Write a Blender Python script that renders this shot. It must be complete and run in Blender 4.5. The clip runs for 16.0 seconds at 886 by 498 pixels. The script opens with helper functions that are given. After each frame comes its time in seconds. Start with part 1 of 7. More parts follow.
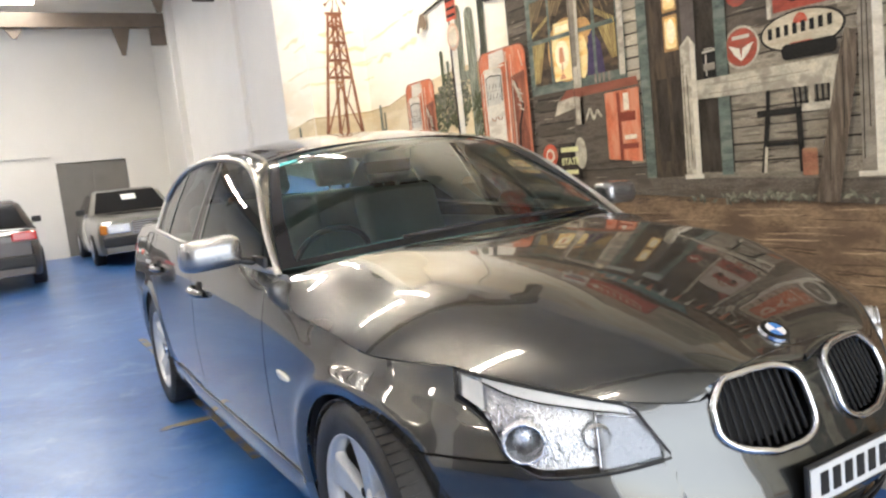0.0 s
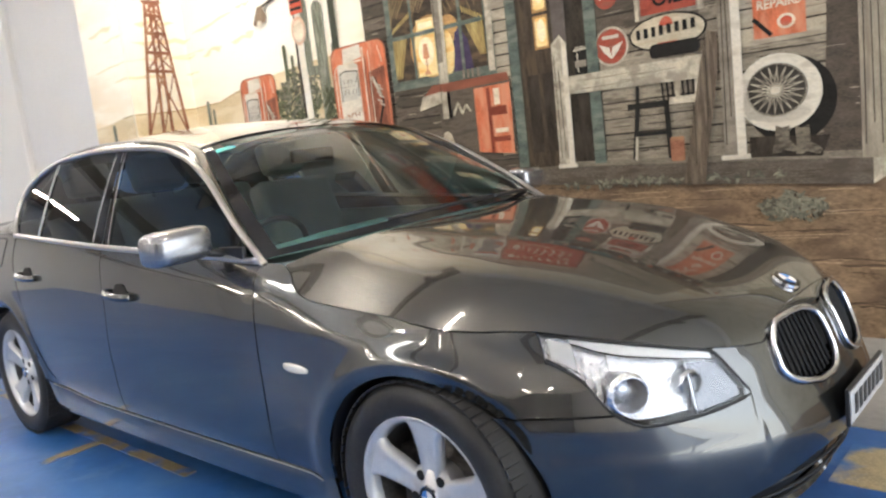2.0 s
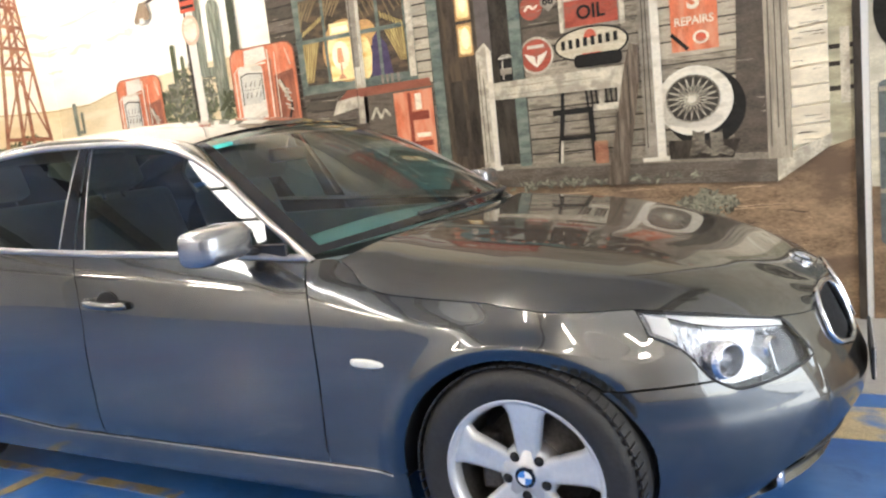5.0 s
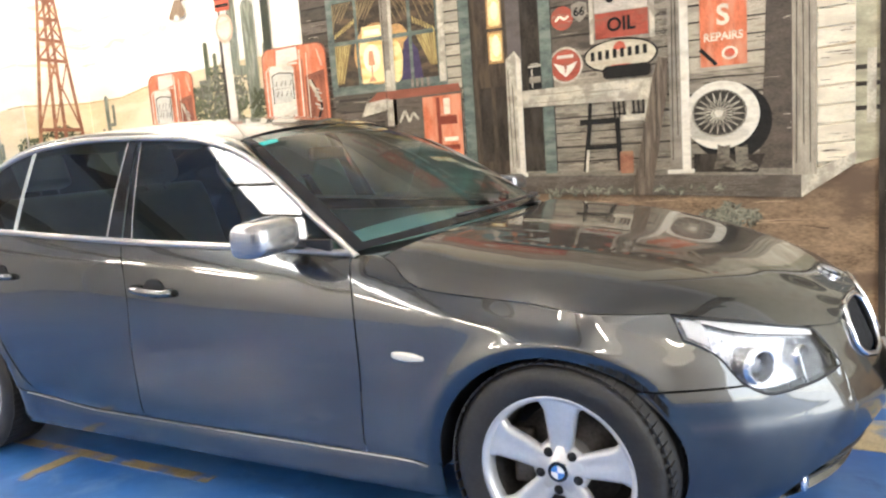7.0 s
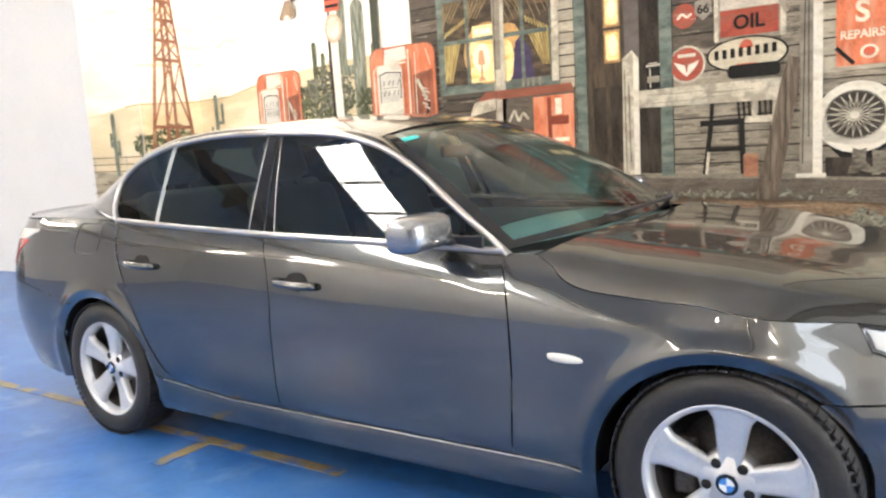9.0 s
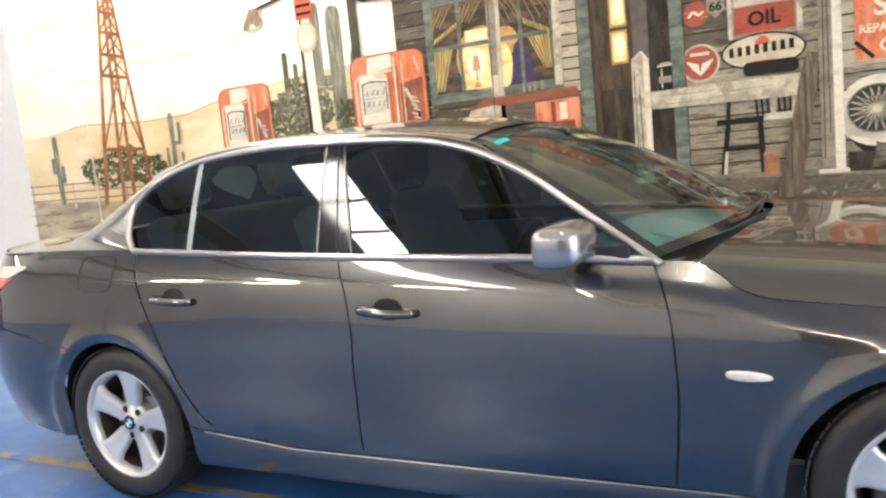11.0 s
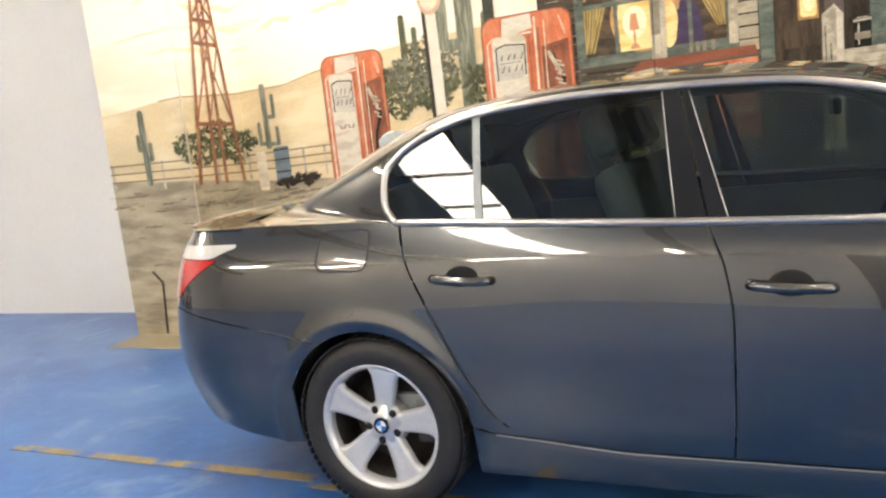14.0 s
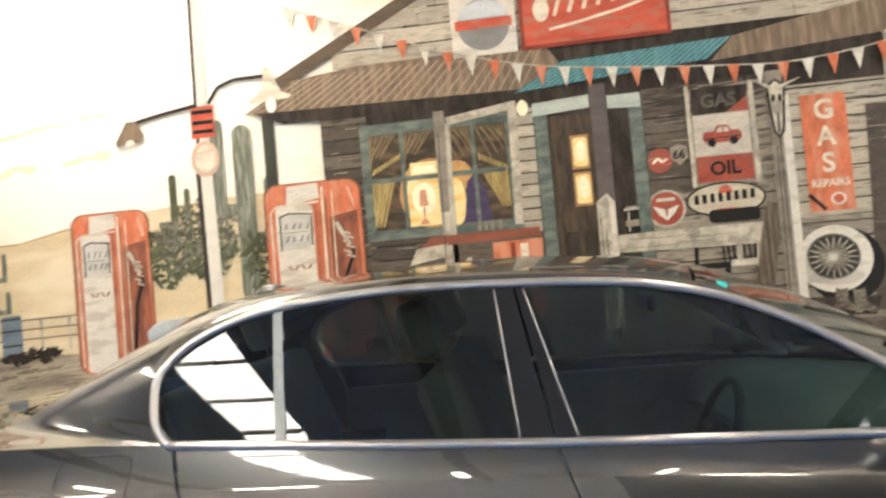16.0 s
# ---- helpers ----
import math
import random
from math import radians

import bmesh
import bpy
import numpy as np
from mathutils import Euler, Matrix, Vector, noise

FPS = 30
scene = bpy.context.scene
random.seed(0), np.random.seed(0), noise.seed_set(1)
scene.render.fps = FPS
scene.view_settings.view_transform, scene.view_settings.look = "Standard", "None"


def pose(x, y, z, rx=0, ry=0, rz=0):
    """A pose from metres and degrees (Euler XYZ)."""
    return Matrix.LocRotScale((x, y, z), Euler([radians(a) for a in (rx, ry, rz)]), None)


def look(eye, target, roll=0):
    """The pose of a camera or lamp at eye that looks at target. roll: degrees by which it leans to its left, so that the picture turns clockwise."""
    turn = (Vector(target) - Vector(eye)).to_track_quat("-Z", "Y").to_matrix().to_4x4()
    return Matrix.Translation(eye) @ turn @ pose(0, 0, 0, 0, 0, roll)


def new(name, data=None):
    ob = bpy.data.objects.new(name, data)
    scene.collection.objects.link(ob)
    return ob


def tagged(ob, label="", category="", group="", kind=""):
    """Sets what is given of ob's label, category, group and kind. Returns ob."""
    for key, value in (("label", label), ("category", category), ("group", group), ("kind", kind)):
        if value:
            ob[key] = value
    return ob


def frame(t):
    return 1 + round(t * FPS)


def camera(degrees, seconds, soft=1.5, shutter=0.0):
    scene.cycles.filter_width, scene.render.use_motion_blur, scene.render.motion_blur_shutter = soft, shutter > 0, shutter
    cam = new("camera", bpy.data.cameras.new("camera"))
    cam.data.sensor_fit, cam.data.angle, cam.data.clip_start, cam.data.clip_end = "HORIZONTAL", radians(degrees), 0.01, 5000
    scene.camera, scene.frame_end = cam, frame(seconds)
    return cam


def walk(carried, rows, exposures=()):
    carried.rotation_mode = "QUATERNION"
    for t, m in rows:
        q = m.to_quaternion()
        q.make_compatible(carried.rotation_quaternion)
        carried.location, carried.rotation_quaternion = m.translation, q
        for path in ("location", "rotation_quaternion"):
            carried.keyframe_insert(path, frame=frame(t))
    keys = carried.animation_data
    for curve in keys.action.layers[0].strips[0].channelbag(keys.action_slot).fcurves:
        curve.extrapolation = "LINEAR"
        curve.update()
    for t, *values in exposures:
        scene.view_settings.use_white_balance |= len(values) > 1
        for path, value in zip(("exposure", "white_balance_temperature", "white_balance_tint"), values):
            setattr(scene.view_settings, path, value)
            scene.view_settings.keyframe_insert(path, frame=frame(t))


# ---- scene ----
cam = camera(61.1, 16.0, soft=2.3, shutter=0.4)
PATH = [
    (0, (4.736, -1.613, 1.264), (3.018, -0.616, 1.034), -6.2),
    (0.5, (4.627, -1.74, 1.267), (3.011, -0.581, 1.048), -4.7),
    (1, (4.552, -1.938, 1.277), (3.171, -0.521, 0.982), -5.7),
    (1.5, (4.436, -2.095, 1.276), (3.004, -0.719, 1.037), -5.4),
    (2, (4.253, -2.2, 1.257), (2.92, -0.735, 0.977), -6.7),
    (2.5, (4.147, -2.345, 1.25), (2.924, -0.787, 0.974), -5.3),
    (3, (4.039, -2.505, 1.267), (2.968, -0.85, 0.926), -4.5),
    (3.5, (3.909, -2.566, 1.288), (2.837, -0.906, 0.976), -7.2),
    (3.7, (3.834, -2.556, 1.291), (2.801, -0.862, 1.036), -8.7),
    (5.8, (3.661, -2.768, 1.274), (2.769, -1.006, 0.956), -5.3),
    (6, (3.656, -2.79, 1.281), (2.765, -1.021, 1.001), -5.5),
    (6.5, (3.642, -2.803, 1.294), (2.69, -1.067, 1.016), -5.1),
    (7, (3.628, -2.786, 1.287), (2.668, -1.055, 1.001), -4.3),
    (7.5, (3.588, -2.819, 1.31), (2.51, -1.152, 1.069), -4.6),
    (8, (3.529, -2.845, 1.315), (2.288, -1.287, 1.137), -4.3),
    (8.5, (3.486, -2.871, 1.309), (2.259, -1.3, 1.15), -4.0),
    (8.7, (3.453, -2.878, 1.285), (2.275, -1.28, 1.044), -3.8),
    (10.8, (2.687, -2.961, 1.289), (1.792, -1.191, 1.032), -6.6),
    (11, (2.631, -2.962, 1.294), (1.723, -1.196, 1.053), -5.8),
    (11.5, (2.417, -2.916, 1.284), (1.455, -1.179, 1.047), -7.1),
    (12, (2.176, -2.879, 1.307), (1.162, -1.174, 1.05), -6.6),
    (12.5, (1.991, -2.934, 1.297), (1.028, -1.202, 1.032), -5.5),
    (13, (1.743, -3.059, 1.321), (0.842, -1.299, 1.025), -5.5),
    (13.5, (1.55, -3.048, 1.278), (0.647, -1.285, 1.001), -5.9),
    (14, (1.357, -3.074, 1.294), (0.512, -1.283, 1.016), -6.4),
    (14.5, (1.247, -3.085, 1.319), (0.579, -1.215, 1.083), -7.0),
    (15, (1.144, -3.072, 1.376), (0.666, -1.138, 1.203), -6.5),
    (15.5, (1.116, -2.878, 1.407), (0.722, -0.918, 1.384), -6.0),
    (16, (1.115, -2.723, 1.426), (0.892, -0.737, 1.495), -5.2),
]
walk(cam, [(t, look(eye, target, roll)) for t, eye, target, roll in PATH],
     exposures=[(0, 1.08, 6550, 10), (1, 0.95, 6450, 10), (3, 1.24, 6450, 10), (3.5, 1.28, 6450, 10), (6, 1.54, 6500, 10), (8.5, 1.6, 6500, 10), (11, 1.48, 6650, 10), (12.5, 1.47, 6900, 10),
                (14.5, 1.2, 7000, 10), (16, 1.14, 6750, 10)])

# ---- light: daylight through the roof sheets, tubes under the roof ----
scene.view_settings.exposure = 1.45
world = bpy.data.worlds.new("world")
scene.world = world
world.use_nodes = True
wn = world.node_tree.nodes
sky = wn.new("ShaderNodeTexSky")
sky.sky_type = "NISHITA"
sky.sun_disc = False
sky.sun_elevation, sky.sun_rotation = radians(50), radians(140)
wn["Background"].inputs["Strength"].default_value = 0.08
world.node_tree.links.new(sky.outputs[0], wn["Background"].inputs["Color"])


# ---- materials ----
def material(name, color, rough=0.5, metal=0.0, coat=0.0, vary=0.12, scale=6.0, fine=90.0, bump=0.0, stretch=(1, 1, 1),
             island=0.0, second=None, patch=3.0, emit=0.0, emit_color=None):
    """A Principled surface with colour variation at two scales and fine relief."""
    m = bpy.data.materials.new(name)
    m.use_nodes = True
    n, l = m.node_tree.nodes, m.node_tree.links
    b = n["Principled BSDF"]
    b.inputs["Roughness"].default_value, b.inputs["Metallic"].default_value = rough, metal
    b.inputs["Coat Weight"].default_value, b.inputs["Coat Roughness"].default_value = coat, 0.02
    co = n.new("ShaderNodeTexCoord")
    mp = n.new("ShaderNodeMapping")
    mp.inputs["Scale"].default_value = stretch
    l.new(co.outputs["Object"], mp.inputs["Vector"])
    big, small = n.new("ShaderNodeTexNoise"), n.new("ShaderNodeTexNoise")
    big.inputs["Scale"].default_value, small.inputs["Scale"].default_value = scale, fine
    big.inputs["Detail"].default_value, small.inputs["Detail"].default_value = 5, 3
    l.new(mp.outputs[0], big.inputs["Vector"])
    l.new(mp.outputs[0], small.inputs["Vector"])
    add = n.new("ShaderNodeMath")
    add.operation = "ADD"
    l.new(big.outputs["Fac"], add.inputs[0])
    l.new(small.outputs["Fac"], add.inputs[1])
    ramp = n.new("ShaderNodeMapRange")
    ramp.inputs["From Min"].default_value, ramp.inputs["From Max"].default_value = 0.7, 1.3
    ramp.inputs["To Min"].default_value, ramp.inputs["To Max"].default_value = 1 - vary, 1 + vary
    l.new(add.outputs[0], ramp.inputs["Value"])
    value = ramp.outputs[0]
    if island:
        geo = n.new("ShaderNodeNewGeometry")
        r2 = n.new("ShaderNodeMapRange")
        r2.inputs["To Min"].default_value, r2.inputs["To Max"].default_value = 1 - island, 1 + island
        l.new(geo.outputs["Random Per Island"], r2.inputs["Value"])
        mu = n.new("ShaderNodeMath")
        mu.operation = "MULTIPLY"
        l.new(value, mu.inputs[0])
        l.new(r2.outputs[0], mu.inputs[1])
        value = mu.outputs[0]
    mix = n.new("ShaderNodeVectorMath")
    mix.operation = "SCALE"
    mix.inputs[0].default_value = color
    l.new(value, mix.inputs["Scale"])
    out = mix.outputs[0]
    if second:
        pn = n.new("ShaderNodeTexNoise")
        pn.inputs["Scale"].default_value, pn.inputs["Detail"].default_value = patch, 6
        l.new(mp.outputs[0], pn.inputs["Vector"])
        pr = n.new("ShaderNodeMapRange")
        pr.inputs["From Min"].default_value, pr.inputs["From Max"].default_value = 0.48, 0.62
        l.new(pn.outputs["Fac"], pr.inputs["Value"])
        mc = n.new("ShaderNodeMix")
        mc.data_type = "RGBA"
        l.new(pr.outputs[0], mc.inputs["Factor"])
        l.new(out, mc.inputs["A"])
        mc.inputs["B"].default_value = (*second, 1)
        out = mc.outputs["Result"]
    l.new(out, b.inputs["Base Color"])
    if bump:
        bp = n.new("ShaderNodeBump")
        bp.inputs["Strength"].default_value, bp.inputs["Distance"].default_value = bump, 0.004
        l.new(add.outputs[0], bp.inputs["Height"])
        l.new(bp.outputs[0], b.inputs["Normal"])
    if emit:
        b.inputs["Emission Color"].default_value = (*(emit_color or color), 1)
        b.inputs["Emission Strength"].default_value = emit
    return m


def glass(name, tint, ior=1.5, gain=1.0):
    """Thin pane: tinted see-through with a mirror film by Fresnel."""
    m = bpy.data.materials.new(name)
    m.use_nodes = True
    n, l = m.node_tree.nodes, m.node_tree.links
    n.remove(n["Principled BSDF"])
    tr, gl, fr, mx = (n.new("ShaderNodeBsdfTransparent"), n.new("ShaderNodeBsdfGlossy"), n.new("ShaderNodeFresnel"),
                      n.new("ShaderNodeMixShader"))
    tr.inputs["Color"].default_value = (*tint, 1)
    gl.inputs["Roughness"].default_value = 0.01
    gl.inputs["Color"].default_value = (gain, gain, gain, 1)
    fr.inputs["IOR"].default_value = ior
    l.new(fr.outputs[0], mx.inputs[0])
    l.new(tr.outputs[0], mx.inputs[1])
    l.new(gl.outputs[0], mx.inputs[2])
    l.new(mx.outputs[0], n["Material Output"].inputs["Surface"])
    return m


PAINT = material("metallic_grey_paint", (0.072, 0.072, 0.068), 0.27, 0.92, 1.0, 0.05, 2.0, 900.0)
PAINT.node_tree.nodes["Principled BSDF"].inputs["Coat IOR"].default_value = 1.72
BLACK = material("black_plastic", (0.018, 0.018, 0.019), 0.45, vary=0.2, bump=0.1)
GLOSSBLACK = material("gloss_black_trim", (0.012, 0.012, 0.013), 0.08, vary=0.1)
RUBBER = material("tyre_rubber", (0.016, 0.0145, 0.013), 0.55, vary=0.3, scale=20, bump=0.25)
ALLOY = material("silver_alloy", (0.62, 0.61, 0.595), 0.36, 0.5, 0.5, 0.06)
DARKMETAL = material("brake_iron", (0.12, 0.11, 0.10), 0.5, 0.8, vary=0.35)
CHROME = material("chrome", (0.82, 0.82, 0.84), 0.07, 1.0, vary=0.03)
SATIN = material("satin_trim", (0.46, 0.44, 0.415), 0.28, 0.9, vary=0.05)
SILVER = material("silver_shell", (0.30, 0.30, 0.31), 0.25, 0.8, 1.0, vary=0.04)
WINDSCREEN = glass("windscreen_glass", (0.62, 0.95, 0.92), 1.75)
SHADEBAND = glass("teal_shade_band", (0.10, 0.50, 0.46), 1.8)
SIDEGLASS = glass("tinted_side_glass", (0.26, 0.31, 0.285), 1.62)
CLEAR = glass("clear_lens", (0.94, 0.95, 0.96), 1.45)
RED = material("red_lens", (0.62, 0.02, 0.015), 0.08, 0, 1.0, 0.1)
AMBER = material("amber_lens", (0.75, 0.24, 0.02), 0.12, 0, 1.0, 0.1)
WHITELENS = material("frosted_white_lens", (0.66, 0.64, 0.57), 0.15, 0, 1.0, 0.08, 40)
BLUEINK = material("badge_blue", (0.05, 0.20, 0.55), 0.15, 0, 1.0, 0.05)
WHITEINK = material("badge_white", (0.80, 0.80, 0.80), 0.2, 0, 1.0, 0.05)
# near-black that puts the shade of hollows into the colour; also on slats
RECESS = material("recess_shade_black", (0.006, 0.006, 0.007), 0.8)
REFLECTOR = material("bright_reflector", (0.88, 0.88, 0.90), 0.16, 0.95, vary=0.06, scale=45, fine=150, bump=0.9)
EYEBROW = material("white_light_guide", (0.90, 0.90, 0.89), 0.2, 0, 1.0, 0.04, 60)
SMOKE = material("smoked_chamber", (0.10, 0.10, 0.11), 0.10, 0.6, 1.0, 0.2, 25)
SOUTH = material("dull_white_wall", (0.80, 0.785, 0.76), 0.7, vary=0.1, scale=1.5)
DARKWALL = material("dark_grey_wall", (0.13, 0.13, 0.135), 0.7, vary=0.1, scale=1.5)
CABIN = material("grey_cabin_trim", (0.34, 0.37, 0.36), 0.75, vary=0.15, bump=0.15)
LEATHER = material("grey_leather", (0.38, 0.42, 0.42), 0.45, vary=0.15, bump=0.25)
LINING = material("pale_headlining", (0.62, 0.61, 0.57), 0.9, vary=0.05)
DASH = material("dash_top", (0.24, 0.28, 0.28), 0.6, vary=0.12, bump=0.15)
TEAL = material("teal_sticker", (0.02, 0.45, 0.42), 0.4)
PAPER = material("paper", (0.80, 0.80, 0.78), 0.7, vary=0.05)
WALLWHITE = material("white_painted_wall", (0.77, 0.745, 0.70), 0.55, vary=0.035, scale=1.2, fine=40, bump=0.12)
CEILING = material("grey_roof_sheet", (0.72, 0.69, 0.63), 0.6, vary=0.1, scale=2)
STEEL = material("brown_painted_steel", (0.13, 0.10, 0.075), 0.55, vary=0.2)
DOORGREY = material("grey_door_paint", (0.17, 0.16, 0.145), 0.5, vary=0.1, scale=3)


# ---- building helpers ----
def thing(name, label, category, at=(0, 0, 0), group="", kind=""):
    ob = new(name)
    ob.location = at
    ob.empty_display_size = 0.2
    return tagged(ob, label, category, group, kind)


def part(name, data, mat, parent=None, label=""):
    """Links a bmesh or mesh, made in world places, as one mesh object under its parent."""
    if isinstance(data, bmesh.types.BMesh):
        me = bpy.data.meshes.new(name)
        data.to_mesh(me)
        data.free()
    else:
        me = data
    if mat and not me.materials:
        me.materials.append(mat)
    ob = new(name, me)
    if parent is not None:
        ob.parent = parent
        off = parent.location.copy()
        up = parent.parent
        while up is not None:
            off += up.location
            up = up.parent
        me.transform(Matrix.Translation(-off))
    if label:
        tagged(ob, label)
    return ob


def box(bm, x0, x1, y0, y1, z0, z1, bevel=0.0, m=None):
    """Adds a bevelled block to bm."""
    mat = Matrix.Translation(((x0 + x1) / 2, (y0 + y1) / 2, (z0 + z1) / 2)) @ Matrix.Diagonal((x1 - x0, y1 - y0, z1 - z0, 1))
    if m is not None:
        mat = m @ mat
    g = bmesh.ops.create_cube(bm, size=1.0, matrix=mat)
    if bevel:
        vs = set(g["verts"])
        es = [e for e in bm.edges if e.verts[0] in vs and e.verts[1] in vs]
        bmesh.ops.bevel(bm, geom=es, offset=bevel, segments=2, affect="EDGES", profile=0.5)
    return bm


def block(name, dims, mat, parent=None, bevel=0.0, label="", m=None):
    return part(name, box(bmesh.new(), *dims, bevel=bevel, m=m), mat, parent, label)


def smooth(me, angle=None):
    for p in me.polygons:
        p.use_smooth = True
    return me


def turned(profile, axis_at, segments=48, cap=True):
    """A solid of revolution about the y axis through axis_at; profile rows are (radius, y)."""
    verts, faces = [], []
    k = len(profile)
    for i in range(segments):
        a = 2 * math.pi * i / segments
        for r, y in profile:
            verts.append((axis_at[0] + r * math.cos(a), axis_at[1] + y, axis_at[2] + r * math.sin(a)))
    for i in range(segments):
        j = (i + 1) % segments
        for q in range(k - 1):
            faces.append((i * k + q, j * k + q, j * k + q + 1, i * k + q + 1))
    me = bpy.data.meshes.new("turned")
    me.from_pydata(verts, [], faces)
    return smooth(me)


def tube(points, radius, closed=False, sides=8, flat=1.0):
    """A round bar along points."""
    pts = [Vector(p) for p in points]
    verts, faces = [], []
    n = len(pts)
    for i, p in enumerate(pts):
        a = pts[(i - 1) % n] if closed or i > 0 else p
        b = pts[(i + 1) % n] if closed or i < n - 1 else p
        d = (b - a).normalized()
        side_v = d.cross(Vector((0, 0, 1)))
        if side_v.length < 1e-3:
            side_v = d.cross(Vector((1, 0, 0)))
        side_v.normalize()
        up_v = side_v.cross(d)
        for k in range(sides):
            w = 2 * math.pi * k / sides
            verts.append(p + side_v * (radius * math.cos(w)) + up_v * (radius * flat * math.sin(w)))
    for i in range(n if closed else n - 1):
        for k in range(sides):
            j = (i + 1) % n
            faces.append((i * sides + k, i * sides + (k + 1) % sides, j * sides + (k + 1) % sides, j * sides + k))
    if not closed:
        faces += [tuple(range(sides))[::-1], tuple(range((n - 1) * sides, n * sides))]
    me = bpy.data.meshes.new("tube")
    me.from_pydata([tuple(v) for v in verts], [], faces)
    return smooth(me)


def curve(xs, ys):
    """A monotone cubic through the given places, as a function."""
    h = [b - a for a, b in zip(xs, xs[1:])]
    d = [(b - a) / k for a, b, k in zip(ys, ys[1:], h)]
    g = [d[0]] + [0 if p * q <= 0 else 2 * p * q / (p + q) for p, q in zip(d, d[1:])] + [d[-1]]

    def value(x):
        if x <= xs[0]:
            return ys[0]
        if x >= xs[-1]:
            return ys[-1]
        i = 0
        while x > xs[i + 1]:
            i += 1
        t = (x - xs[i]) / h[i]
        return ((2 * t ** 3 - 3 * t * t + 1) * ys[i] + (t ** 3 - 2 * t * t + t) * h[i] * g[i]
                + (3 * t * t - 2 * t ** 3) * ys[i + 1] + (t ** 3 - t * t) * h[i] * g[i + 1])

    return value


def lerp(a, b, t):
    return a + (b - a) * t


def sheet(grids, flange=0.012, inward=True):
    """A mesh of smooth sheets, each a grid of points (rows of rows), with their edges turned in."""
    verts, faces, hard = [], [], []
    for grid in grids:
        P = np.array(grid, float)
        n, m, _ = P.shape
        du, dv = np.gradient(P, axis=0), np.gradient(P, axis=1)
        N = np.cross(du, dv)
        N /= np.maximum(np.linalg.norm(N, axis=2, keepdims=True), 1e-9)
        if (N * (P - np.array([1.4, 0, 0.5]))).sum() < 0:
            N = -N
        flip = np.cross(du[n // 2, m // 2], dv[n // 2, m // 2]) @ N[n // 2, m // 2] < 0
        base = len(verts)
        verts += [tuple(p) for p in P.reshape(-1, 3)]
        for i in range(n - 1):
            for j in range(m - 1):
                q = (base + i * m + j, base + (i + 1) * m + j, base + (i + 1) * m + j + 1, base + i * m + j + 1)
                faces.append(q[::-1] if flip else q)
        if flange:
            ring = [(i, 0) for i in range(n)] + [(n - 1, j) for j in range(1, m)] + [(i, m - 1) for i in range(n - 2, -1, -1)] + \
                   [(0, j) for j in range(m - 2, 0, -1)]
            start = len(verts)
            for i, j in ring:
                verts.append(tuple(P[i, j]))
                verts.append(tuple(P[i, j] - N[i, j] * flange))
            k = len(ring)
            for a in range(k):
                b = (a + 1) % k
                q = (start + 2 * a, start + 2 * a + 1, start + 2 * b + 1, start + 2 * b)
                faces.append(q if flip else q[::-1])
    me = bpy.data.meshes.new("sheet")
    me.from_pydata(verts, [], faces)
    return smooth(me)


# ---- the hall ----
WALL_Y = 2.03
FLOOR_BLUE = material("blue_floor_paint", (0.022, 0.110, 0.345), 0.30, 0, 0.0, 0.2, 0.9, 14.0, second=(0.05, 0.155, 0.40), patch=1.1)
# scuffed pale streaks and bare sandy flecks in the floor paint
fn, fl = FLOOR_BLUE.node_tree.nodes, FLOOR_BLUE.node_tree.links
fb = fn["Principled BSDF"]
floor_out = fb.inputs["Base Color"].links[0].from_socket
floor_at = fn.new("ShaderNodeTexCoord").outputs["Object"]
for size, detail, warp, low, high, tone in ((0.55, 9, 1.2, 0.50, 0.80, (0.15, 0.27, 0.47)), (2.6, 10, 0.6, 0.57, 0.72, (0.19, 0.29, 0.45)),
                                            (1.7, 12, 0.4, 0.655, 0.70, (0.27, 0.25, 0.20)), (3.3, 8, 0.8, 0.62, 0.76, (0.012, 0.055, 0.20))):
    nz, ra, mx = fn.new("ShaderNodeTexNoise"), fn.new("ShaderNodeMapRange"), fn.new("ShaderNodeMix")
    nz.inputs["Scale"].default_value, nz.inputs["Detail"].default_value, nz.inputs["Distortion"].default_value = size, detail, warp
    nz.inputs["Roughness"].default_value = 0.68
    ra.inputs["From Min"].default_value, ra.inputs["From Max"].default_value, ra.inputs["To Max"].default_value = low, high, 0.8
    mx.data_type = "RGBA"
    mx.inputs[7].default_value = (*tone, 1)
    fl.new(floor_at, nz.inputs["Vector"])
    fl.new(nz.outputs["Fac"], ra.inputs["Value"])
    fl.new(ra.outputs[0], mx.inputs[0])
    fl.new(floor_out, mx.inputs[6])
    floor_out = mx.outputs[2]
fl.new(floor_out, fb.inputs["Base Color"])
LINE = material("worn_yellow_line", (0.26, 0.20, 0.10), 0.4, vary=0.35, scale=9, second=(0.045, 0.13, 0.36), patch=8.0)
SANDLINE = material("worn_sand_line", (0.46, 0.37, 0.22), 0.4, vary=0.3, scale=9, second=(0.07, 0.19, 0.44), patch=5.0)
STRIP = material("worn_concrete", (0.34, 0.33, 0.31), 0.4, vary=0.15, scale=2, fine=30)
SANDSTRIP = material("sand_painted_concrete", (0.25, 0.21, 0.14), 0.5, vary=0.15, scale=3)

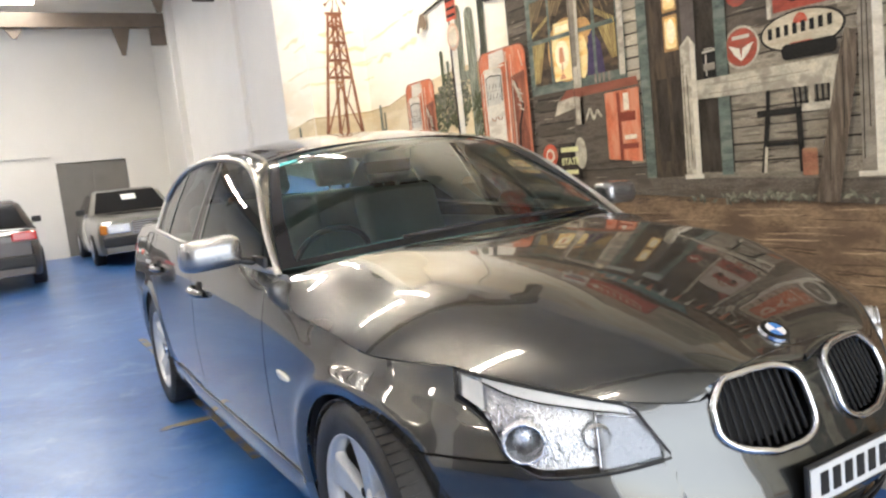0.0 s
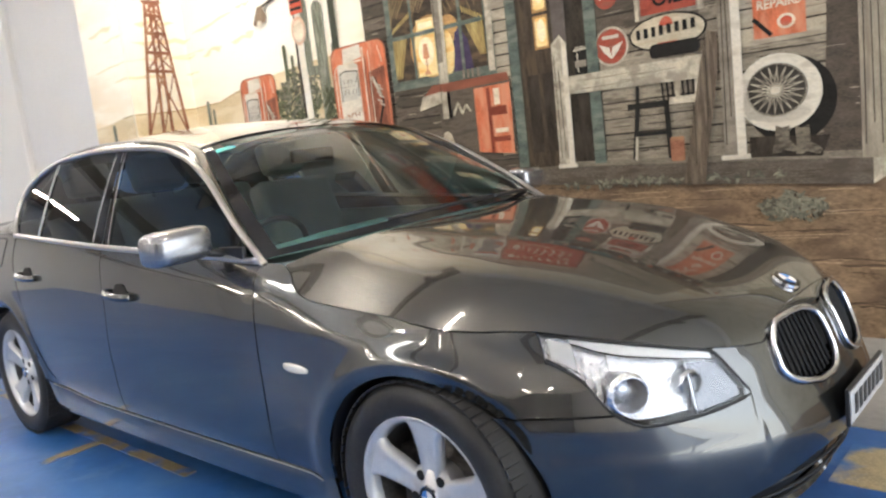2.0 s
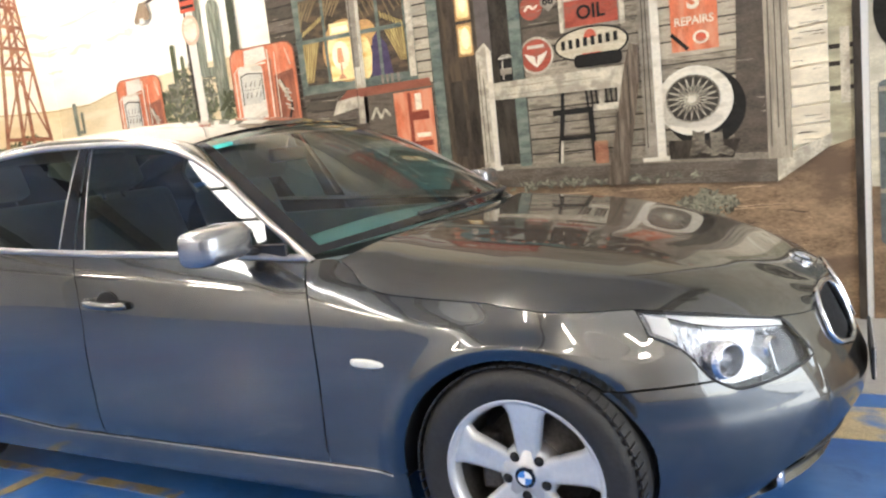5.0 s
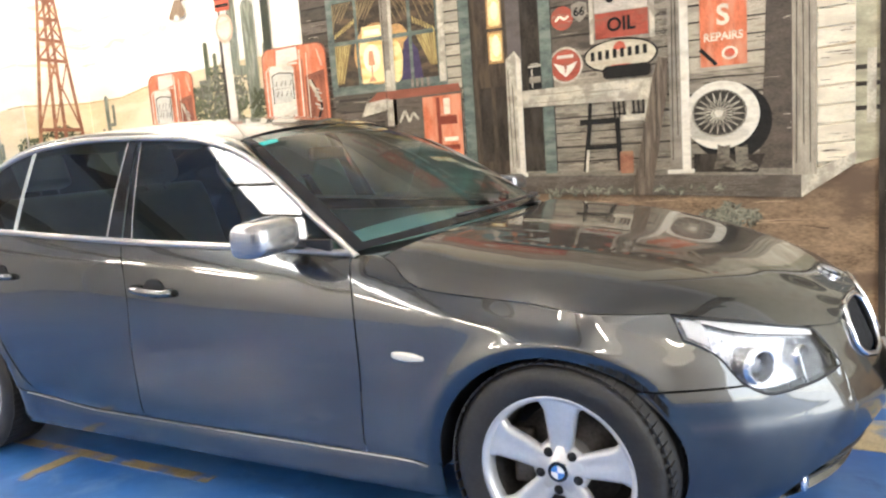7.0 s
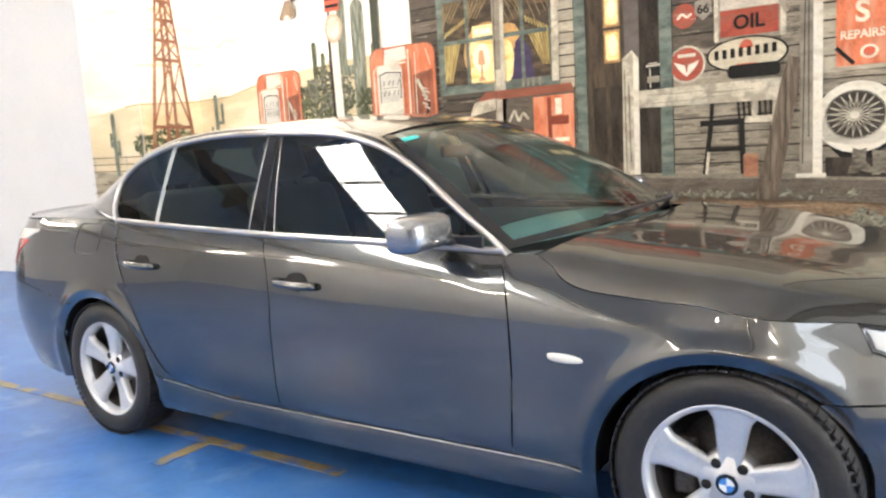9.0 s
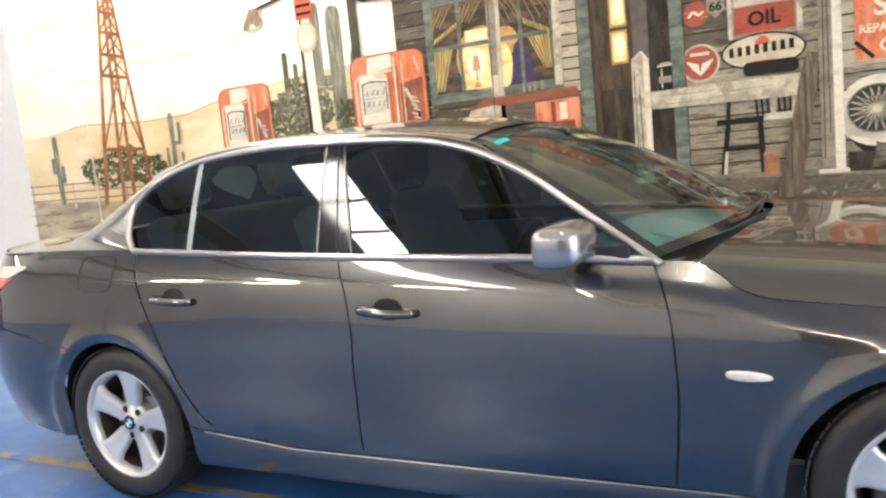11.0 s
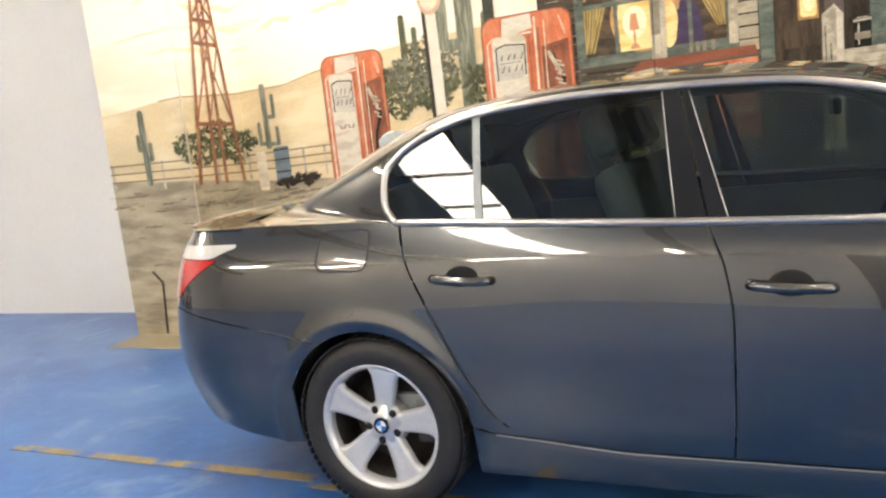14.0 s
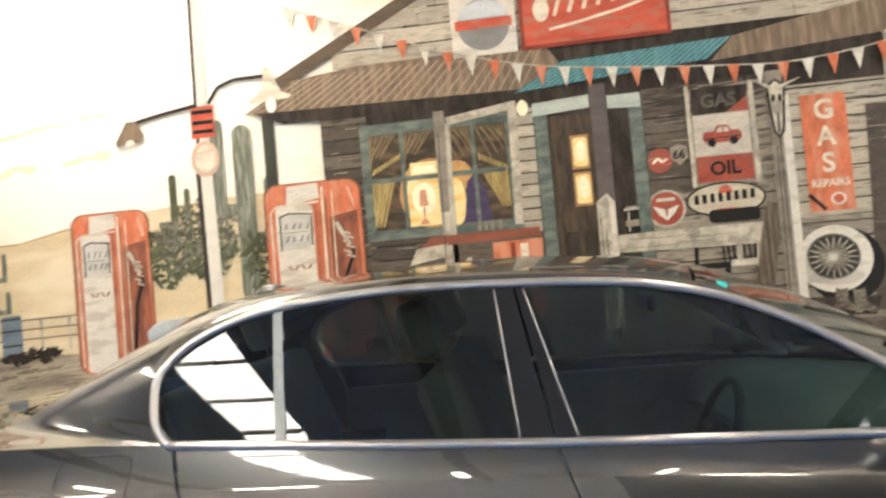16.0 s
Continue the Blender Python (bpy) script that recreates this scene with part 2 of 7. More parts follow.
block("floor", (-15.0, 9.5, -12.0, 2.3, -0.2, 0.0), FLOOR_BLUE).location = (0, 0, 0)
tagged(bpy.data.objects["floor"], "glossy blue painted concrete floor with worn patches", "floor", kind="structure")
tagged(block("wall_south", (-15.0, 2.6, -12.3, -12.0, 0, 5.6), SOUTH), "plain white painted hall wall", "wall", kind="structure")
# added stretch out of view, dark so that the front door reflects less light
tagged(block("wall_south_east", (2.6, 9.5, -12.3, -11.98, 0, 5.6), DARKWALL), "unseen dark grey hall wall added to dim the door reflections", "wall", kind="structure")

bm = bmesh.new()
for d in ((9.5, 9.8, -12.0, -4.4, 0, 5.6), (9.5, 9.8, 1.7, 2.3, 0, 5.6), (9.5, 9.8, -4.4, 1.7, 4.7, 5.6)):
    box(bm, *d)
tagged(part("wall_east", bm, SOUTH), "white painted wall with a wide open vehicle doorway", "wall", kind="structure")
tagged(block("ground", (9.5, 40.0, -30.0, 20.0, -0.25, -0.02), STRIP), "pale concrete yard outside the doorway", "ground", kind="structure")
# area lamp standing in for sky light through the unseen open doorway
day = new("doorway_daylight", bpy.data.lights.new("doorway_daylight", "AREA"))
day.data.shape, day.data.size, day.data.size_y = "RECTANGLE", 6.0, 4.6
day.data.energy, day.data.color = 165.0, (0.93, 0.97, 1.0)
day.matrix_world = look((9.45, -1.35, 2.35), (0, -1.35, 2.2))

# mural wall, with the white bay beside it
tagged(block("wall_north", (-2.9, 9.5, WALL_Y, WALL_Y + 0.27, 0, 5.6), WALLWHITE), "white painted masonry wall behind the mural",
       "wall", kind="structure")
tagged(block("wall_north_west", (-15.0, -2.9, WALL_Y + 0.11, WALL_Y + 0.27, 0, 5.6), WALLWHITE), "white painted masonry wall beside the mural",
       "wall", kind="structure")
# boxed pier that carries the mural round its corner
PIER_X0, PIER_X1, PIER_Y = -3.60, -2.764, 1.364
tagged(block("pier", (PIER_X0, PIER_X1, PIER_Y, WALL_Y + 0.12, 0, 5.3), WALLWHITE), "boxed pier standing out from the wall under the mural",
       "wall", kind="structure")
tagged(block("pilaster", (-7.95, -7.5, WALL_Y + 0.02, WALL_Y + 0.12, 0, 5.4), WALLWHITE, bevel=0.01),
       "white painted pilaster standing out from the wall", "wall", kind="structure")
tagged(block("pilaster", (-12.3, -11.9, WALL_Y - 0.04, WALL_Y + 0.12, 0, 5.4), WALLWHITE, bevel=0.01),
       "white painted pilaster standing out from the wall", "wall", kind="structure")

# far end wall with a door opening
bm = bmesh.new()
for d in ((-14.9, -14.6, -12.0, -0.33, 0, 5.6), (-14.9, -14.6, 1.18, 2.14, 0, 5.6), (-14.9, -14.6, -0.33, 1.18, 2.16, 5.6)):
    box(bm, *d)
tagged(part("wall_west", bm, WALLWHITE), "white painted end wall with a ledge line and a doorway", "wall", kind="structure")
tagged(block("trim", (-14.6, -14.55, -12.0, -0.4, 2.32, 2.38), WALLWHITE), "white ledge along the end wall", "trim", kind="structure")
door = thing("door_1", "dark grey flush double door, closed, in the end wall", "door", (-14.62, 0.425, 0), kind="structure")
for a, b in ((-0.325, 0.423), (0.427, 1.175)):
    leaf = block("door_leaf", (-14.7, -14.64, a, b, 0.01, 2.15), DOORGREY, door, bevel=0.006)
    hy = 0.425 + (0.07 if a > 0 else -0.07)
    part("door_handle", tube([(-14.64, hy, 1.0), (-14.59, hy, 1.0), (-14.59, hy + (0.1 if a > 0 else -0.1), 1.0)], 0.01), SATIN, leaf)

# roof with translucent sheets
LIGHTSHEET = material("translucent_roof_sheet", (0.85, 0.87, 0.88), 0.5, emit=9.5, emit_color=(1.0, 0.96, 0.90), vary=0.02)
TUBE = material("lamp_tube", (0.9, 0.9, 0.9), 0.4, emit=70.0, emit_color=(1.0, 0.88, 0.74), vary=0.0)
LAMPBODY = material("white_lamp_body", (0.75, 0.75, 0.73), 0.4)
ROOF_Z = 5.2
# the second opening is added, sized only to brighten the far west end
openings = [(-2.52, -1.75, -10.2, -2.9), (-12.4, -10.3, -2.4, -0.4)]
bm = bmesh.new()
xs = sorted({-15.0, 9.8, *(o[0] for o in openings), *(o[1] for o in openings)})
ys = sorted({-12.3, 2.3, *(o[2] for o in openings), *(o[3] for o in openings)})
for x0, x1 in zip(xs, xs[1:]):
    for y0, y1 in zip(ys, ys[1:]):
        mx, my = (x0 + x1) / 2, (y0 + y1) / 2
        if not any(o[0] < mx < o[1] and o[2] < my < o[3] for o in openings):
            box(bm, x0, x1, y0, y1, ROOF_Z, ROOF_Z + 0.08)
tagged(part("ceiling", bm, CEILING), "grey sheet roof with translucent daylight panels", "ceiling", kind="structure")
for k, (x0, x1, y0, y1) in enumerate(openings):
    w = thing("window_%d" % (k + 1), "translucent roof light glowing with daylight", "skylight", ((x0 + x1) / 2, (y0 + y1) / 2, ROOF_Z), kind="structure")
    block("pane", (x0, x1, y0, y1, ROOF_Z + 0.02, ROOF_Z + 0.05), LIGHTSHEET, w)
    n = round((y1 - y0) / 1.05)
    for f in range(1, n):
        yb = lerp(y0, y1, f / n)
        block("glazing_bar", (x0, x1, yb - 0.025, yb + 0.025, ROOF_Z - 0.06, ROOF_Z), STEEL, w)

# steel rafters with brackets
for k, x in enumerate((-12.2, -8.3, -4.6, 0.2, 5.0)):
    t = thing("roof_beam", "brown steel roof beam with bolted brackets", "beam", (x, -5, 4.6), "roof beams", "structure")
    block("beam", (x - 0.07, x + 0.07, -12.0, WALL_Y, 4.75, 5.0), STEEL, t)
    block("flange", (x - 0.12, x + 0.12, -12.0, WALL_Y, 4.71, 4.75), STEEL, t)
    for gy, gz in ((1.10, 4.15), (-0.85, 4.5), (-4.0, 4.4)):
        gusset = bmesh.new()
        vs = [gusset.verts.new((x + o, gy + a, b)) for o in (-0.04, 0.04) for a, b in ((-0.16, 4.72), (0.20, 4.72), (0.05, gz), (-0.02, gz))]
        gusset.faces.new(vs[:4])
        gusset.faces.new(vs[4:][::-1])
        for q in range(4):
            gusset.faces.new((vs[q], vs[4 + q], vs[4 + (q + 1) % 4], vs[(q + 1) % 4]))
        part("gusset", gusset, STEEL, t)
    block("bracket", (x - 0.05, x + 0.05, WALL_Y - 0.35, WALL_Y, 4.35, 4.72), STEEL, t)


def lamp(x, y, z, length, along="x"):
    t = thing("tube_lamp", "white batten with two lit fluorescent tubes", "lamp", (x, y, z), "ceiling lamps")
    h = length / 2
    dx, dy = (h, 0.07) if along == "x" else (0.07, h)
    block("batten", (x - dx, x + dx, y - dy, y + dy, z, z + 0.06), LAMPBODY, t, bevel=0.01)
    for o in (-0.045, 0.045):
        a = (x - dx + 0.03, y + o, z - 0.02) if along == "x" else (x + o, y - dy + 0.03, z - 0.02)
        b = (x + dx - 0.03, y + o, z - 0.02) if along == "x" else (x + o, y + dy - 0.03, z - 0.02)
        part("tube", tube([a, b], 0.014), TUBE, t)
    for q in (-0.6, 0.6):
        block("hanger", (x + q * dx - 0.006, x + q * dx + 0.006, y + (q * dy if along == "y" else 0) - 0.006,
                         y + (q * dy if along == "y" else 0) + 0.006, z + 0.06, ROOF_Z), STEEL, t)
    return t


# lamps south of y = -5 are unseen, added to brighten walls and reflections
for x, y, z, along in ((-10.5, -3.4, 4.45, "y"), (5.6, -1.6, 4.45, "y"), (-4.4, -0.5, 4.45, "y"), (-1.0, -0.5, 4.45, "y"), (2.4, -1.2, 4.45, "y"), (-1.5, 0.75, 4.4, "x"),
                       (-9.0, -8.6, 4.45, "x"), (-6.0, -8.6, 4.45, "y"), (-3.4, -10.2, 4.45, "x"), (0.0, -8.6, 4.45, "y"),
                       (3.0, -8.6, 4.45, "y"), (6.0, -8.6, 4.45, "y"), (7.6, -5.4, 4.45, "y"), (4.5, -10.2, 4.45, "x"), (-7.5, -10.2, 4.45, "x")):
    lamp(x, y, z, 1.5, along)

# floor markings
for k, d in enumerate([(-2.3, -0.45, -0.73, -0.67), (-0.45, 1.35, -0.78, -0.72), (0.5, 0.57, -1.05, -0.78)]):
    tagged(block("floor_line", (*d, -0.01, 0.003), LINE), "worn yellow bay line painted on the floor", "floor line", "bay lines", "structure")
tagged(block("floor_line", (3.55, 6.5, 0.33, 0.66, -0.01, 0.003), SANDLINE), "worn sand-coloured bay line on the floor", "floor line", "bay lines", "structure")
tagged(block("floor_strip", (-1.0, 9.4, 0.82, WALL_Y, -0.01, 0.004), STRIP), "bare grey concrete strip along the mural", "floor",
       kind="structure")
tagged(block("floor_strip", (-2.75, -1.0, 1.38, WALL_Y, -0.01, 0.004), SANDSTRIP), "sand-coloured painted strip along the mural", "floor",
       kind="structure")


tagged(block("floor_strip", (-3.58, -2.72, 1.0, 1.37, -0.01, 0.004), SANDSTRIP), "sand-coloured painted patch at the foot of the pier", "floor",
       kind="structure")


# ---- the grey saloon: rear axle at x = 0, nose towards +x ----
AXLE = 2.888
NOSE_X, TAIL_X, NP, TP = 2.75, -0.35, 2.2, 4.2
crest_z = curve([-1.2, -0.62, -0.1, 0.15, 1.14, 2.0, 2.2, 2.28, 2.36, 2.42, 2.49, 2.58, 2.82, 3.2], [1.045, 1.058, 1.055, 1.04, 0.99, 0.955, 0.942, 0.942, 0.914, 0.872, 0.847, 0.835, 0.817, 0.787])
crest_y = curve([-1.2, -0.62, -0.1, 0.15, 1.14, 2.0, 2.2, 2.28, 2.36, 2.42, 2.49, 2.58, 2.82, 3.2], [0.80, 0.80, 0.822, 0.834, 0.858, 0.835, 0.812, 0.805, 0.832, 0.852, 0.864, 0.868, 0.870, 0.868])
widest = curve([-1.2, -0.4, 0.0, 0.6, 1.2, 2.0, 2.6, 2.9, 3.7], [0.88, 0.905, 0.918, 0.92, 0.922, 0.92, 0.916, 0.912, 0.90])
nose_x = curve([0.16, 0.22, 0.30, 0.44, 0.48, 0.56, 0.65, 0.72, 0.78], [3.58, 3.66, 3.71, 3.738, 3.727, 3.692, 3.66, 3.615, 3.545])
tail_x = curve([0.2, 0.3, 0.45, 0.56, 0.72, 0.95, 1.06], [-0.90, -1.02, -1.10, -1.13, -1.115, -1.06, -1.0])
ARCHES = ((2.878, 0.30, 0.368), (-0.012, 0.305, 0.376))


shoulder_z = curve([-1.2, -0.62, -0.1, 0.15, 1.14, 2.0, 2.2, 2.4, 2.6, 2.82, 3.2], [1.045, 1.058, 1.055, 1.04, 0.99, 0.955, 0.942, 0.914, 0.874, 0.839, 0.797])
shoulder_y = curve([-1.2, -0.62, -0.1, 0.15, 1.14, 2.0, 2.2, 2.4, 2.6, 2.82, 3.2], [0.80, 0.80, 0.822, 0.834, 0.858, 0.835, 0.812, 0.820, 0.838, 0.854, 0.865])


def half_width(x, z):
    """Half the body's width at x and height z."""
    w, zt, yt = widest(x), shoulder_z(x), shoulder_y(x)
    zc = min(0.885, zt - lerp(0.035, 0.08, min(1, max(0, (x - 1.9) / 0.9))))
    zm = min(0.76, zc - 0.05)
    d = curve([0.15, 0.20, 0.30, 0.45, 0.62, zm, zc, zt, zt + 0.1], [w - 0.075, w - 0.05, w - 0.028, w - 0.008, w, w - 0.008, lerp(w, yt, lerp(0.31, 0.42, min(1, max(0, (x - 0.7) / 0.9)))), yt, yt - 0.09])(z)
    # fold in the doors above the sill strip
    if 0.45 < x < 2.5:
        s = 0.352 - 0.055 * min(1, (x - 0.37) / 0.5) ** 0.7
        q = (s + 0.05 - z) / 0.05 if z > s else 1 - (s - z) / 0.03
        d -= 0.010 * min(1, (x - 0.45) / 0.15, (2.5 - x) / 0.15) * min(1, max(0, q))
    # the front corner leans in above the bumper's crease
    f = min(1, max(0, (x - 2.95) / 0.25))
    d -= 0.058 * f * f * (3 - 2 * f) * min(1, max(0, (z - 0.462) / 0.30))
    for ax, az, ar in ARCHES:
        r = math.hypot(x - ax, z - az)
        if z > 0.2 and abs(x - ax) < 0.6:
            e = r - ar - 0.032
            d += 0.012 * math.exp(-(e / 0.036) ** 2) if e > 0 else 0.012 + 0.019 * max(-1, e / 0.032)
    return d


def skin(u, z):
    """A place on the body's side: u is x along the flank, and past the ends the turn round nose or tail."""
    if u > NOSE_X:
        f = min(u - NOSE_X, math.pi / 2)
        x = NOSE_X + (nose_x(z) - NOSE_X) * math.sin(f) ** (2 / NP)
        return x, half_width(min(x, 3.2), z) * max(math.cos(f), 0) ** (2 / NP), z
    if u < TAIL_X:
        f = min(TAIL_X - u, math.pi / 2)
        x = TAIL_X + (tail_x(z) - TAIL_X) * math.sin(f) ** (2 / TP)
        return x, half_width(x, z) * max(math.cos(f), 0) ** (2 / TP), z
    return u, half_width(u, z), z


def turn_at(x, z):
    """The u of a place on the nose."""
    return NOSE_X + math.asin(min(1, ((x - NOSE_X) / (nose_x(z) - NOSE_X)) ** (NP / 2))) if x > NOSE_X else x


def flank(us, low, high, rows, side, lift=0.0):
    """A grid on the flank: columns us, from low(u) to high(u). us may be functions of z."""
    g = []
    for u in us:
        col = []
        for k in range(rows + 1):
            v = k / rows
            if callable(u):
                x0 = u(0.6)
                for _ in range(3):
                    z = lerp(low(x0), high(x0), v)
                    x0 = u(z)
                z = lerp(low(x0), high(x0), v)
            else:
                x0, z = u, lerp(low(u), high(u), v)
            x, y, z = skin(x0, z)
            col.append((x, (y + lift) * side, z))
        g.append(col)
    return g


def edge_between(left, right, n):
    """n + 1 columns between two seams, each x as a function of height."""
    return [(lambda z, t=i / n: lerp(left(z), right(z), t)) for i in range(n + 1)]


car = thing("sedan_car", "dark grey metallic four-door saloon car with silver alloy wheels", "car", (1.44, 0, 0))
GAP = 0.0026
sill_z = lambda x: 0.352 if x < 0.37 else 0.352 - 0.055 * min(1, max(0, (x - 0.37) / 0.5)) ** 0.7
front_seam = curve([0.28, 0.47, 0.60, 0.76, 0.87, 0.95], [2.228, 2.25, 2.258, 2.25, 2.228, 2.185])
mid_seam = curve([0.28, 0.42, 0.58, 0.72, 0.87, 0.93, 1.0], [1.178, 1.19, 1.197, 1.20, 1.183, 1.163, 1.138])
rear_seam = curve([0.34, 0.38, 0.51, 0.64, 0.79, 0.93, 1.05], [0.53, 0.47, 0.385, 0.315, 0.24, 0.175, 0.148])


def arch_z(x, k):
    ax, az, ar = ARCHES[k]
    q = (x - ax) / ar
    return az + ar * math.sqrt(max(0, 1 - q * q)) if abs(q) < 1 else 0.19


# the headlamp's outline, low and high edge, over u
lamp_low_pts = [(3.185, 0.757), (3.20, 0.70), (3.30, 0.655), (3.37, 0.575), (3.44, 0.540), (3.52, 0.546), (3.598, 0.566)]
lamp_high_pts = [(3.185, 0.763), (3.35, 0.731), (3.46, 0.703), (3.525, 0.680), (3.56, 0.635), (3.598, 0.572)]
lamp_low = curve([turn_at(*p) for p in lamp_low_pts], [p[1] for p in lamp_low_pts])
lamp_high = curve([turn_at(*p) for p in lamp_high_pts], [p[1] for p in lamp_high_pts])
U0, U1 = turn_at(3.185, 0.76), turn_at(3.598, 0.569)
UTOP = turn_at(3.525, 0.680)
UFEN = turn_at(3.375, 0.572)
END = NOSE_X + math.pi / 2
# the edge of the bonnet over u: flank crest, lamp top, then over the grille to the middle
bonnet_pts = [(U0, 0.768), (turn_at(3.35, 0.73), 0.736), (UTOP, 0.688), (turn_at(3.60, 0.668), 0.672), (NOSE_X + 1.30, 0.712), (NOSE_X + 1.42, 0.718), (END, 0.695)]
nose_edge = curve([p[0] for p in bonnet_pts], [p[1] for p in bonnet_pts])


def bonnet_edge(u):
    """Height of the shut line between bonnet and fender, lamp and grille."""
    if u < U0:
        x = skin(u, 0.8)[0]
        return lerp(crest_z(x), 0.768, max(0, (u - 2.82) / (U0 - 2.82)) if u > 2.82 else 0)
    return nose_edge(u)


K0, K1 = NOSE_X + 1.235, NOSE_X + 1.528
kid_low = lambda u: 0.540 + 0.02 * ((u - (K0 + K1) / 2) / (K1 - K0) * 2) ** 4 + 0.03 * max(0, (lerp(K0, K1, 0.5) - u) / (K1 - K0) * 2)


intake_top = curve([NOSE_X + v for v in (0.85, 0.93, 1.17, 1.31, 1.58)], [0.215, 0.28, 0.345, 0.378, 0.392])
bumper_low = lambda u: 0.19 if u < NOSE_X + 0.86 else intake_top(u)


def bumper_top(u):
    if u < UFEN:
        return 0.572 - GAP
    if u < U1:
        return lamp_low(u) - GAP
    if K0 <= u <= K1:
        return kid_low(u)
    return bonnet_edge(u) - GAP


def spaced(a, b, n):
    return [lerp(a, b, i / n) for i in range(n + 1)]


for side in (-1, 1):
    # doors
    part("front_door", sheet([flank(edge_between(lambda z: mid_seam(z) + GAP, lambda z: front_seam(z) - GAP, 26), lambda x: sill_z(x) + GAP,
                                             lambda x: crest_z(x) - 0.004, 26, side)]), PAINT, car)
    part("rear_door", sheet([flank(edge_between(lambda z: rear_seam(z) + GAP, lambda z: mid_seam(z) - GAP, 26), lambda x: sill_z(x) + GAP,
                                            lambda x: crest_z(x) - 0.004, 26, side)]), PAINT, car)
    part("rocker", sheet([flank(spaced(0.367, 2.508, 40), lambda x: 0.175, lambda x: sill_z(x) - GAP, 8, side)]), PAINT, car)
    part("sill_strip", tube([(x, side * (half_width(x, sill_z(x)) + 0.0015), sill_z(x) - 0.006) for x in spaced(0.45, 2.47, 36)], 0.0022, sides=6), SATIN, car, "thin bright sill strip")
    # fender: over the arch, then forward to the headlamp
    ax, az, ar = ARCHES[0]
    cols = [ax - ar * math.cos(t) for t in spaced(0.0, math.pi - math.asin((0.572 - az) / ar), 34)]
    cols_u = [turn_at(x, 0.55) for x in cols]
    u_of = dict(zip(cols_u, cols))
    back = edge_between(lambda z: front_seam(z) + GAP, lambda z: ax - ar, 18)
    low_f = lambda u: arch_z(u_of[u], 0) if u in u_of else 0.575
    rest = spaced(cols_u[-1], U0, 8)[1:]
    high_f = lambda u: bonnet_edge(u) - GAP
    grids = [flank(back, sill_z, high_f, 24, side)]
    grids.append(flank(cols_u + rest, low_f, high_f, 24, side))
    grids.append(flank(spaced(U0, UFEN, 14), lambda u: 0.575, lambda u: max(0.577, lamp_low(u) - GAP), 14, side))
    part("front_fender", sheet(grids, 0.0), PAINT, car)
    # quarter panel
    ax, az, ar = ARCHES[1]
    quarter = [flank([x for x in spaced(ax - ar, 0.146, 40)], lambda x: max(arch_z(x, 1), 0.32), lambda x: crest_z(x), 22, side)]
    seam_inv = curve([0.148, 0.175, 0.24, 0.315, 0.385, 0.47, 0.53], [1.04, 0.93, 0.79, 0.64, 0.51, 0.38, 0.345])
    quarter.append(flank(spaced(0.146, 0.364, 24), lambda x: max(arch_z(x, 1), 0.32), lambda x: seam_inv(x + 0.006), 22, side))
    quarter.append(flank(spaced(0.364, 0.525, 10), lambda x: 0.354 if x < 0.42 else sill_z(x) + 0.001, lambda x: max(0.357 if x < 0.42 else sill_z(x) + 0.002, seam_inv(x + 0.006)), 4, side))
    qp = part("quarter_panel", sheet(quarter, 0.0), PAINT, car)
    round_tail = [TAIL_X - math.pi / 2 * t ** 2.1 for t in spaced(1, 0.03, 44)] + [ax - ar + 0.038]
    # tail band: upper part and bumper
    tail_seam = lambda u: lerp(0.655, 0.748, min(1, max(0, (-0.30 - skin(u, 0.7)[0]) / 0.6)))
    part("rear_wing", sheet([flank(round_tail, lambda u: tail_seam(u) + 0.0022, lambda u: crest_z(skin(u, 1.0)[0]), 16, side)], 0.0), PAINT, qp)
    part("rear_bumper", sheet([flank(round_tail, lambda u: 0.235 + 0.10 * min(1, max(0, (TAIL_X - u) / 0.9)), lambda u: tail_seam(u) - 0.0022, 18, side)]), PAINT, car)
    seam = []
    for x in spaced(-0.46, -0.218, 14):
        z = lerp(0.655, 0.748, (-0.30 - x) / 0.6) if x < -0.30 else 0.655 - 0.19 * (x + 0.30)
        seam.append((x, half_width(max(x, -0.6), z) * (1 - max(0, (TAIL_X - x) / 0.75) ** TP) ** (1 / TP) + 0.0008, z))
    part("bumper_seam", tube([(x, side * (y + 0.0004), z) for x, y, z in seam], 0.003, sides=6), BLACK, qp)
    # front bumper
    ax, az, ar = ARCHES[0]
    xs_b = [x for x in spaced(ax + ar * math.cos(math.asin((0.572 - az) / ar)), ax + ar - 0.0005, 12)]
    bu = [turn_at(x, 0.45) for x in xs_b]
    back_of = dict(zip(bu, xs_b))
    g = [flank(bu, lambda u: arch_z(back_of[u], 0), lambda u: 0.572 - GAP, 14, side),
         flank(spaced(bu[-1], UFEN, 12), bumper_low, lambda u: 0.572 - GAP, 26, side),
         flank(spaced(UFEN, U1, 18), bumper_low, bumper_top, 26, side),
         flank(spaced(UTOP, U1, 8), lambda u: lamp_high(u) + GAP, lambda u: bonnet_edge(u) - GAP, 8, side),
         flank(spaced(U1, K0, 6), bumper_low, lambda u: bonnet_edge(u) - GAP, 26, side),
         flank(spaced(K0, K1, 14), bumper_low, kid_low, 22, side),
         flank(spaced(K1, END, 4), bumper_low, lambda u: bonnet_edge(u) - GAP, 26, side)]
    part("front_bumper", sheet(g, 0.008), PAINT, car)

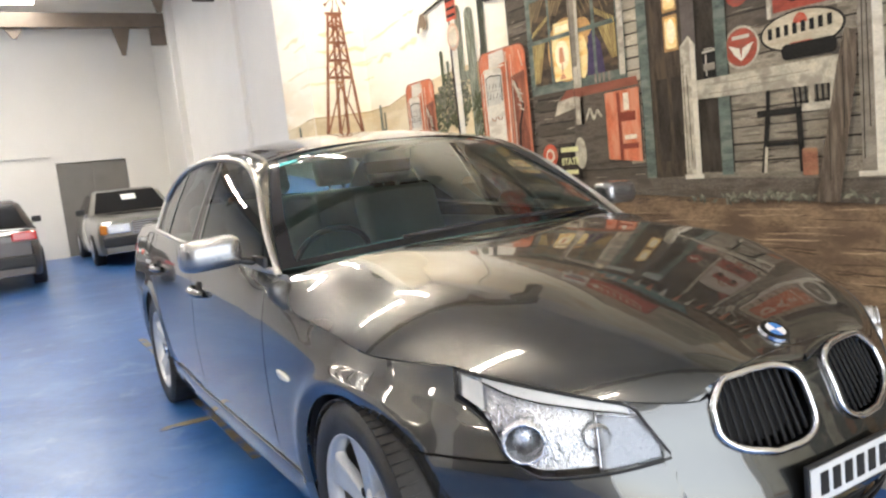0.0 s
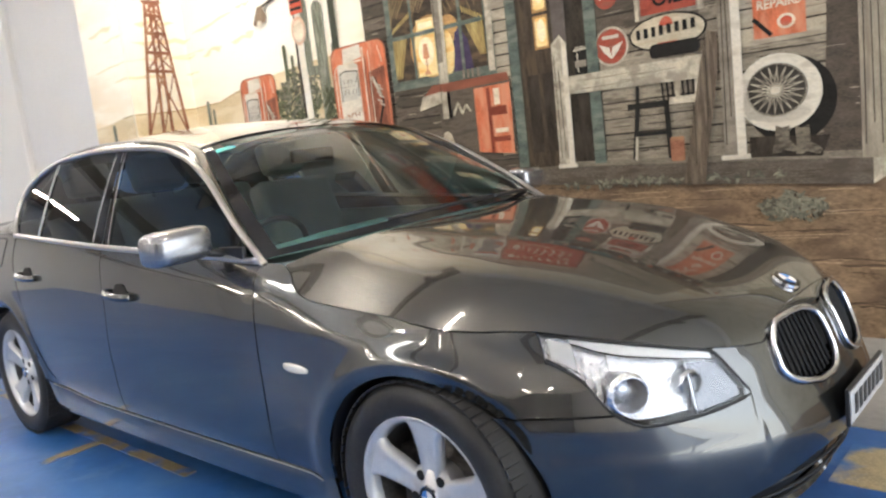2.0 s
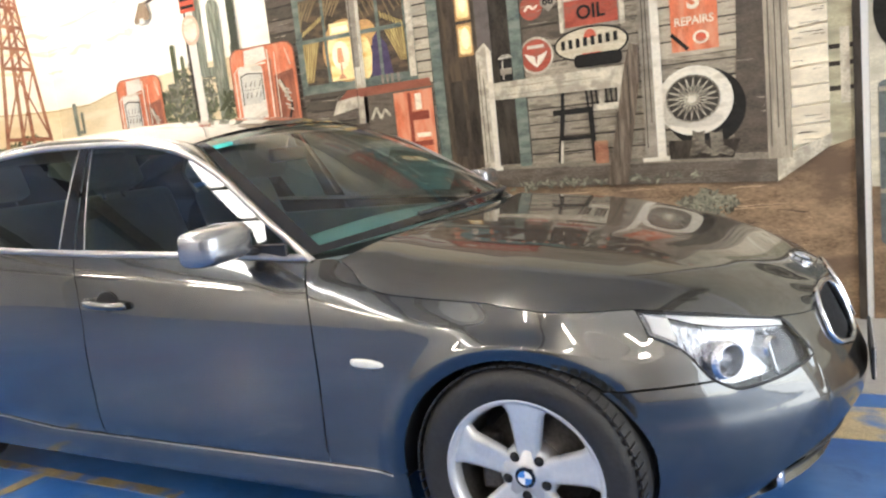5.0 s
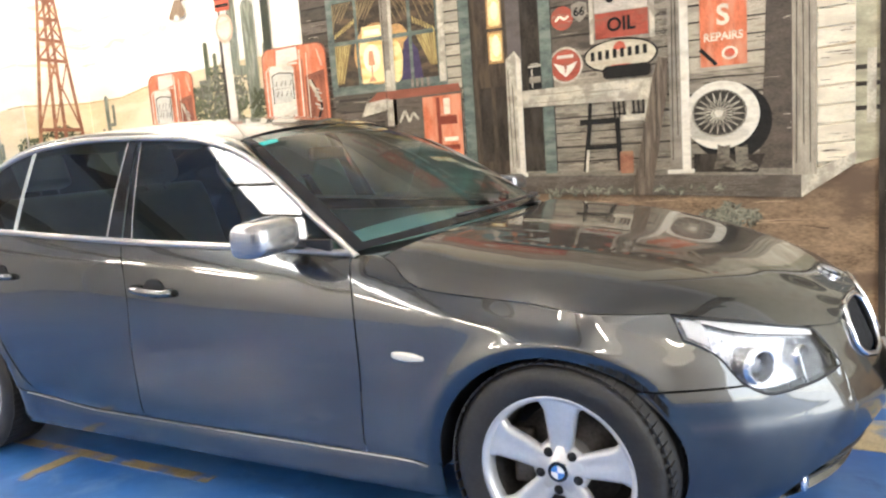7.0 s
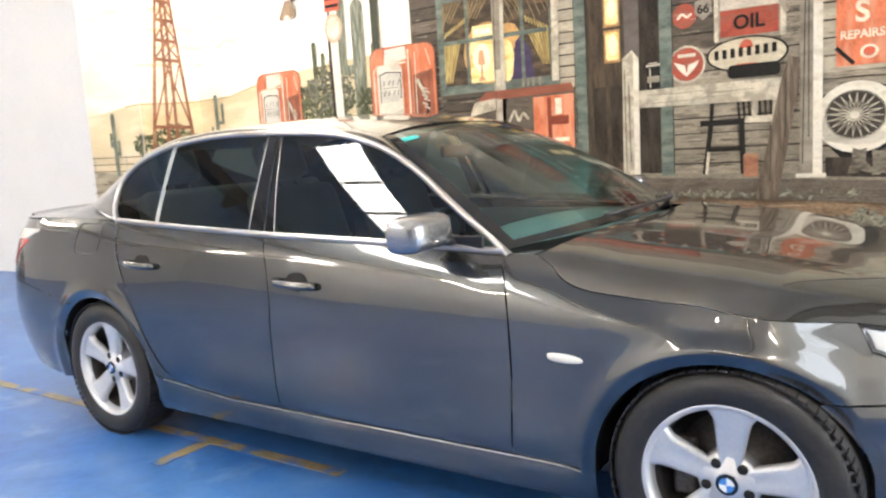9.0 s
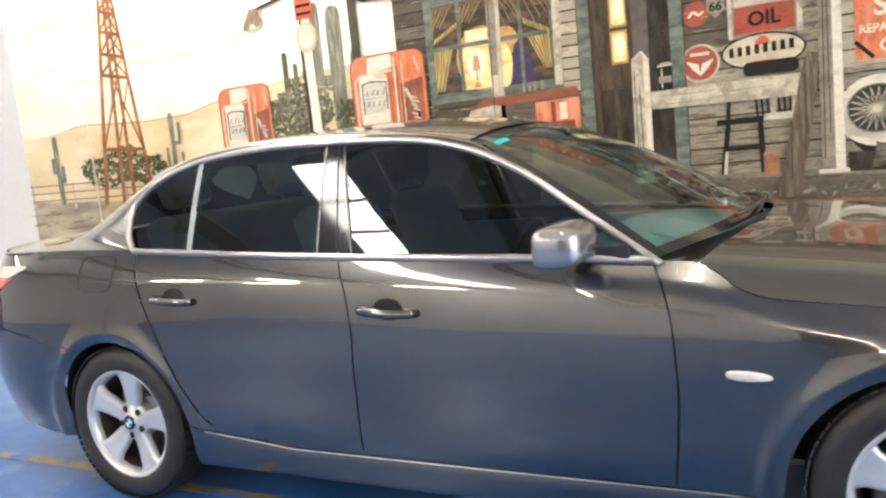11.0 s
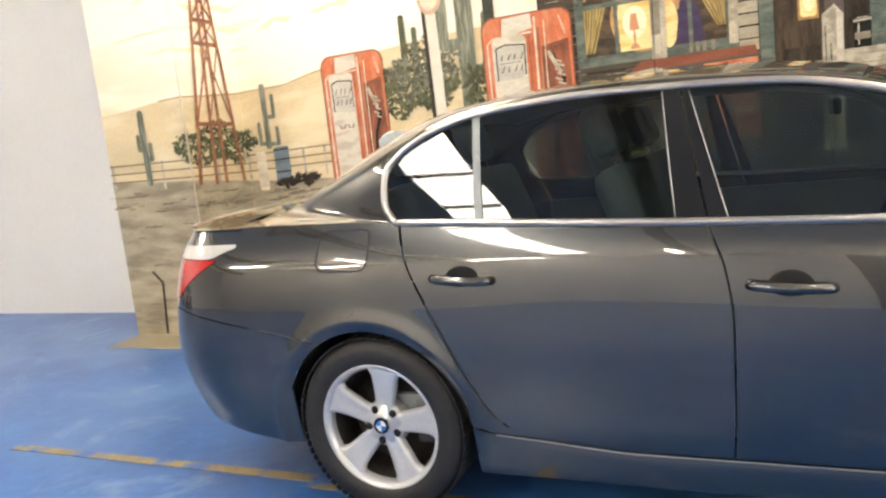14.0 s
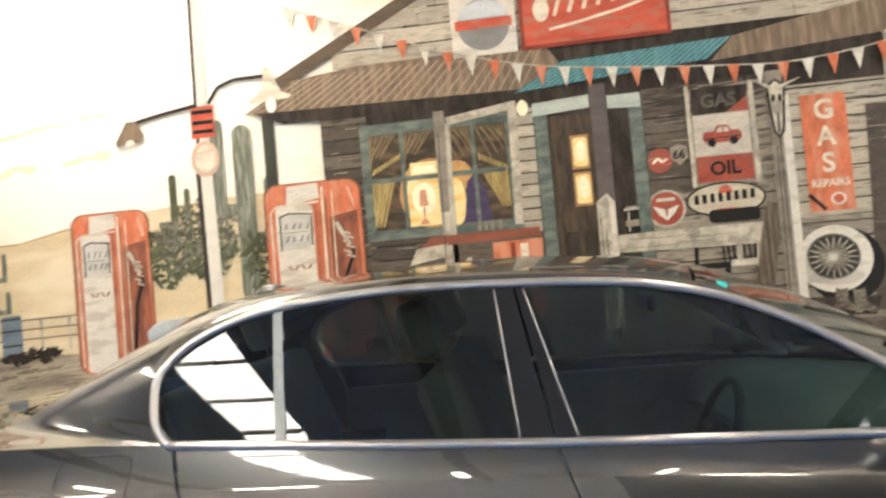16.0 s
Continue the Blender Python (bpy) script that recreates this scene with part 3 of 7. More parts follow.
# bonnet: rows from the cowl to the nose
mid_z = curve([2.2, 2.45, 2.8, 3.1, 3.35, 3.5, 3.6, 3.7], [1.0, 0.988, 0.960, 0.908, 0.838, 0.780, 0.726, 0.685])
rows = []
station = spaced(2.315, 2.75, 16) + spaced(2.75, END - 0.005, 44)[1:]
for i, u in enumerate(station):
    f = i / (len(station) - 1)
    ze = bonnet_edge(u)
    x, y, z = skin(u, ze)
    bow = 0.15 * max(0, 1 - f * 2.2) ** 1.3
    row = []
    for k in range(-24, 25):
        t = math.sin(k / 24 * math.pi / 2)
        xx = x + bow * (1 - t * t)
        zc = max(mid_z(xx), ze)
        zz = zc - (zc - ze) * abs(t) ** 4.0
        ridge = lerp(0.50, 0.30, min(1, max(0, (xx - 2.4) / 1.1)))
        fade = min(1, max(0, (3.55 - xx) / 0.5)) * min(1, max(0, (xx - 2.3) / 0.2))
        zz += 0.010 * fade * (1 / (1 + math.exp((abs(t * y) - ridge) / 0.018)) - 0.5) * (1 - abs(t) ** 6)
        row.append((xx, t * y, zz))
    rows.append(row)
part("hood", sheet([rows], 0.014), PAINT, car)

# roof, screens and pillars
O_X = [2.215, 1.96, 1.77, 1.58, 1.35, 1.05, 0.75, 0.43, 0.25, 0.12, 0.072, 0.085, 0.135, -0.20, -0.64]
O_Z = [0.935, 1.113, 1.235, 1.318, 1.368, 1.390, 1.40, 1.382, 1.342, 1.272, 1.20, 1.11, 1.045, 1.056, 1.057]
I_X = [2.185, 1.965, 1.75, 1.555, 1.30, 1.02, 0.72, 0.40, 0.14, -0.04, -0.18, -0.31, -0.43, -0.55, -0.68]
I_Y = [0.803, 0.742, 0.662, 0.592, 0.565, 0.557, 0.557, 0.552, 0.548, 0.556, 0.575, 0.60, 0.62, 0.64, 0.66]
I_Z = [0.945, 1.10, 1.235, 1.345, 1.395, 1.424, 1.432, 1.42, 1.375, 1.305, 1.235, 1.165, 1.105, 1.075, 1.063]


def cabin_y(x, z):
    """Half the cabin's width at the windows."""
    zb = crest_z(min(x, 2.2))
    h = max(0, z - zb)
    return crest_y(min(x, 2.2)) - h * (0.44 + 0.22 * h)


ks = list(range(len(O_X)))
oc = [curve(ks, O_X), curve(ks, O_Z)]
ic = [curve(ks, I_X), curve(ks, I_Y), curve(ks, I_Z)]
for side in (-1, 1):
    g = []
    for k in spaced(0, len(O_X) - 1, 84):
        o = Vector((oc[0](k), cabin_y(oc[0](k), oc[1](k)), oc[1](k)))
        i = Vector((ic[0](k), ic[1](k), ic[2](k)))
        out = Vector((0, 0.75, 0.66))
        row = []
        for t in spaced(0, 1, 8):
            p = o.lerp(i, t) + out * (0.016 * 4 * t * (1 - t))
            rise = 0.80 * (i.z - o.z)
            c = Vector((lerp(o.x, i.x, 0.66), o.y - 0.60 * rise - 0.22 * (o.y - i.y), o.z + rise))
            full = min(1, max(0, (k - 8.5) / 2.5))
            p = p.lerp(o * (1 - t) ** 2 + c * (2 * t * (1 - t)) + i * t * t, full * full * (3 - 2 * full))
            row.append((p.x, p.y * side, p.z))
        g.append(row)
    part("side_frame", sheet([g], 0.002), PAINT, car, "grey roof pillars and roof side rail")

roof_mid = curve([-0.05, 0.1, 0.3, 0.6, 1.0, 1.3, 1.5, 1.63], [1.36, 1.405, 1.44, 1.463, 1.468, 1.452, 1.425, 1.392])
g = []
for k in spaced(3, 8, 40):
    ex, ey, ez = ic[0](k), ic[1](k) - 0.004, ic[2](k)
    bow = lerp(0.06, -0.10, (k - 3) / 5)
    row = []
    for t in spaced(-1, 1, 32):
        x = ex + bow * (1 - t * t)
        row.append((x, t * ey, lerp(max(roof_mid(x), ez), ez, abs(t) ** 2.4)))
    g.append(row)
part("roof", sheet([g], 0.012), PAINT, car)
fin = []
for f in spaced(0, 1, 8):
    x = lerp(0.235, 0.075, f)
    base = roof_mid(x) - 0.006
    high = 0.052 * math.sin(math.pi * min(1, 0.06 + 0.86 * f)) ** 0.8 * (0.45 + 0.65 * f)
    wide = 0.026 * math.sin(math.pi * (0.08 + 0.84 * f)) ** 0.6
    fin.append([(x, wide * math.cos(a), base + high * math.sin(a) ** 0.8 if math.sin(a) > 1e-6 else base) for a in spaced(0, math.pi, 12)])
part("antenna", sheet([fin], 0.0), PAINT, car, "small fin aerial on the roof")
part("headlining", sheet([[[(p[0], p[1] * 0.97, p[2] - 0.035) for p in row] for row in g]], 0.0), LINING, car)

# windscreen
g = []
for s in spaced(0, 1, 24):
    k = lerp(0.0, 2.96, s)
    ex, ey, ez = ic[0](k), ic[1](k) - 0.006, ic[2](k)
    row = []
    for t in spaced(-1, 1, 32):
        x = ex + lerp(0.245, 0.06, s) * (1 - abs(t) ** 2.2)
        z = ez + lerp(0.05, 0.048, s) * (1 - t * t) + 0.03 * s * (1 - s) * 4 * (1 - t * t)
        row.append((x, t * ey, z))
    g.append(row)
windscreen = part("windscreen", sheet([g], 0.0), WINDSCREEN, car, "curved clear windscreen with a black border")
screen = np.array(g)
border = [screen[0:2, :, :] + (0.0015, 0, 0.002), screen[:, 0:2, :] + (0.0015, -0.0005, 0.002), screen[:, -2:, :] + (0.0015, 0.0005, 0.002)]
part("border", sheet([b.tolist() for b in border], 0.0), GLOSSBLACK, windscreen)
part("shade_band", sheet([(screen[22:25, 2:-2, :] + (0.0012, 0, 0.0018)).tolist()], 0.0), SHADEBAND, windscreen, "teal tinted strip")
part("registration_sticker", sheet([(screen[21:23, 1:4, :] + (0.002, 0, 0.003)).tolist()], 0.0), TEAL, windscreen, "small teal sticker")

# rear screen and boot lid
g = []
for s in spaced(0, 1, 20):
    k = lerp(8.05, 13.2, s)
    ex, ey, ez = ic[0](k), ic[1](k) - 0.006, ic[2](k)
    g.append([(ex - lerp(0.10, 0.13, s) * (1 - t * t), t * ey, ez + lerp(0.03, 0.02, s) * (1 - t * t)) for t in spaced(-1, 1, 24)])
part("rear_window", sheet([g], 0.0), SIDEGLASS, car, "tinted rear window")
def deck_end(y):
    """Where the tail's top edge lies at a distance y from the middle."""
    w = half_width(TAIL_X, 1.05)
    return TAIL_X + (tail_x(1.05) - TAIL_X) * max(0, 1 - (y / w) ** TP) ** (1 / TP)


g = []
for s in spaced(0, 1, 24):
    row = []
    for t in spaced(-1, 1, 28):
        y = t * lerp(0.66, 0.69, s)
        x = lerp(-0.665 - 0.03 * (1 - t * t), deck_end(abs(y)) + 0.006, s)
        row.append((x, y, crest_z(x) + 0.006 + 0.020 * (1 - abs(t) ** 2.5) + 0.010 * max(0, (s - 0.8) / 0.2) ** 2))
    g.append(row)
part("boot_lid", sheet([g], 0.014), PAINT, car)
for side in (-1, 1):
    g = []
    for s in spaced(0, 1, 24):
        x = lerp(-0.56, deck_end(0.70), s)
        w = half_width(TAIL_X, 1.05)
        q = min(1, max(0, (TAIL_X - x) / (TAIL_X - tail_x(1.05))))
        yo = w * (1 - q ** TP) ** (1 / TP) - 0.002
        yi = min(yo - 0.002, lerp(0.652, 0.694, s))
        g.append([(x, side * lerp(yo, yi, t), crest_z(x) - 0.001 + 0.008 * math.sin(t * math.pi / 2)) for t in spaced(0, 1, 4)])
    part("wing_top", sheet([g], 0.004), PAINT, car)


def pane(left, right, low, high, side, n=16, inset=0.006):
    """A side window between two edges, each x as a function of height."""
    g = []
    for i in range(n + 1):
        col = []
        for k in range(11):
            v = k / 10
            x = lerp(left(1.15), right(1.15), i / n)
            for _ in range(4):
                z = lerp(low(x), high(x), v)
                x = lerp(left(z), right(z), i / n)
            z = lerp(low(x), high(x), v)
            col.append((x, side * (cabin_y(x, z) - inset), z))
        g.append(col)
    return sheet([g], 0.0)


top_x = [0.072, 0.12, 0.25, 0.43, 0.75, 1.05, 1.35, 1.58, 1.77, 1.96, 2.215]
top_z = [1.20, 1.272, 1.342, 1.382, 1.40, 1.390, 1.368, 1.318, 1.235, 1.113, 0.935]
dlo = curve(top_x, top_z)
dlo_top = lambda x: max(dlo(x) - 0.012, crest_z(min(x, 2.2)) + 0.001)
belt = lambda x: crest_z(x) + 0.010 if x > 0.15 else lerp(1.05, 1.20, max(0, (0.15 - x) / 0.075))
for side in (-1, 1):
    part("front_window", pane(lambda z: 1.194 - (z - 1.0) * 0.284, lambda z: 2.16, lambda x: crest_z(min(x, 2.2)) + 0.008, dlo_top, side, 30),
         SIDEGLASS, car, "tinted front door window")
    part("rear_window_pane", pane(lambda z: 0.452 - (z - 1.04) * 0.12, lambda z: 1.055 - (z - 1.01) * 0.11, belt, dlo_top, side), SIDEGLASS, car, "tinted rear door window")
    part("quarter_window", pane(lambda z: 0.084, lambda z: 0.425 - (z - 1.04) * 0.12, belt, dlo_top, side), SIDEGLASS, car, "tinted quarter window")
    part("window_post", pane(lambda z: 0.425 - (z - 1.04) * 0.12, lambda z: 0.452 - (z - 1.04) * 0.12, belt, dlo_top, side, 2, 0.001), CABIN, car)
    part("door_pillar", pane(lambda z: 1.055 - (z - 1.01) * 0.11, lambda z: 1.138 - (z - 1.0) * 0.2, belt, dlo_top, side, 4, 0.001), GLOSSBLACK, car, "gloss black door pillar cover")
    part("door_pillar", pane(lambda z: 1.145 - (z - 1.0) * 0.2, lambda z: 1.194 - (z - 1.0) * 0.284, belt, dlo_top, side, 4, 0.001), GLOSSBLACK, car)
    for nm, edge in (("pillar_trim", lambda z: 1.053 - (z - 1.01) * 0.11), ("pillar_trim", lambda z: 1.197 - (z - 1.0) * 0.284)):
        part(nm, tube([(edge(z), side * (cabin_y(edge(z), z) + 0.001), z) for z in spaced(crest_z(edge(1.0)) + 0.008, dlo_top(edge(1.36)) - 0.006, 10)], 0.0022, sides=6), SATIN, car)
    # bright frame round the windows
    ring = []
    for k in spaced(0, 12, 90):
        ring.append((oc[0](k), side * (cabin_y(oc[0](k), oc[1](k)) + 0.002), oc[1](k) - 0.003))
    for x in spaced(0.16, 2.19, 40):
        ring.append((x, side * (crest_y(x) + 0.001), crest_z(x) + 0.004))
    part("window_trim", tube(ring, 0.0125, True, 8), SATIN, car, "thin bright metal window surround")

# mirrors
for side in (-1, 1):
    bm = bmesh.new()
    bmesh.ops.create_icosphere(bm, subdivisions=4, radius=1.0)
    for v in bm.verts:
        p = v.co
        sx = 0.085 if p.x > 0 else 0.05
        q = Vector((math.copysign(abs(p.x) ** 0.7, p.x) * sx, math.copysign(abs(p.y) ** 0.42, p.y) * 0.108, math.copysign(abs(p.z) ** 0.48, p.z) * 0.058))
        v.co = (1.985 + q.x - 0.10 * (q.y * -1 + 0.125) * 0.8, side * (0.985 - q.y * 1.0), 1.025 + q.z + q.y * 0.05)
    bmesh.ops.recalc_face_normals(bm, faces=bm.faces)
    for f in bm.faces:
        f.smooth = True
    mirror = part("door_mirror", bm, SILVER, car, "silver door mirror housing")
    part("mirror_foot", tube([(2.02, side * 0.80, 0.965), (1.99, side * 0.88, 0.985), (1.97, side * 0.93, 0.995)], 0.024, flat=0.6), BLACK, mirror)
    part("mirror_glass", box(bmesh.new(), 1.928, 1.932, side * 0.98 - 0.08, side * 0.98 + 0.08, 0.985, 1.065, 0.002), CHROME, mirror)
    part("mirror_base", box(bmesh.new(), 1.99, 2.13, side * 0.828 - 0.008, side * 0.828 + 0.008, 0.955, 0.995, 0.004), BLACK, mirror)

# door handles, markers, filler flap
for side in (-1, 1):
    for x0, x1, z in ((1.245, 1.45, 0.815), (0.285, 0.485, 0.855)):
        y = half_width((x0 + x1) / 2, z)
        pts = [(lerp(x0, x1, t), side * (y + 0.004 + 0.030 * math.sin(math.pi * t) ** 0.5), z + 0.006 - 0.012 * t) for t in spaced(0, 1, 14)]
        handle = part("door_handle", tube(pts, 0.018, sides=12, flat=0.85), PAINT, car)
        # dark oval on the door skin, painting the shade of the grip hollow
        bm = bmesh.new()
        bmesh.ops.create_uvsphere(bm, u_segments=24, v_segments=12, radius=1.0,
                                  matrix=Matrix.Translation(((x0 + x1) / 2, side * (y - 0.001), z - 0.006)) @ Matrix.Diagonal((0.062, 0.005, 0.05, 1)))
        for f in bm.faces:
            f.smooth = True
        part("handle_hollow_shade", bm, RECESS, handle)
    y = half_width(2.44, 0.64)
    bm = bmesh.new()
    bmesh.ops.create_uvsphere(bm, u_segments=24, v_segments=12, radius=1.0)
    for v in bm.verts:
        q = v.co
        taper = 1 - 0.35 * max(0, q.x)
        v.co = (2.44 + math.copysign(abs(q.x) ** 0.7, q.x) * 0.058, side * (y + 0.001) + q.y * 0.009, 0.645 - 0.05 * q.x * 0.058 + math.copysign(abs(q.z) ** 0.6, q.z) * 0.0145 * taper)
    for f in bm.faces:
        f.smooth = True
    part("side_marker", bm, WHITELENS, car, "small clear side indicator")
flap = []
for k in range(48):
    c, q = math.cos(2 * math.pi * k / 48), math.sin(2 * math.pi * k / 48)
    z = 0.960 + 0.070 * math.copysign(abs(q) ** 0.36, q)
    flap.append(skin(-0.075 + 0.106 * math.copysign(abs(c) ** 0.36, c) + 0.12 * (z - 0.96), z))
part("filler_flap_seam", tube([(x, -y - 0.0006, z) for x, y, z in flap], 0.0026, True, 6), BLACK, car)

# headlamps
for side in (-1, 1):
    us = spaced(U0 + 0.004, U1 - 0.004, 26)
    low, high = (lambda u: lamp_low(u) + GAP), (lambda u: max(lamp_high(u) - GAP, lamp_low(u) + 2 * GAP))
    head = part("headlamp", sheet([flank(us, low, high, 12, side, 0.001)], 0.0), CLEAR, car, "clear headlamp with twin round projectors")
    inner = np.array(flank(us, low, high, 12, side, 0.0))
    away = np.array([0.045, 0.03 * side, -0.01])
    part("reflector", sheet([(inner - away * 0.6).tolist()], 0.0), REFLECTOR, head, "bright faceted reflector")
    part("bezel", tube([tuple(p) for p in (list(inner[:, 0]) + list(inner[::-1, -1]))], 0.0032, True, 6), BLACK, head)
    part("eyebrow", sheet([(inner[4:23, 10:13] - away * 0.10).tolist()], 0.006), EYEBROW, head, "white light-guide strip along the top")
    part("turn_lamp", sheet([(inner[18:26, 0:10] - away * 0.3).tolist()], 0.006), SMOKE, head, "smoked indicator chamber")
    part("lamp_divider", tube([tuple(p - away * 0.12) for p in inner[4:25, 10]], 0.0024, sides=6), GLOSSBLACK, head)
    part("lamp_divider", tube([tuple(p - away * 0.12) for p in inner[18, 0:11]], 0.004, sides=6), CHROME, head)
    part("lamp_divider", tube([tuple(p - away * 0.12) for p in inner[8, 0:11]], 0.003, sides=6), CHROME, head)
    for k in range(5):
        part("lamp_rib", tube([tuple(inner[3 + k][i] - away * 0.25) for i in (1, 3, 5, 6, 7)], 0.003, sides=6), CHROME, head)
    part("marker_window", sheet([(inner[1:5, 2:11] - away * 0.15).tolist()], 0.004), EYEBROW, head)
    for px, py, pz, r, yaw in ((3.405, 0.662, 0.624, 0.052, 38), (3.497, 0.535, 0.622, 0.032, 30)):
        aim = Matrix.Translation((px - 0.03, py * side, pz)) @ Matrix.Rotation(radians(yaw * side), 4, "Z") @ Matrix.Rotation(radians(90), 4, "Y")
        bm = bmesh.new()
        bmesh.ops.create_cone(bm, cap_ends=False, segments=40, radius1=r * 0.75, radius2=r, depth=0.07, matrix=aim)
        bmesh.ops.create_cone(bm, cap_ends=False, segments=40, radius1=r, radius2=r * 0.86, depth=0.010, matrix=aim @ Matrix.Translation((0, 0, 0.040)))
        for f in bm.faces:
            f.smooth = True
        lamp_ring = part("lamp_ring", bm, REFLECTOR, head)
        if py < 0.6:
            continue
        for rr, mat, back, nm in ((0.74, CLEAR, 0.008, "projector_lens"), (0.60, REFLECTOR, -0.012, "projector_core")):
            bm = bmesh.new()
            bmesh.ops.create_uvsphere(bm, u_segments=28, v_segments=14, radius=r * rr, matrix=aim @ Matrix.Translation((0, 0, back)))
            for f in bm.faces:
                f.smooth = True
            part(nm, bm, mat, lamp_ring)
        part("light_ring", tube([aim @ Vector((r * 0.86 * math.cos(a), r * 0.86 * math.sin(a), 0.050)) for a in spaced(0, 2 * math.pi, 36)[:-1]], 0.003, True), REFLECTOR, lamp_ring)
    # tail lamps wrap round the corner
    tl = spaced(TAIL_X - 1.2, TAIL_X - 0.18, 30)
    tlo = lambda u: lerp(0.79, 0.944, min(1, max(0, (u - (TAIL_X - 0.58)) / 0.40)))
    tail = part("tail_lamp", sheet([flank(tl, lambda u: min(tlo(u), 0.944), lambda u: 0.945, 10, side, 0.004)], 0.006), RED, car, "red tail lamp with a white upper strip")
    part("clear_strip", sheet([flank(spaced(TAIL_X - 1.2, TAIL_X - 0.09, 30), lambda u: 0.948 + 0.04 * max(0, (u - TAIL_X + 0.22) / 0.13), lambda u: 1.0, 5, side, 0.004)], 0.006), WHITELENS, tail)

# twin grille
for side in (-1, 1):
    us = spaced(K0, K1, 18)
    top = lambda u: bonnet_edge(u) - GAP - 0.004
    ring = []
    for a in spaced(0, 2 * math.pi, 60)[:-1]:
        c, q = math.cos(a), math.sin(a)
        u = (K0 + K1) / 2 + (K1 - K0) / 2 * math.copysign(abs(c) ** 0.34, c)
        z = lerp(kid_low(u), top(u), 0.5 + 0.5 * math.copysign(abs(q) ** 0.34, q))
        x, y, z = skin(u, z)
        ring.append((x + 0.005, y * side, z))
    grille = part("grille_surround", tube(ring, 0.0092, True, 10), CHROME, car, "chrome kidney-shaped grille surround")
    # near-black sheet standing in for the shade behind the slats
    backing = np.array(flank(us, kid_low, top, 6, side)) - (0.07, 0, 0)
    part("grille_shade", sheet([backing.tolist()], 0.0), RECESS, grille)
    for k in range(11):
        u = lerp(K0, K1, (k + 0.8) / 11.6)
        a, b = skin(u, kid_low(u) + 0.006), skin(u, top(u) - 0.006)
        part("slat", tube([(lerp(a[0], b[0], t) - 0.012, lerp(a[1], b[1], t) * side, lerp(a[2], b[2], t)) for t in spaced(0, 1, 6)], 0.0048, sides=6), RECESS, grille)
# dark box behind the nose, lower intake, plate
block("nose_backing", (2.6, 3.46, -0.40, 0.40, 0.2, 0.66), BLACK, car)
intake = part("lower_intake", sheet([(np.array(flank(spaced(NOSE_X + 0.78, END, 24), lambda u: 0.18, lambda u: intake_top(max(u, NOSE_X + 0.86)) + 0.02, 6, side)) - (0.055, 0, 0)).tolist()
                                     for side in (-1, 1)], 0.004), RECESS, car, "black lower air intake")
for side in (-1, 1):
    part("bumper_lip", sheet([flank(spaced(NOSE_X + 0.84, END, 24), lambda u: 0.165, lambda u: 0.197, 4, side, 0.003)], 0.03), PAINT, car)
    for z in (0.235, 0.275, 0.315, 0.355):
        pts = [skin(u, z) for u in spaced(NOSE_X + 0.88, END, 30) if intake_top(u) > z + 0.004]
        part("intake_bar", tube([(x - 0.028, y * side, zz) for x, y, zz in pts], 0.0045, sides=6), BLACK, intake)
    x, y, z = skin(NOSE_X + 0.95, 0.235)
    bm = bmesh.new()
    bmesh.ops.create_uvsphere(bm, u_segments=20, v_segments=10, radius=0.036, matrix=Matrix.Translation((x - 0.012, (y - 0.006) * side, z)) @ Matrix.Diagonal((0.4, 0.8, 1, 1)))
    part("fog_lamp", bm, CHROME, intake, "small round fog lamp")
plate = block("number_plate", (3.742, 3.752, -0.186, 0.186, 0.415, 0.515), BLACK, car, 0.003, "white number plate in a black frame")
block("plate_face", (3.7525, 3.755, -0.178, 0.178, 0.423, 0.507), WHITEINK, plate)
for k in range(7):
    y = -0.145 + 0.046 * k
    block("plate_bar", (3.7555, 3.7575, y, y + 0.028, 0.440, 0.492), BLACK, plate)


def roundel(name, m, r, parent):
    """A round blue and white quartered badge with a black rim, facing the local +z of m."""
    bm = bmesh.new()
    bmesh.ops.create_cone(bm, cap_ends=True, segments=40, radius1=r, radius2=r * 0.94, depth=0.008, matrix=m)
    rim = part(name, bm, CHROME, parent, "round blue and white quartered badge")
    bm = bmesh.new()
    bmesh.ops.create_cone(bm, cap_ends=True, segments=40, radius1=r * 0.9, radius2=r * 0.9, depth=0.003, matrix=m @ Matrix.Translation((0, 0, 0.0045)))
    part("badge_rim", bm, GLOSSBLACK, rim)
    for q in range(4):
        vs = [(0, 0, 0.0075)] + [(0.62 * r * math.cos(a), 0.62 * r * math.sin(a), 0.0075) for a in spaced(q * math.pi / 2, (q + 1) * math.pi / 2, 8)]
        me = bpy.data.meshes.new("quarter")
        me.from_pydata([tuple(m @ Vector(v)) for v in vs], [], [tuple(range(len(vs)))])
        part("badge_quarter", me, BLUEINK if q % 2 else WHITEINK, rim)
    return rim


slope = math.atan2(mid_z(3.5) - mid_z(3.6), 0.1)
roundel("bonnet_badge", Matrix.Translation((3.555, 0, mid_z(3.555) + 0.006)) @ Matrix.Rotation(slope, 4, "Y") @ Matrix.Rotation(0.0, 4, "Z"), 0.041, car)

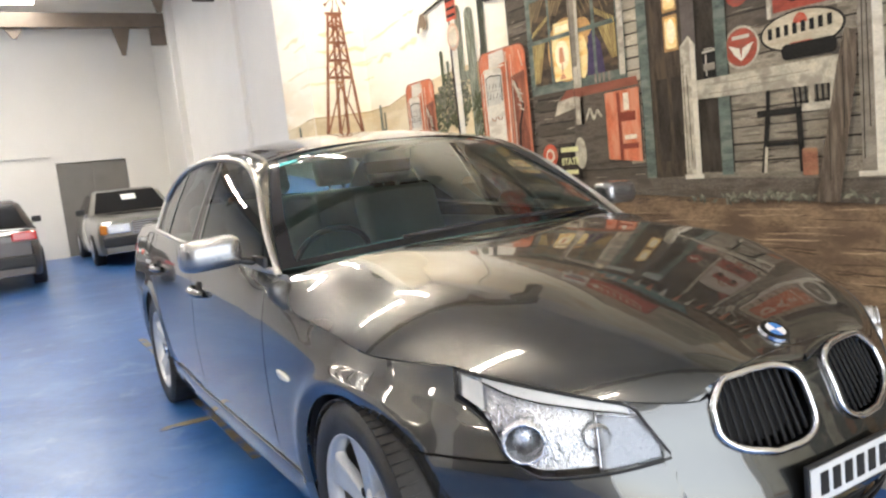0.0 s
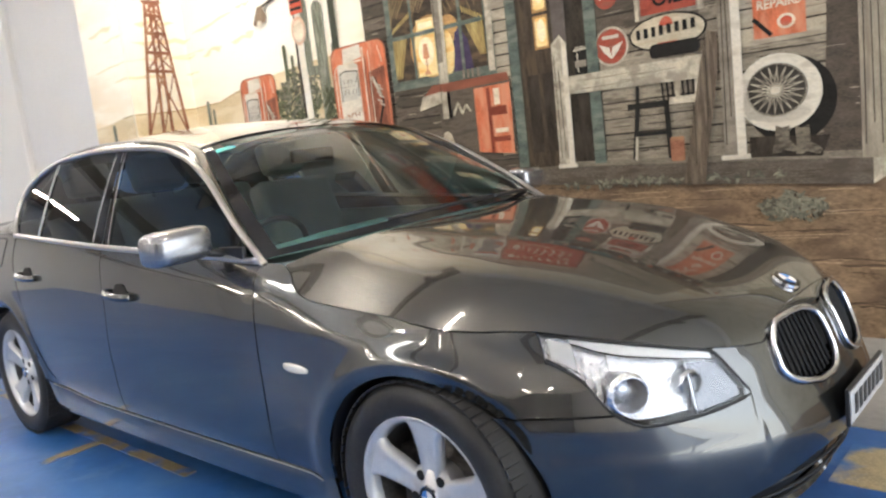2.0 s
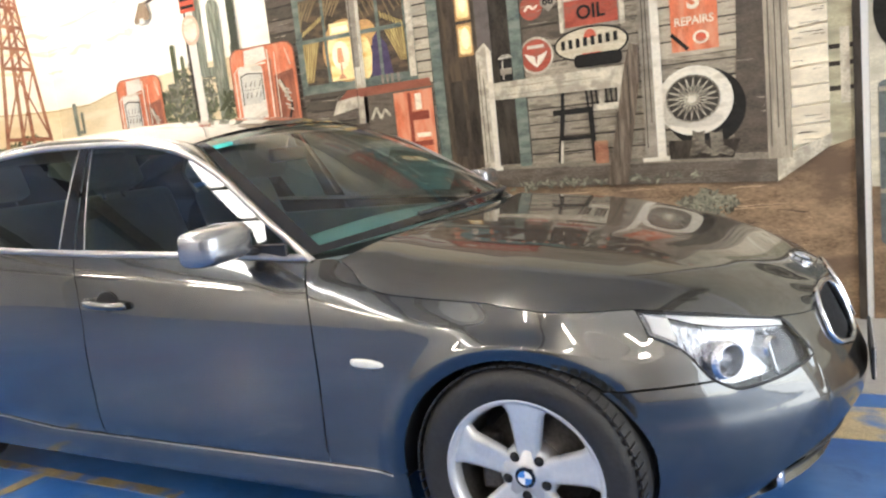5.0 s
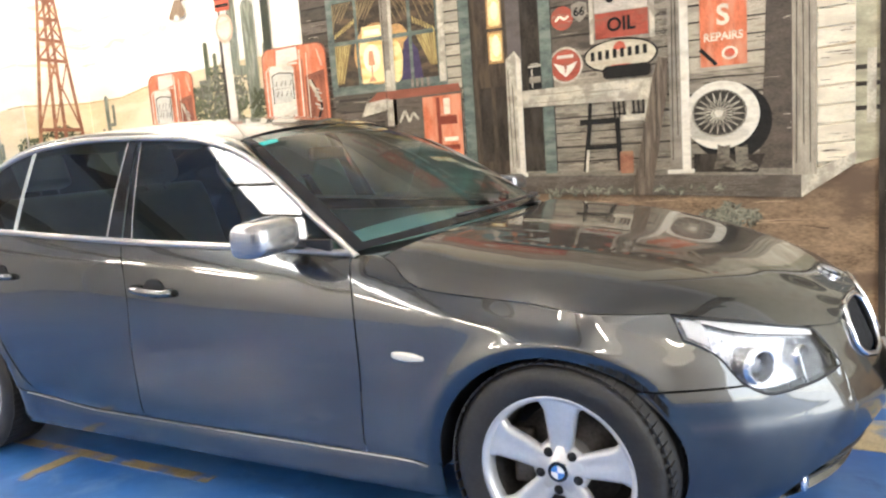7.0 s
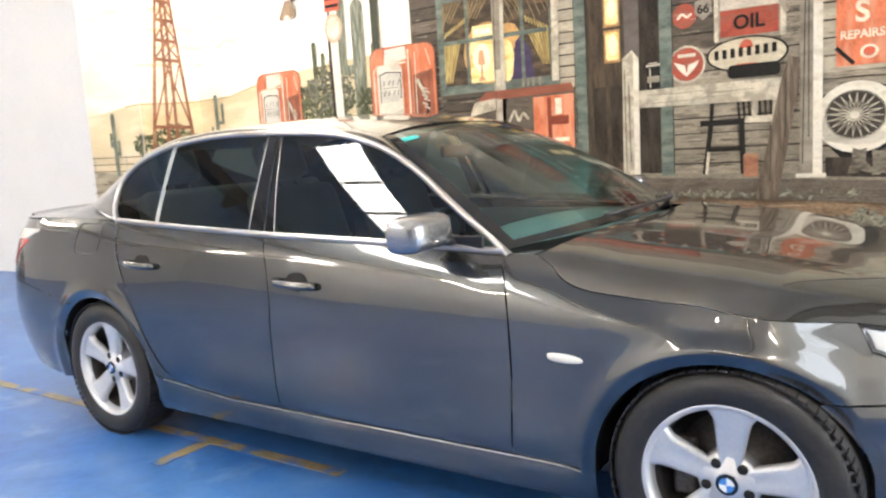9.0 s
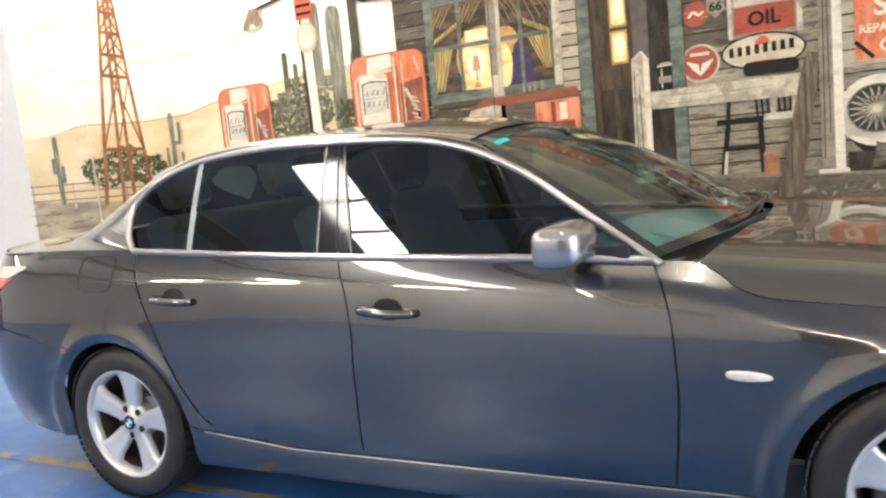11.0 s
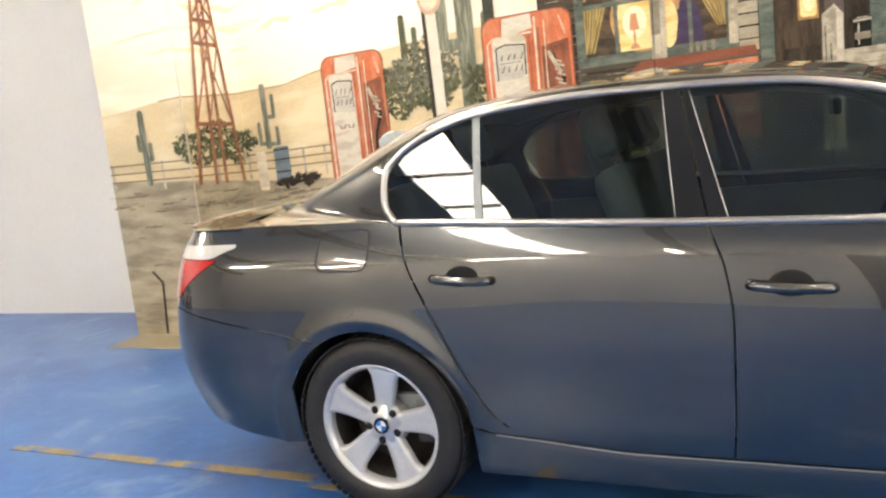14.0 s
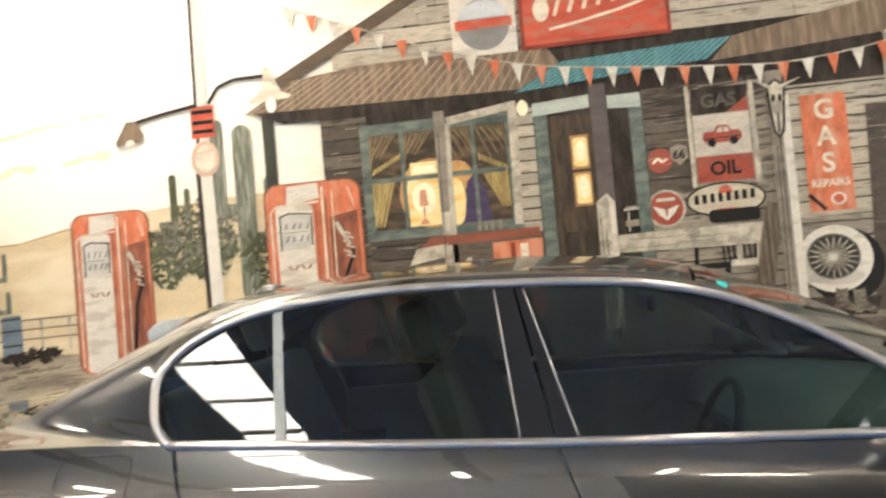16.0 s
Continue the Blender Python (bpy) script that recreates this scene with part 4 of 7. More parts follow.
# wipers
for y0, y1 in ((-0.40, 0.52), (0.12, 0.66)):
    pts = []
    for t in spaced(0, 1, 10):
        y = lerp(y0, y1, t)
        q = y / 0.77
        pts.append((2.14 + 0.30 * (1 - abs(q) ** 2.2) - 0.02 * t + 0.006, y, 0.962 + 0.05 * (1 - q * q) + 0.018))
    part("wiper", tube(pts, 0.008, sides=6), BLACK, car, "black windscreen wiper")
cowl_rows = [[(2.13 + 0.32 * (1 - abs(t) ** 2.2) + o, t * 0.78, 0.935 + 0.045 * (1 - t * t) - 0.02 * (o > 0.02)) for t in spaced(-1, 1, 24)] for o in (-0.02, 0.03, 0.09)]
part("cowl", sheet([cowl_rows], 0.0), BLACK, car)

# arch liners
for ax, az, ar in ARCHES:
    for side in (-1, 1):
        arc = [(ax + (ar + 0.004) * math.cos(t), az + (ar + 0.004) * math.sin(t)) for t in spaced(-0.06, math.pi + 0.06, 40)]
        part("arch_liner", sheet([[[(px, side * yy, pz) for yy in (0.56, 0.72, half_width(min(max(px, -0.34), 3.2), max(pz, 0.3)) * (1 if px < 2.75 else (1 - ((px - 2.75) / 0.95) ** NP) ** (1 / NP)) - 0.015)] for px, pz in arc]], 0.0), BLACK, car)

# underbody and cabin
block("underbody", (-0.70, 3.35, -0.70, 0.70, 0.20, 0.34), BLACK, car, 0.02)
block("cabin_floor", (0.0, 2.2, -0.80, 0.80, 0.34, 0.42), CABIN, car)
block("rear_shelf", (-0.45, 0.12, -0.62, 0.62, 0.93, 0.98), CABIN, car, 0.01)
block("engine_bulkhead", (2.2, 2.28, -0.78, 0.78, 0.3, 0.90), BLACK, car)
for side in (-1, 1):
    block("door_lining", (0.2, 2.2, side * 0.80 - 0.03, side * 0.80 + 0.03, 0.34, 0.93), CABIN, car, 0.01)
    block("wheel_housing", (2.45, 3.3, side * 0.55 - 0.02, side * 0.55 + 0.02, 0.15, 0.74), BLACK, car)
    block("wheel_housing", (-0.45, 0.42, side * 0.55 - 0.02, side * 0.55 + 0.02, 0.15, 0.78), BLACK, car)
g = []
for s in spaced(0, 1, 10):
    g.append([(lerp(2.36, 1.72, s) + 0.05 * (1 - t * t), t * 0.76, 0.90 + 0.05 * (1 - t * t) + 0.03 * math.sin(s * math.pi) - 0.12 * max(0, (s - 0.8) / 0.2) ** 2) for t in spaced(-1, 1, 20)])
part("dashboard", sheet([g], 0.05), DASH, car)
part("steering_wheel", tube([(1.62 + 0.07 * math.sin(a), -0.37 + 0.185 * math.cos(a), 0.86 + 0.17 * math.sin(a)) for a in spaced(0, 2 * math.pi, 32)[:-1]], 0.014, True), BLACK, car)
bm = bmesh.new()
box(bm, 1.60, 1.66, -0.44, -0.30, 0.80, 0.92, 0.02)
box(bm, 1.62, 1.64, -0.54, -0.20, 0.855, 0.885, 0.006)
part("wheel_boss", bm, BLACK, car)
part("rear_view_mirror", box(bmesh.new(), 1.50, 1.53, -0.12, 0.12, 1.24, 1.30, 0.012), BLACK, car)


def seat(x, y, width, bench=False):
    bm = bmesh.new()
    box(bm, x - 0.10, x + 0.45, y - width / 2, y + width / 2, 0.42, 0.60, 0.05)
    tilt = Matrix.Translation((x - 0.05, y, 0.55)) @ Matrix.Rotation(-0.35, 4, "Y")
    box(bm, -0.07, 0.07, -width / 2, width / 2, 0.0, 0.64, 0.05, tilt)
    ob = part("rear_seat" if bench else "front_seat", bm, LEATHER, car, "grey leather seat")
    for f in ob.data.polygons:
        f.use_smooth = True
    for o in ((-0.36, 0.36) if bench else (0,)):
        bm = bmesh.new()
        box(bm, -0.05, 0.05, o - 0.13, o + 0.13, 0.68, 0.86, 0.035, tilt)
        part("headrest", bm, LEATHER, ob)
        for q in (-0.05, 0.05):
            part("headrest_post", tube([tilt @ Vector((0, o + q, 0.62)), tilt @ Vector((0, o + q, 0.70))], 0.007), CHROME, ob)


seat(1.08, -0.37, 0.50)
seat(1.08, 0.37, 0.50)
seat(0.28, 0.0, 1.26, True)


# wheels
def wheel(cx, side):
    """A five-spoke alloy wheel with its tyre; its face looks to the side."""
    hub = (cx, 0.0, 0.325)
    o = side
    w = thing("wheel", "", "", (0, 0, 0))
    for key in list(w.keys()):
        del w[key]
    w.parent = car
    w.location = (cx - car.location.x, 0, 0)
    y = lambda v: o * v
    prof = [(0.222, y(0.70)), (0.262, y(0.685)), (0.308, y(0.70)), (0.322, y(0.72)), (0.327, y(0.76)), (0.327, y(0.83)), (0.322, y(0.873)), (0.310, y(0.893)),
            (0.285, y(0.904)), (0.255, y(0.902)), (0.232, y(0.893)), (0.222, y(0.885))]
    tyre = part("tyre", turned(prof, hub, 96), RUBBER, w, "black road tyre")
    bm = bmesh.new()
    for k in range(72):
        a = 2 * math.pi * k / 72
        for yy in (0.735, 0.865):
            m = Matrix.Translation(hub) @ Matrix.Rotation(-a, 4, "Y") @ Matrix.Translation((0.3265, y(yy), 0))
            box(bm, -0.003, 0.0022, -0.028, 0.028, -0.011, 0.011, 0.0, m)
    tagged(part("tread", bm, RUBBER, tyre), kind="stuff")
    rim_prof = [(0.222, y(0.70)), (0.205, y(0.72)), (0.203, y(0.80)), (0.210, y(0.865)), (0.216, y(0.884)), (0.226, y(0.892)), (0.232, y(0.893)), (0.233, y(0.887)), (0.222, y(0.88))]
    part("wheel_barrel", turned([(0.2025, y(0.70)), (0.2015, y(0.80)), (0.206, y(0.852))], hub, 48), DARKMETAL, w)
    rim = part("rim", turned(rim_prof, hub, 72), ALLOY, w, "silver five-spoke alloy rim")
    ys = curve([0.0, 0.05, 0.12, 0.19, 0.215], [0.860, 0.862, 0.868, 0.879, 0.880])
    for k in range(5):
        a = math.pi / 2 + 2 * math.pi * k / 5 + (-0.08 if cx > 1 else -0.17)
        n = 10
        verts, faces = [], []
        for i in range(n + 1):
            r = lerp(0.045, 0.214, i / n)
            hw = lerp(0.030, 0.054, (i / n) ** 1.1) + (0.026 * max(0, (i / n - 0.85) / 0.15))
            for q, (t, dy) in enumerate(((-1.0, -0.030), (-1.0, -0.006), (-0.72, 0.0), (-0.3, -0.005), (0.3, -0.005), (0.72, 0.0), (1.0, -0.006), (1.0, -0.030))):
                px, pz = r * math.cos(a) - t * hw * math.sin(a), r * math.sin(a) + t * hw * math.cos(a)
                verts.append((hub[0] + px, y(ys(r) + dy), hub[2] + pz))
        for i in range(n):
            for q in range(7):
                b = i * 8 + q
                faces.append((b, b + 1, b + 9, b + 8))
        me = bpy.data.meshes.new("spoke")
        me.from_pydata(verts, [], faces)
        part("spoke", smooth(me), ALLOY, rim)
    part("hub", turned([(0.0, y(0.868)), (0.034, y(0.868)), (0.040, y(0.862)), (0.078, y(0.858)), (0.086, y(0.845)), (0.086, y(0.80))], hub, 40), ALLOY, rim)
    # bolt holes as near-black discs, their inner shade put into the colour
    for k in range(5):
        a = math.pi / 2 + math.pi / 5 + 2 * math.pi * k / 5 + (-0.08 if cx > 1 else -0.17)
        at = (hub[0] + 0.060 * math.cos(a), 0, hub[2] + 0.060 * math.sin(a))
        part("bolt_hole_shade", turned([(0.0, y(0.8645)), (0.007, y(0.8645)), (0.009, y(0.862)), (0.0145, y(0.8625)), (0.0145, y(0.84))], at, 14), RECESS, rim)
    disc = part("brake_disc", turned([(0.05, y(0.795)), (0.09, y(0.795)), (0.095, y(0.775)), (0.165, y(0.775)), (0.165, y(0.75)), (0.05, y(0.75))], hub, 48), DARKMETAL, w)
    bm = bmesh.new()
    box(bm, hub[0] - (0.17 if cx > 1 else -0.10), hub[0] - (0.10 if cx > 1 else -0.17), min(y(0.74), y(0.80)), max(y(0.74), y(0.80)), hub[2] - 0.09, hub[2] + 0.09, 0.012)
    part("brake_caliper", bm, DARKMETAL, w)
    part("rim_back", turned([(0.0, y(0.70)), (0.215, y(0.70))], hub, 40), BLACK, w)
    roundel("centre_cap", Matrix.Translation((hub[0], y(0.870), hub[2])) @ Matrix.Rotation(math.radians(90) * (1 if side < 0 else -1), 4, "X"), 0.033, w)


for cx in (0.0, AXLE):
    for side in (-1, 1):
        wheel(cx, side)


# ---- the mural: flat painted shapes on the wall ----
mural = thing("mural", "hand-painted desert filling station mural covering the wall", "mural", (-0.3, WALL_Y, 0), kind="structure")
INK = {}


def ink(name, color, vary=0.22, second=None, stretch=(1, 1, 3), scale=5.0, island=0.0, rough=0.62, patch=3.0):
    if name not in INK:
        color = (color[0] * 1.02 + 0.004, color[1] * 0.99 + 0.004, color[2] * 0.93 + 0.004)
        second = second and (second[0] * 1.02 + 0.004, second[1] * 0.99 + 0.004, second[2] * 0.93 + 0.004)
        INK[name] = material("mural_" + name, color, rough, vary=vary, second=second, stretch=stretch, scale=scale, fine=55.0, island=island, patch=patch, bump=0.06)
        INK[name].node_tree.nodes["Principled BSDF"].inputs["Specular IOR Level"].default_value = 0.12
    return INK[name]


CREAM = ink("cream", (0.70, 0.64, 0.53), 0.25, (0.56, 0.49, 0.39), patch=6.0)
WHITE = ink("white", (0.68, 0.65, 0.58), 0.2, (0.52, 0.48, 0.41), patch=5.0)
BONE = ink("bone", (0.50, 0.465, 0.385), 0.35, (0.33, 0.295, 0.245), stretch=(2, 1, 2), patch=7.0)
GREYWOOD = ink("grey_wood", (0.28, 0.25, 0.21), 0.3, (0.20, 0.175, 0.145))
BOARD = ink("board", (0.27, 0.24, 0.195), 0.45, (0.16, 0.138, 0.112), stretch=(1.2, 1, 6), island=0.28, patch=5.0)
BOARDLIGHT = ink("light_board", (0.46, 0.415, 0.335), 0.32, (0.34, 0.30, 0.24), stretch=(1.2, 1, 6), island=0.18, patch=5.0)
BOARDDARK = ink("dark_board", (0.115, 0.098, 0.080), 0.5, (0.075, 0.062, 0.052), stretch=(1.2, 1, 6), island=0.35, patch=5.0)
SHADE = ink("shadow_brown", (0.030, 0.024, 0.019), 0.5, (0.055, 0.045, 0.036), stretch=(3, 1, 1), patch=4.0)
BLACKINK = ink("black", (0.014, 0.013, 0.012), 0.3)
PLAINWHITE = ink("plain_white", (0.70, 0.68, 0.62), 0.1)
DIMRED = ink("shaded_red", (0.34, 0.075, 0.05), 0.3, (0.28, 0.10, 0.07), patch=7.0)
DIMWHITE = ink("shaded_white", (0.50, 0.46, 0.40), 0.25)
TEALWOOD = ink("teal_wood", (0.105, 0.135, 0.122), 0.4, (0.18, 0.205, 0.182), patch=6.0)
TEALTIN = ink("teal_tin", (0.06, 0.17, 0.20), 0.3, (0.11, 0.24, 0.26), stretch=(8, 1, 1))
RUST = ink("rust", (0.27, 0.12, 0.075), 0.4, (0.36, 0.20, 0.12))
REDINK = ink("signal_red", (0.52, 0.10, 0.06), 0.3, (0.44, 0.15, 0.10), patch=7.0)
ORANGE = ink("orange_red", (0.56, 0.165, 0.085), 0.3, (0.62, 0.27, 0.17), stretch=(3, 1, 1), patch=4.0)
GLOW = ink("lamp_glow", (0.92, 0.74, 0.38), 0.12, (0.82, 0.52, 0.18), patch=5)
YELLOW = ink("curtain_yellow", (0.52, 0.41, 0.17), 0.35, (0.32, 0.24, 0.10), stretch=(6, 1, 1.5))
PURPLE = ink("dusk_purple", (0.06, 0.045, 0.10), 0.3)
BROWNTIN = ink("brown_tin", (0.185, 0.135, 0.095), 0.3, (0.28, 0.21, 0.15), stretch=(9, 1, 1))
LEAF = ink("scrub_green", (0.085, 0.095, 0.055), 0.3, island=0.5)
LEAFPALE = ink("dry_scrub", (0.17, 0.165, 0.13), 0.3, island=0.5)
CACTUS = ink("cactus_green", (0.165, 0.18, 0.14), 0.45, (0.31, 0.32, 0.27), stretch=(9, 1, 1), patch=5.0)
EARTH = ink("brown_earth", (0.225, 0.155, 0.10), 0.45, (0.12, 0.082, 0.058), stretch=(0.8, 1, 1.9), scale=5, patch=2.1)
EARTHDARK = ink("rut_brown", (0.085, 0.058, 0.04), 0.35, stretch=(0.6, 1, 4))
SANDINK = ink("sand", (0.66, 0.55, 0.36), 0.12, (0.74, 0.65, 0.47), stretch=(0.5, 1, 2), scale=2)
DIRT = ink("grey_dirt", (0.40, 0.35, 0.26), 0.28, (0.25, 0.22, 0.17), stretch=(0.7, 1, 3), scale=4)
BLUEGREY = ink("barrel_blue", (0.16, 0.21, 0.26), 0.3)


def sky_ink():
    """Cream dusk sky that pales upward, with ochre cloud streaks."""
    m = material("mural_sky", (0.8, 0.7, 0.5), 0.6)
    n, l = m.node_tree.nodes, m.node_tree.links
    b = n["Principled BSDF"]
    co, mp = n.new("ShaderNodeTexCoord"), n.new("ShaderNodeMapping")
    mp.inputs["Scale"].default_value = (0.55, 1, 2.2)
    mp.inputs["Rotation"].default_value = (0, 0.12, 0)
    l.new(co.outputs["Object"], mp.inputs["Vector"])
    no = n.new("ShaderNodeTexNoise")
    no.inputs["Scale"].default_value, no.inputs["Detail"].default_value = 2.3, 6
    l.new(mp.outputs[0], no.inputs["Vector"])
    cr = n.new("ShaderNodeValToRGB")
    cr.color_ramp.elements[0].position, cr.color_ramp.elements[0].color = 0.36, (0.80, 0.62, 0.38, 1)
    cr.color_ramp.elements[1].position, cr.color_ramp.elements[1].color = 0.52, (0.90, 0.82, 0.63, 1)
    l.new(no.outputs["Fac"], cr.inputs["Fac"])
    sep = n.new("ShaderNodeSeparateXYZ")
    l.new(co.outputs["Object"], sep.inputs[0])
    # the painted sun-glow in mid-sky, widened to put overexposed white into the colour
    dx = n.new("ShaderNodeMath")
    dx.operation = "MULTIPLY_ADD"
    dx.inputs[1].default_value, dx.inputs[2].default_value = 0.45, 0.65
    l.new(sep.outputs["X"], dx.inputs[0])
    dz = n.new("ShaderNodeMath")
    dz.operation = "MULTIPLY_ADD"
    dz.inputs[1].default_value, dz.inputs[2].default_value = 0.62, -1.85
    l.new(sep.outputs["Z"], dz.inputs[0])
    cb = n.new("ShaderNodeCombineXYZ")
    l.new(dx.outputs[0], cb.inputs[0])
    l.new(dz.outputs[0], cb.inputs[1])
    ln = n.new("ShaderNodeVectorMath")
    ln.operation = "LENGTH"
    l.new(cb.outputs[0], ln.inputs[0])
    mr = n.new("ShaderNodeMapRange")
    mr.inputs["From Min"].default_value, mr.inputs["From Max"].default_value = 0.45, 1.25
    mr.inputs["To Min"].default_value, mr.inputs["To Max"].default_value = 1.0, 0.0
    l.new(ln.outputs["Value"], mr.inputs["Value"])
    mx = n.new("ShaderNodeMix")
    mx.data_type = "RGBA"
    l.new(mr.outputs[0], mx.inputs["Factor"])
    l.new(cr.outputs[0], mx.inputs["A"])
    mx.inputs["B"].default_value = (0.96, 0.92, 0.80, 1)
    l.new(mx.outputs["Result"], b.inputs["Base Color"])
    return m


FOLD_IN, FOLD_OUT = PIER_X1, PIER_X1 - (WALL_Y - PIER_Y)


def on_wall(p, q, out):
    """The place of the mural's point p along, q up, lying out from the wall; past the inner corner it goes round the pier."""
    f = min(1, max(0, (p + 2.4) / 0.4))
    p, q = p + f * (0.0128 + 0.005 * p + 0.0024 * q), q + f * (0.013 - 0.0032 * p + 0.0064 * q)
    if p >= FOLD_IN:
        return p, WALL_Y - out, q
    if p >= FOLD_OUT:
        return PIER_X1 + out, WALL_Y + p - FOLD_IN, q
    return PIER_X1 + p - FOLD_OUT, PIER_Y - out, q


def cut(s, at, keep):
    """The part of an outline on one side of the upright line p = at."""
    out = []
    for a, b in zip(s, s[1:] + s[:1]):
        ka, kb = (a[0] - at) * keep >= 0, (b[0] - at) * keep >= 0
        if ka:
            out.append(a)
        if ka != kb:
            t = (at - a[0]) / (b[0] - a[0])
            out.append((at, a[1] + (b[1] - a[1]) * t))
    return out


def painted(name, shapes, mat, layer, parent=None, label=""):
    """Flat shapes of (along, up) corners on the wall, one coat of paint thick."""
    verts, faces = [], []
    off = 0.004 + 0.0015 * layer
    step = min(4e-5, 0.0013 / len(shapes))
    for k, s in enumerate(shapes):
        area = sum(a[0] * b[1] - b[0] * a[1] for a, b in zip(s, s[1:] + s[:1]))
        s = s if area > 0 else s[::-1]
        pieces = [s]
        if min(p[0] for p in s) < FOLD_IN:
            right, left = cut(s, FOLD_IN, 1), cut(s, FOLD_IN, -1)
            pieces = [right, cut(left, FOLD_OUT, 1) if left else [], cut(left, FOLD_OUT, -1) if left else []]
        for piece in pieces:
            if len(piece) < 3:
                continue
            base = len(verts)
            mid = sum(p[0] for p in piece) / len(piece)
            for p, q in piece:
                p = p + (mid - p) * 1e-5
                verts.append(on_wall(p, q, off + k * step))
            faces.append(tuple(range(base, base + len(piece))))
    me = bpy.data.meshes.new(name)
    me.from_pydata(verts, [], faces)
    return part(name, me, mat, parent or mural, label)


def rect(x0, z0, x1, z1):
    return [(x0, z0), (x1, z0), (x1, z1), (x0, z1)]


def oval(cx, cz, rx, rz=None, n=36, a0=0.0, a1=2 * math.pi):
    rz = rz or rx
    k = n if a1 - a0 > 6.2 else n + 1
    return [(cx + rx * math.cos(a0 + (a1 - a0) * i / n), cz + rz * math.sin(a0 + (a1 - a0) * i / n)) for i in range(k)]


def stroke(p, q, w, w2=None):
    dx, dz = q[0] - p[0], q[1] - p[1]
    l = math.hypot(dx, dz)
    nx, nz = -dz / l / 2, dx / l / 2
    w2 = w2 or w
    return [(p[0] + nx * w, p[1] + nz * w), (q[0] + nx * w2, q[1] + nz * w2), (q[0] - nx * w2, q[1] - nz * w2), (p[0] - nx * w, p[1] - nz * w)]


def line(points, w):
    return [stroke(a, b, w) for a, b in zip(points, points[1:])]


def round_rect(x0, z0, x1, z1, r, n=5):
    out = []
    for cx, cz, a in ((x1 - r, z1 - r, 0), (x0 + r, z1 - r, 90), (x0 + r, z0 + r, 180), (x1 - r, z0 + r, 270)):
        out += [(cx + r * math.cos(radians(a + 90 * i / n)), cz + r * math.sin(radians(a + 90 * i / n))) for i in range(n + 1)]
    return out


def boards(x0, x1, z0, z1, h, rng, tilt=0.0, lean=0.0):
    """Weatherboards as separate strips with dark joints left between them."""
    out, z = [], z0
    while z < z1 - 0.01:
        x = x0
        while x < x1 - 0.02:
            w = min(x1 - x, rng.uniform(0.5, 1.3))
            if x1 - x - w < 0.2:
                w = x1 - x
            t = min(z + h - 0.010, z1)
            a, b = tilt * (x - x0), tilt * (x + w - x0)
            out.append([(x + 0.003, z + a + rng.uniform(-0.003, 0.003)), (x + w, z + b + rng.uniform(-0.003, 0.003)), (x + w, t + b), (x + 0.003, t + a)])
            x += w
        z += h
    return out


def scrub(cx, cz, rx, rz, n, size, rng):
    """A bush of many small brush marks."""
    out = []
    for _ in range(n):
        a, r = rng.uniform(0, 6.283), math.sqrt(rng.random())
        x, z = cx + rx * r * math.cos(a), cz + rz * r * math.sin(a) * (0.75 + 0.25 * math.sin(5 * a))
        s, w = size * rng.uniform(0.6, 1.5), rng.uniform(0, 3.14)
        out.append([(x + s * math.cos(w), z + s * math.sin(w)), (x + 0.4 * s * math.cos(w + 1.6), z + 0.4 * s * math.sin(w + 1.6)),
                    (x - s * math.cos(w), z - s * math.sin(w)), (x - 0.4 * s * math.cos(w + 1.6), z - 0.4 * s * math.sin(w + 1.6))])
    return out


def strokes_band(n, x0, x1, z0, z1, h):
    """Overlapping brush marks that thicken towards z1."""
    rng, out = random.Random(11), []
    for _ in range(n):
        q = math.sqrt(rng.random())
        x, z, w = rng.uniform(x0, x1 - 0.1), lerp(z0, z1, q), rng.uniform(0.12, 0.4)
        w = min(w, x1 - x)
        out.append([(x, z), (x + w * 0.3, z - h * 0.3 * rng.random()), (x + w, z + h * 0.1), (x + w * 0.7, z + h * 0.5 * rng.random())])
    return out


def lettering(text, cx, cz, height, mat, layer, parent=None, squeeze=1.0):
    cu = bpy.data.curves.new("letters", "FONT")
    cu.body, cu.size, cu.align_x, cu.align_y, cu.resolution_u = text, height * 1.35, "CENTER", "CENTER", 4
    cu.extrude, cu.offset = 0.0004, height * 0.035
    ob = bpy.data.objects.new("letters", cu)
    scene.collection.objects.link(ob)
    bpy.context.view_layer.update()
    me = bpy.data.meshes.new_from_object(ob.evaluated_get(bpy.context.evaluated_depsgraph_get()))
    bpy.data.objects.remove(ob)
    me.transform(Matrix.Translation(on_wall(cx, cz, 0.004 + 0.0015 * layer)) @ Matrix.Rotation(radians(90), 4, "X") @ Matrix.Diagonal((squeeze, 1, 1, 1)))
    me.materials.clear()
    return part("lettering", me, mat, parent or mural)


R = random.Random(5)
ML, MR = -4.266, 3.75
painted("painted_sky", [rect(ML, 0.0, MR, 4.7)], sky_ink(), 0)
dune = [(ML, 1.80), (-4.0, 1.81), (-3.65, 1.845), (-3.2, 1.86), (-2.7, 1.89), (-2.3, 1.885), (-2.02, 1.92), (-1.5, 1.99), (-1.0, 2.03), (-0.3, 2.05), (0.2, 2.05)]
painted("painted_dune", [dune + [(0.2, 1.1), (ML, 1.1)]], SANDINK, 1)
painted("painted_ridge", line(dune[2:8], 0.012), ink("ridge", (0.48, 0.36, 0.2)), 2)
painted("painted_ground", [[(ML, 1.26), (-3.4, 1.22), (-2.4, 1.13), (-1.2, 1.08), (0.2, 1.0), (0.2, 0), (ML, 0)]], DIRT, 2)
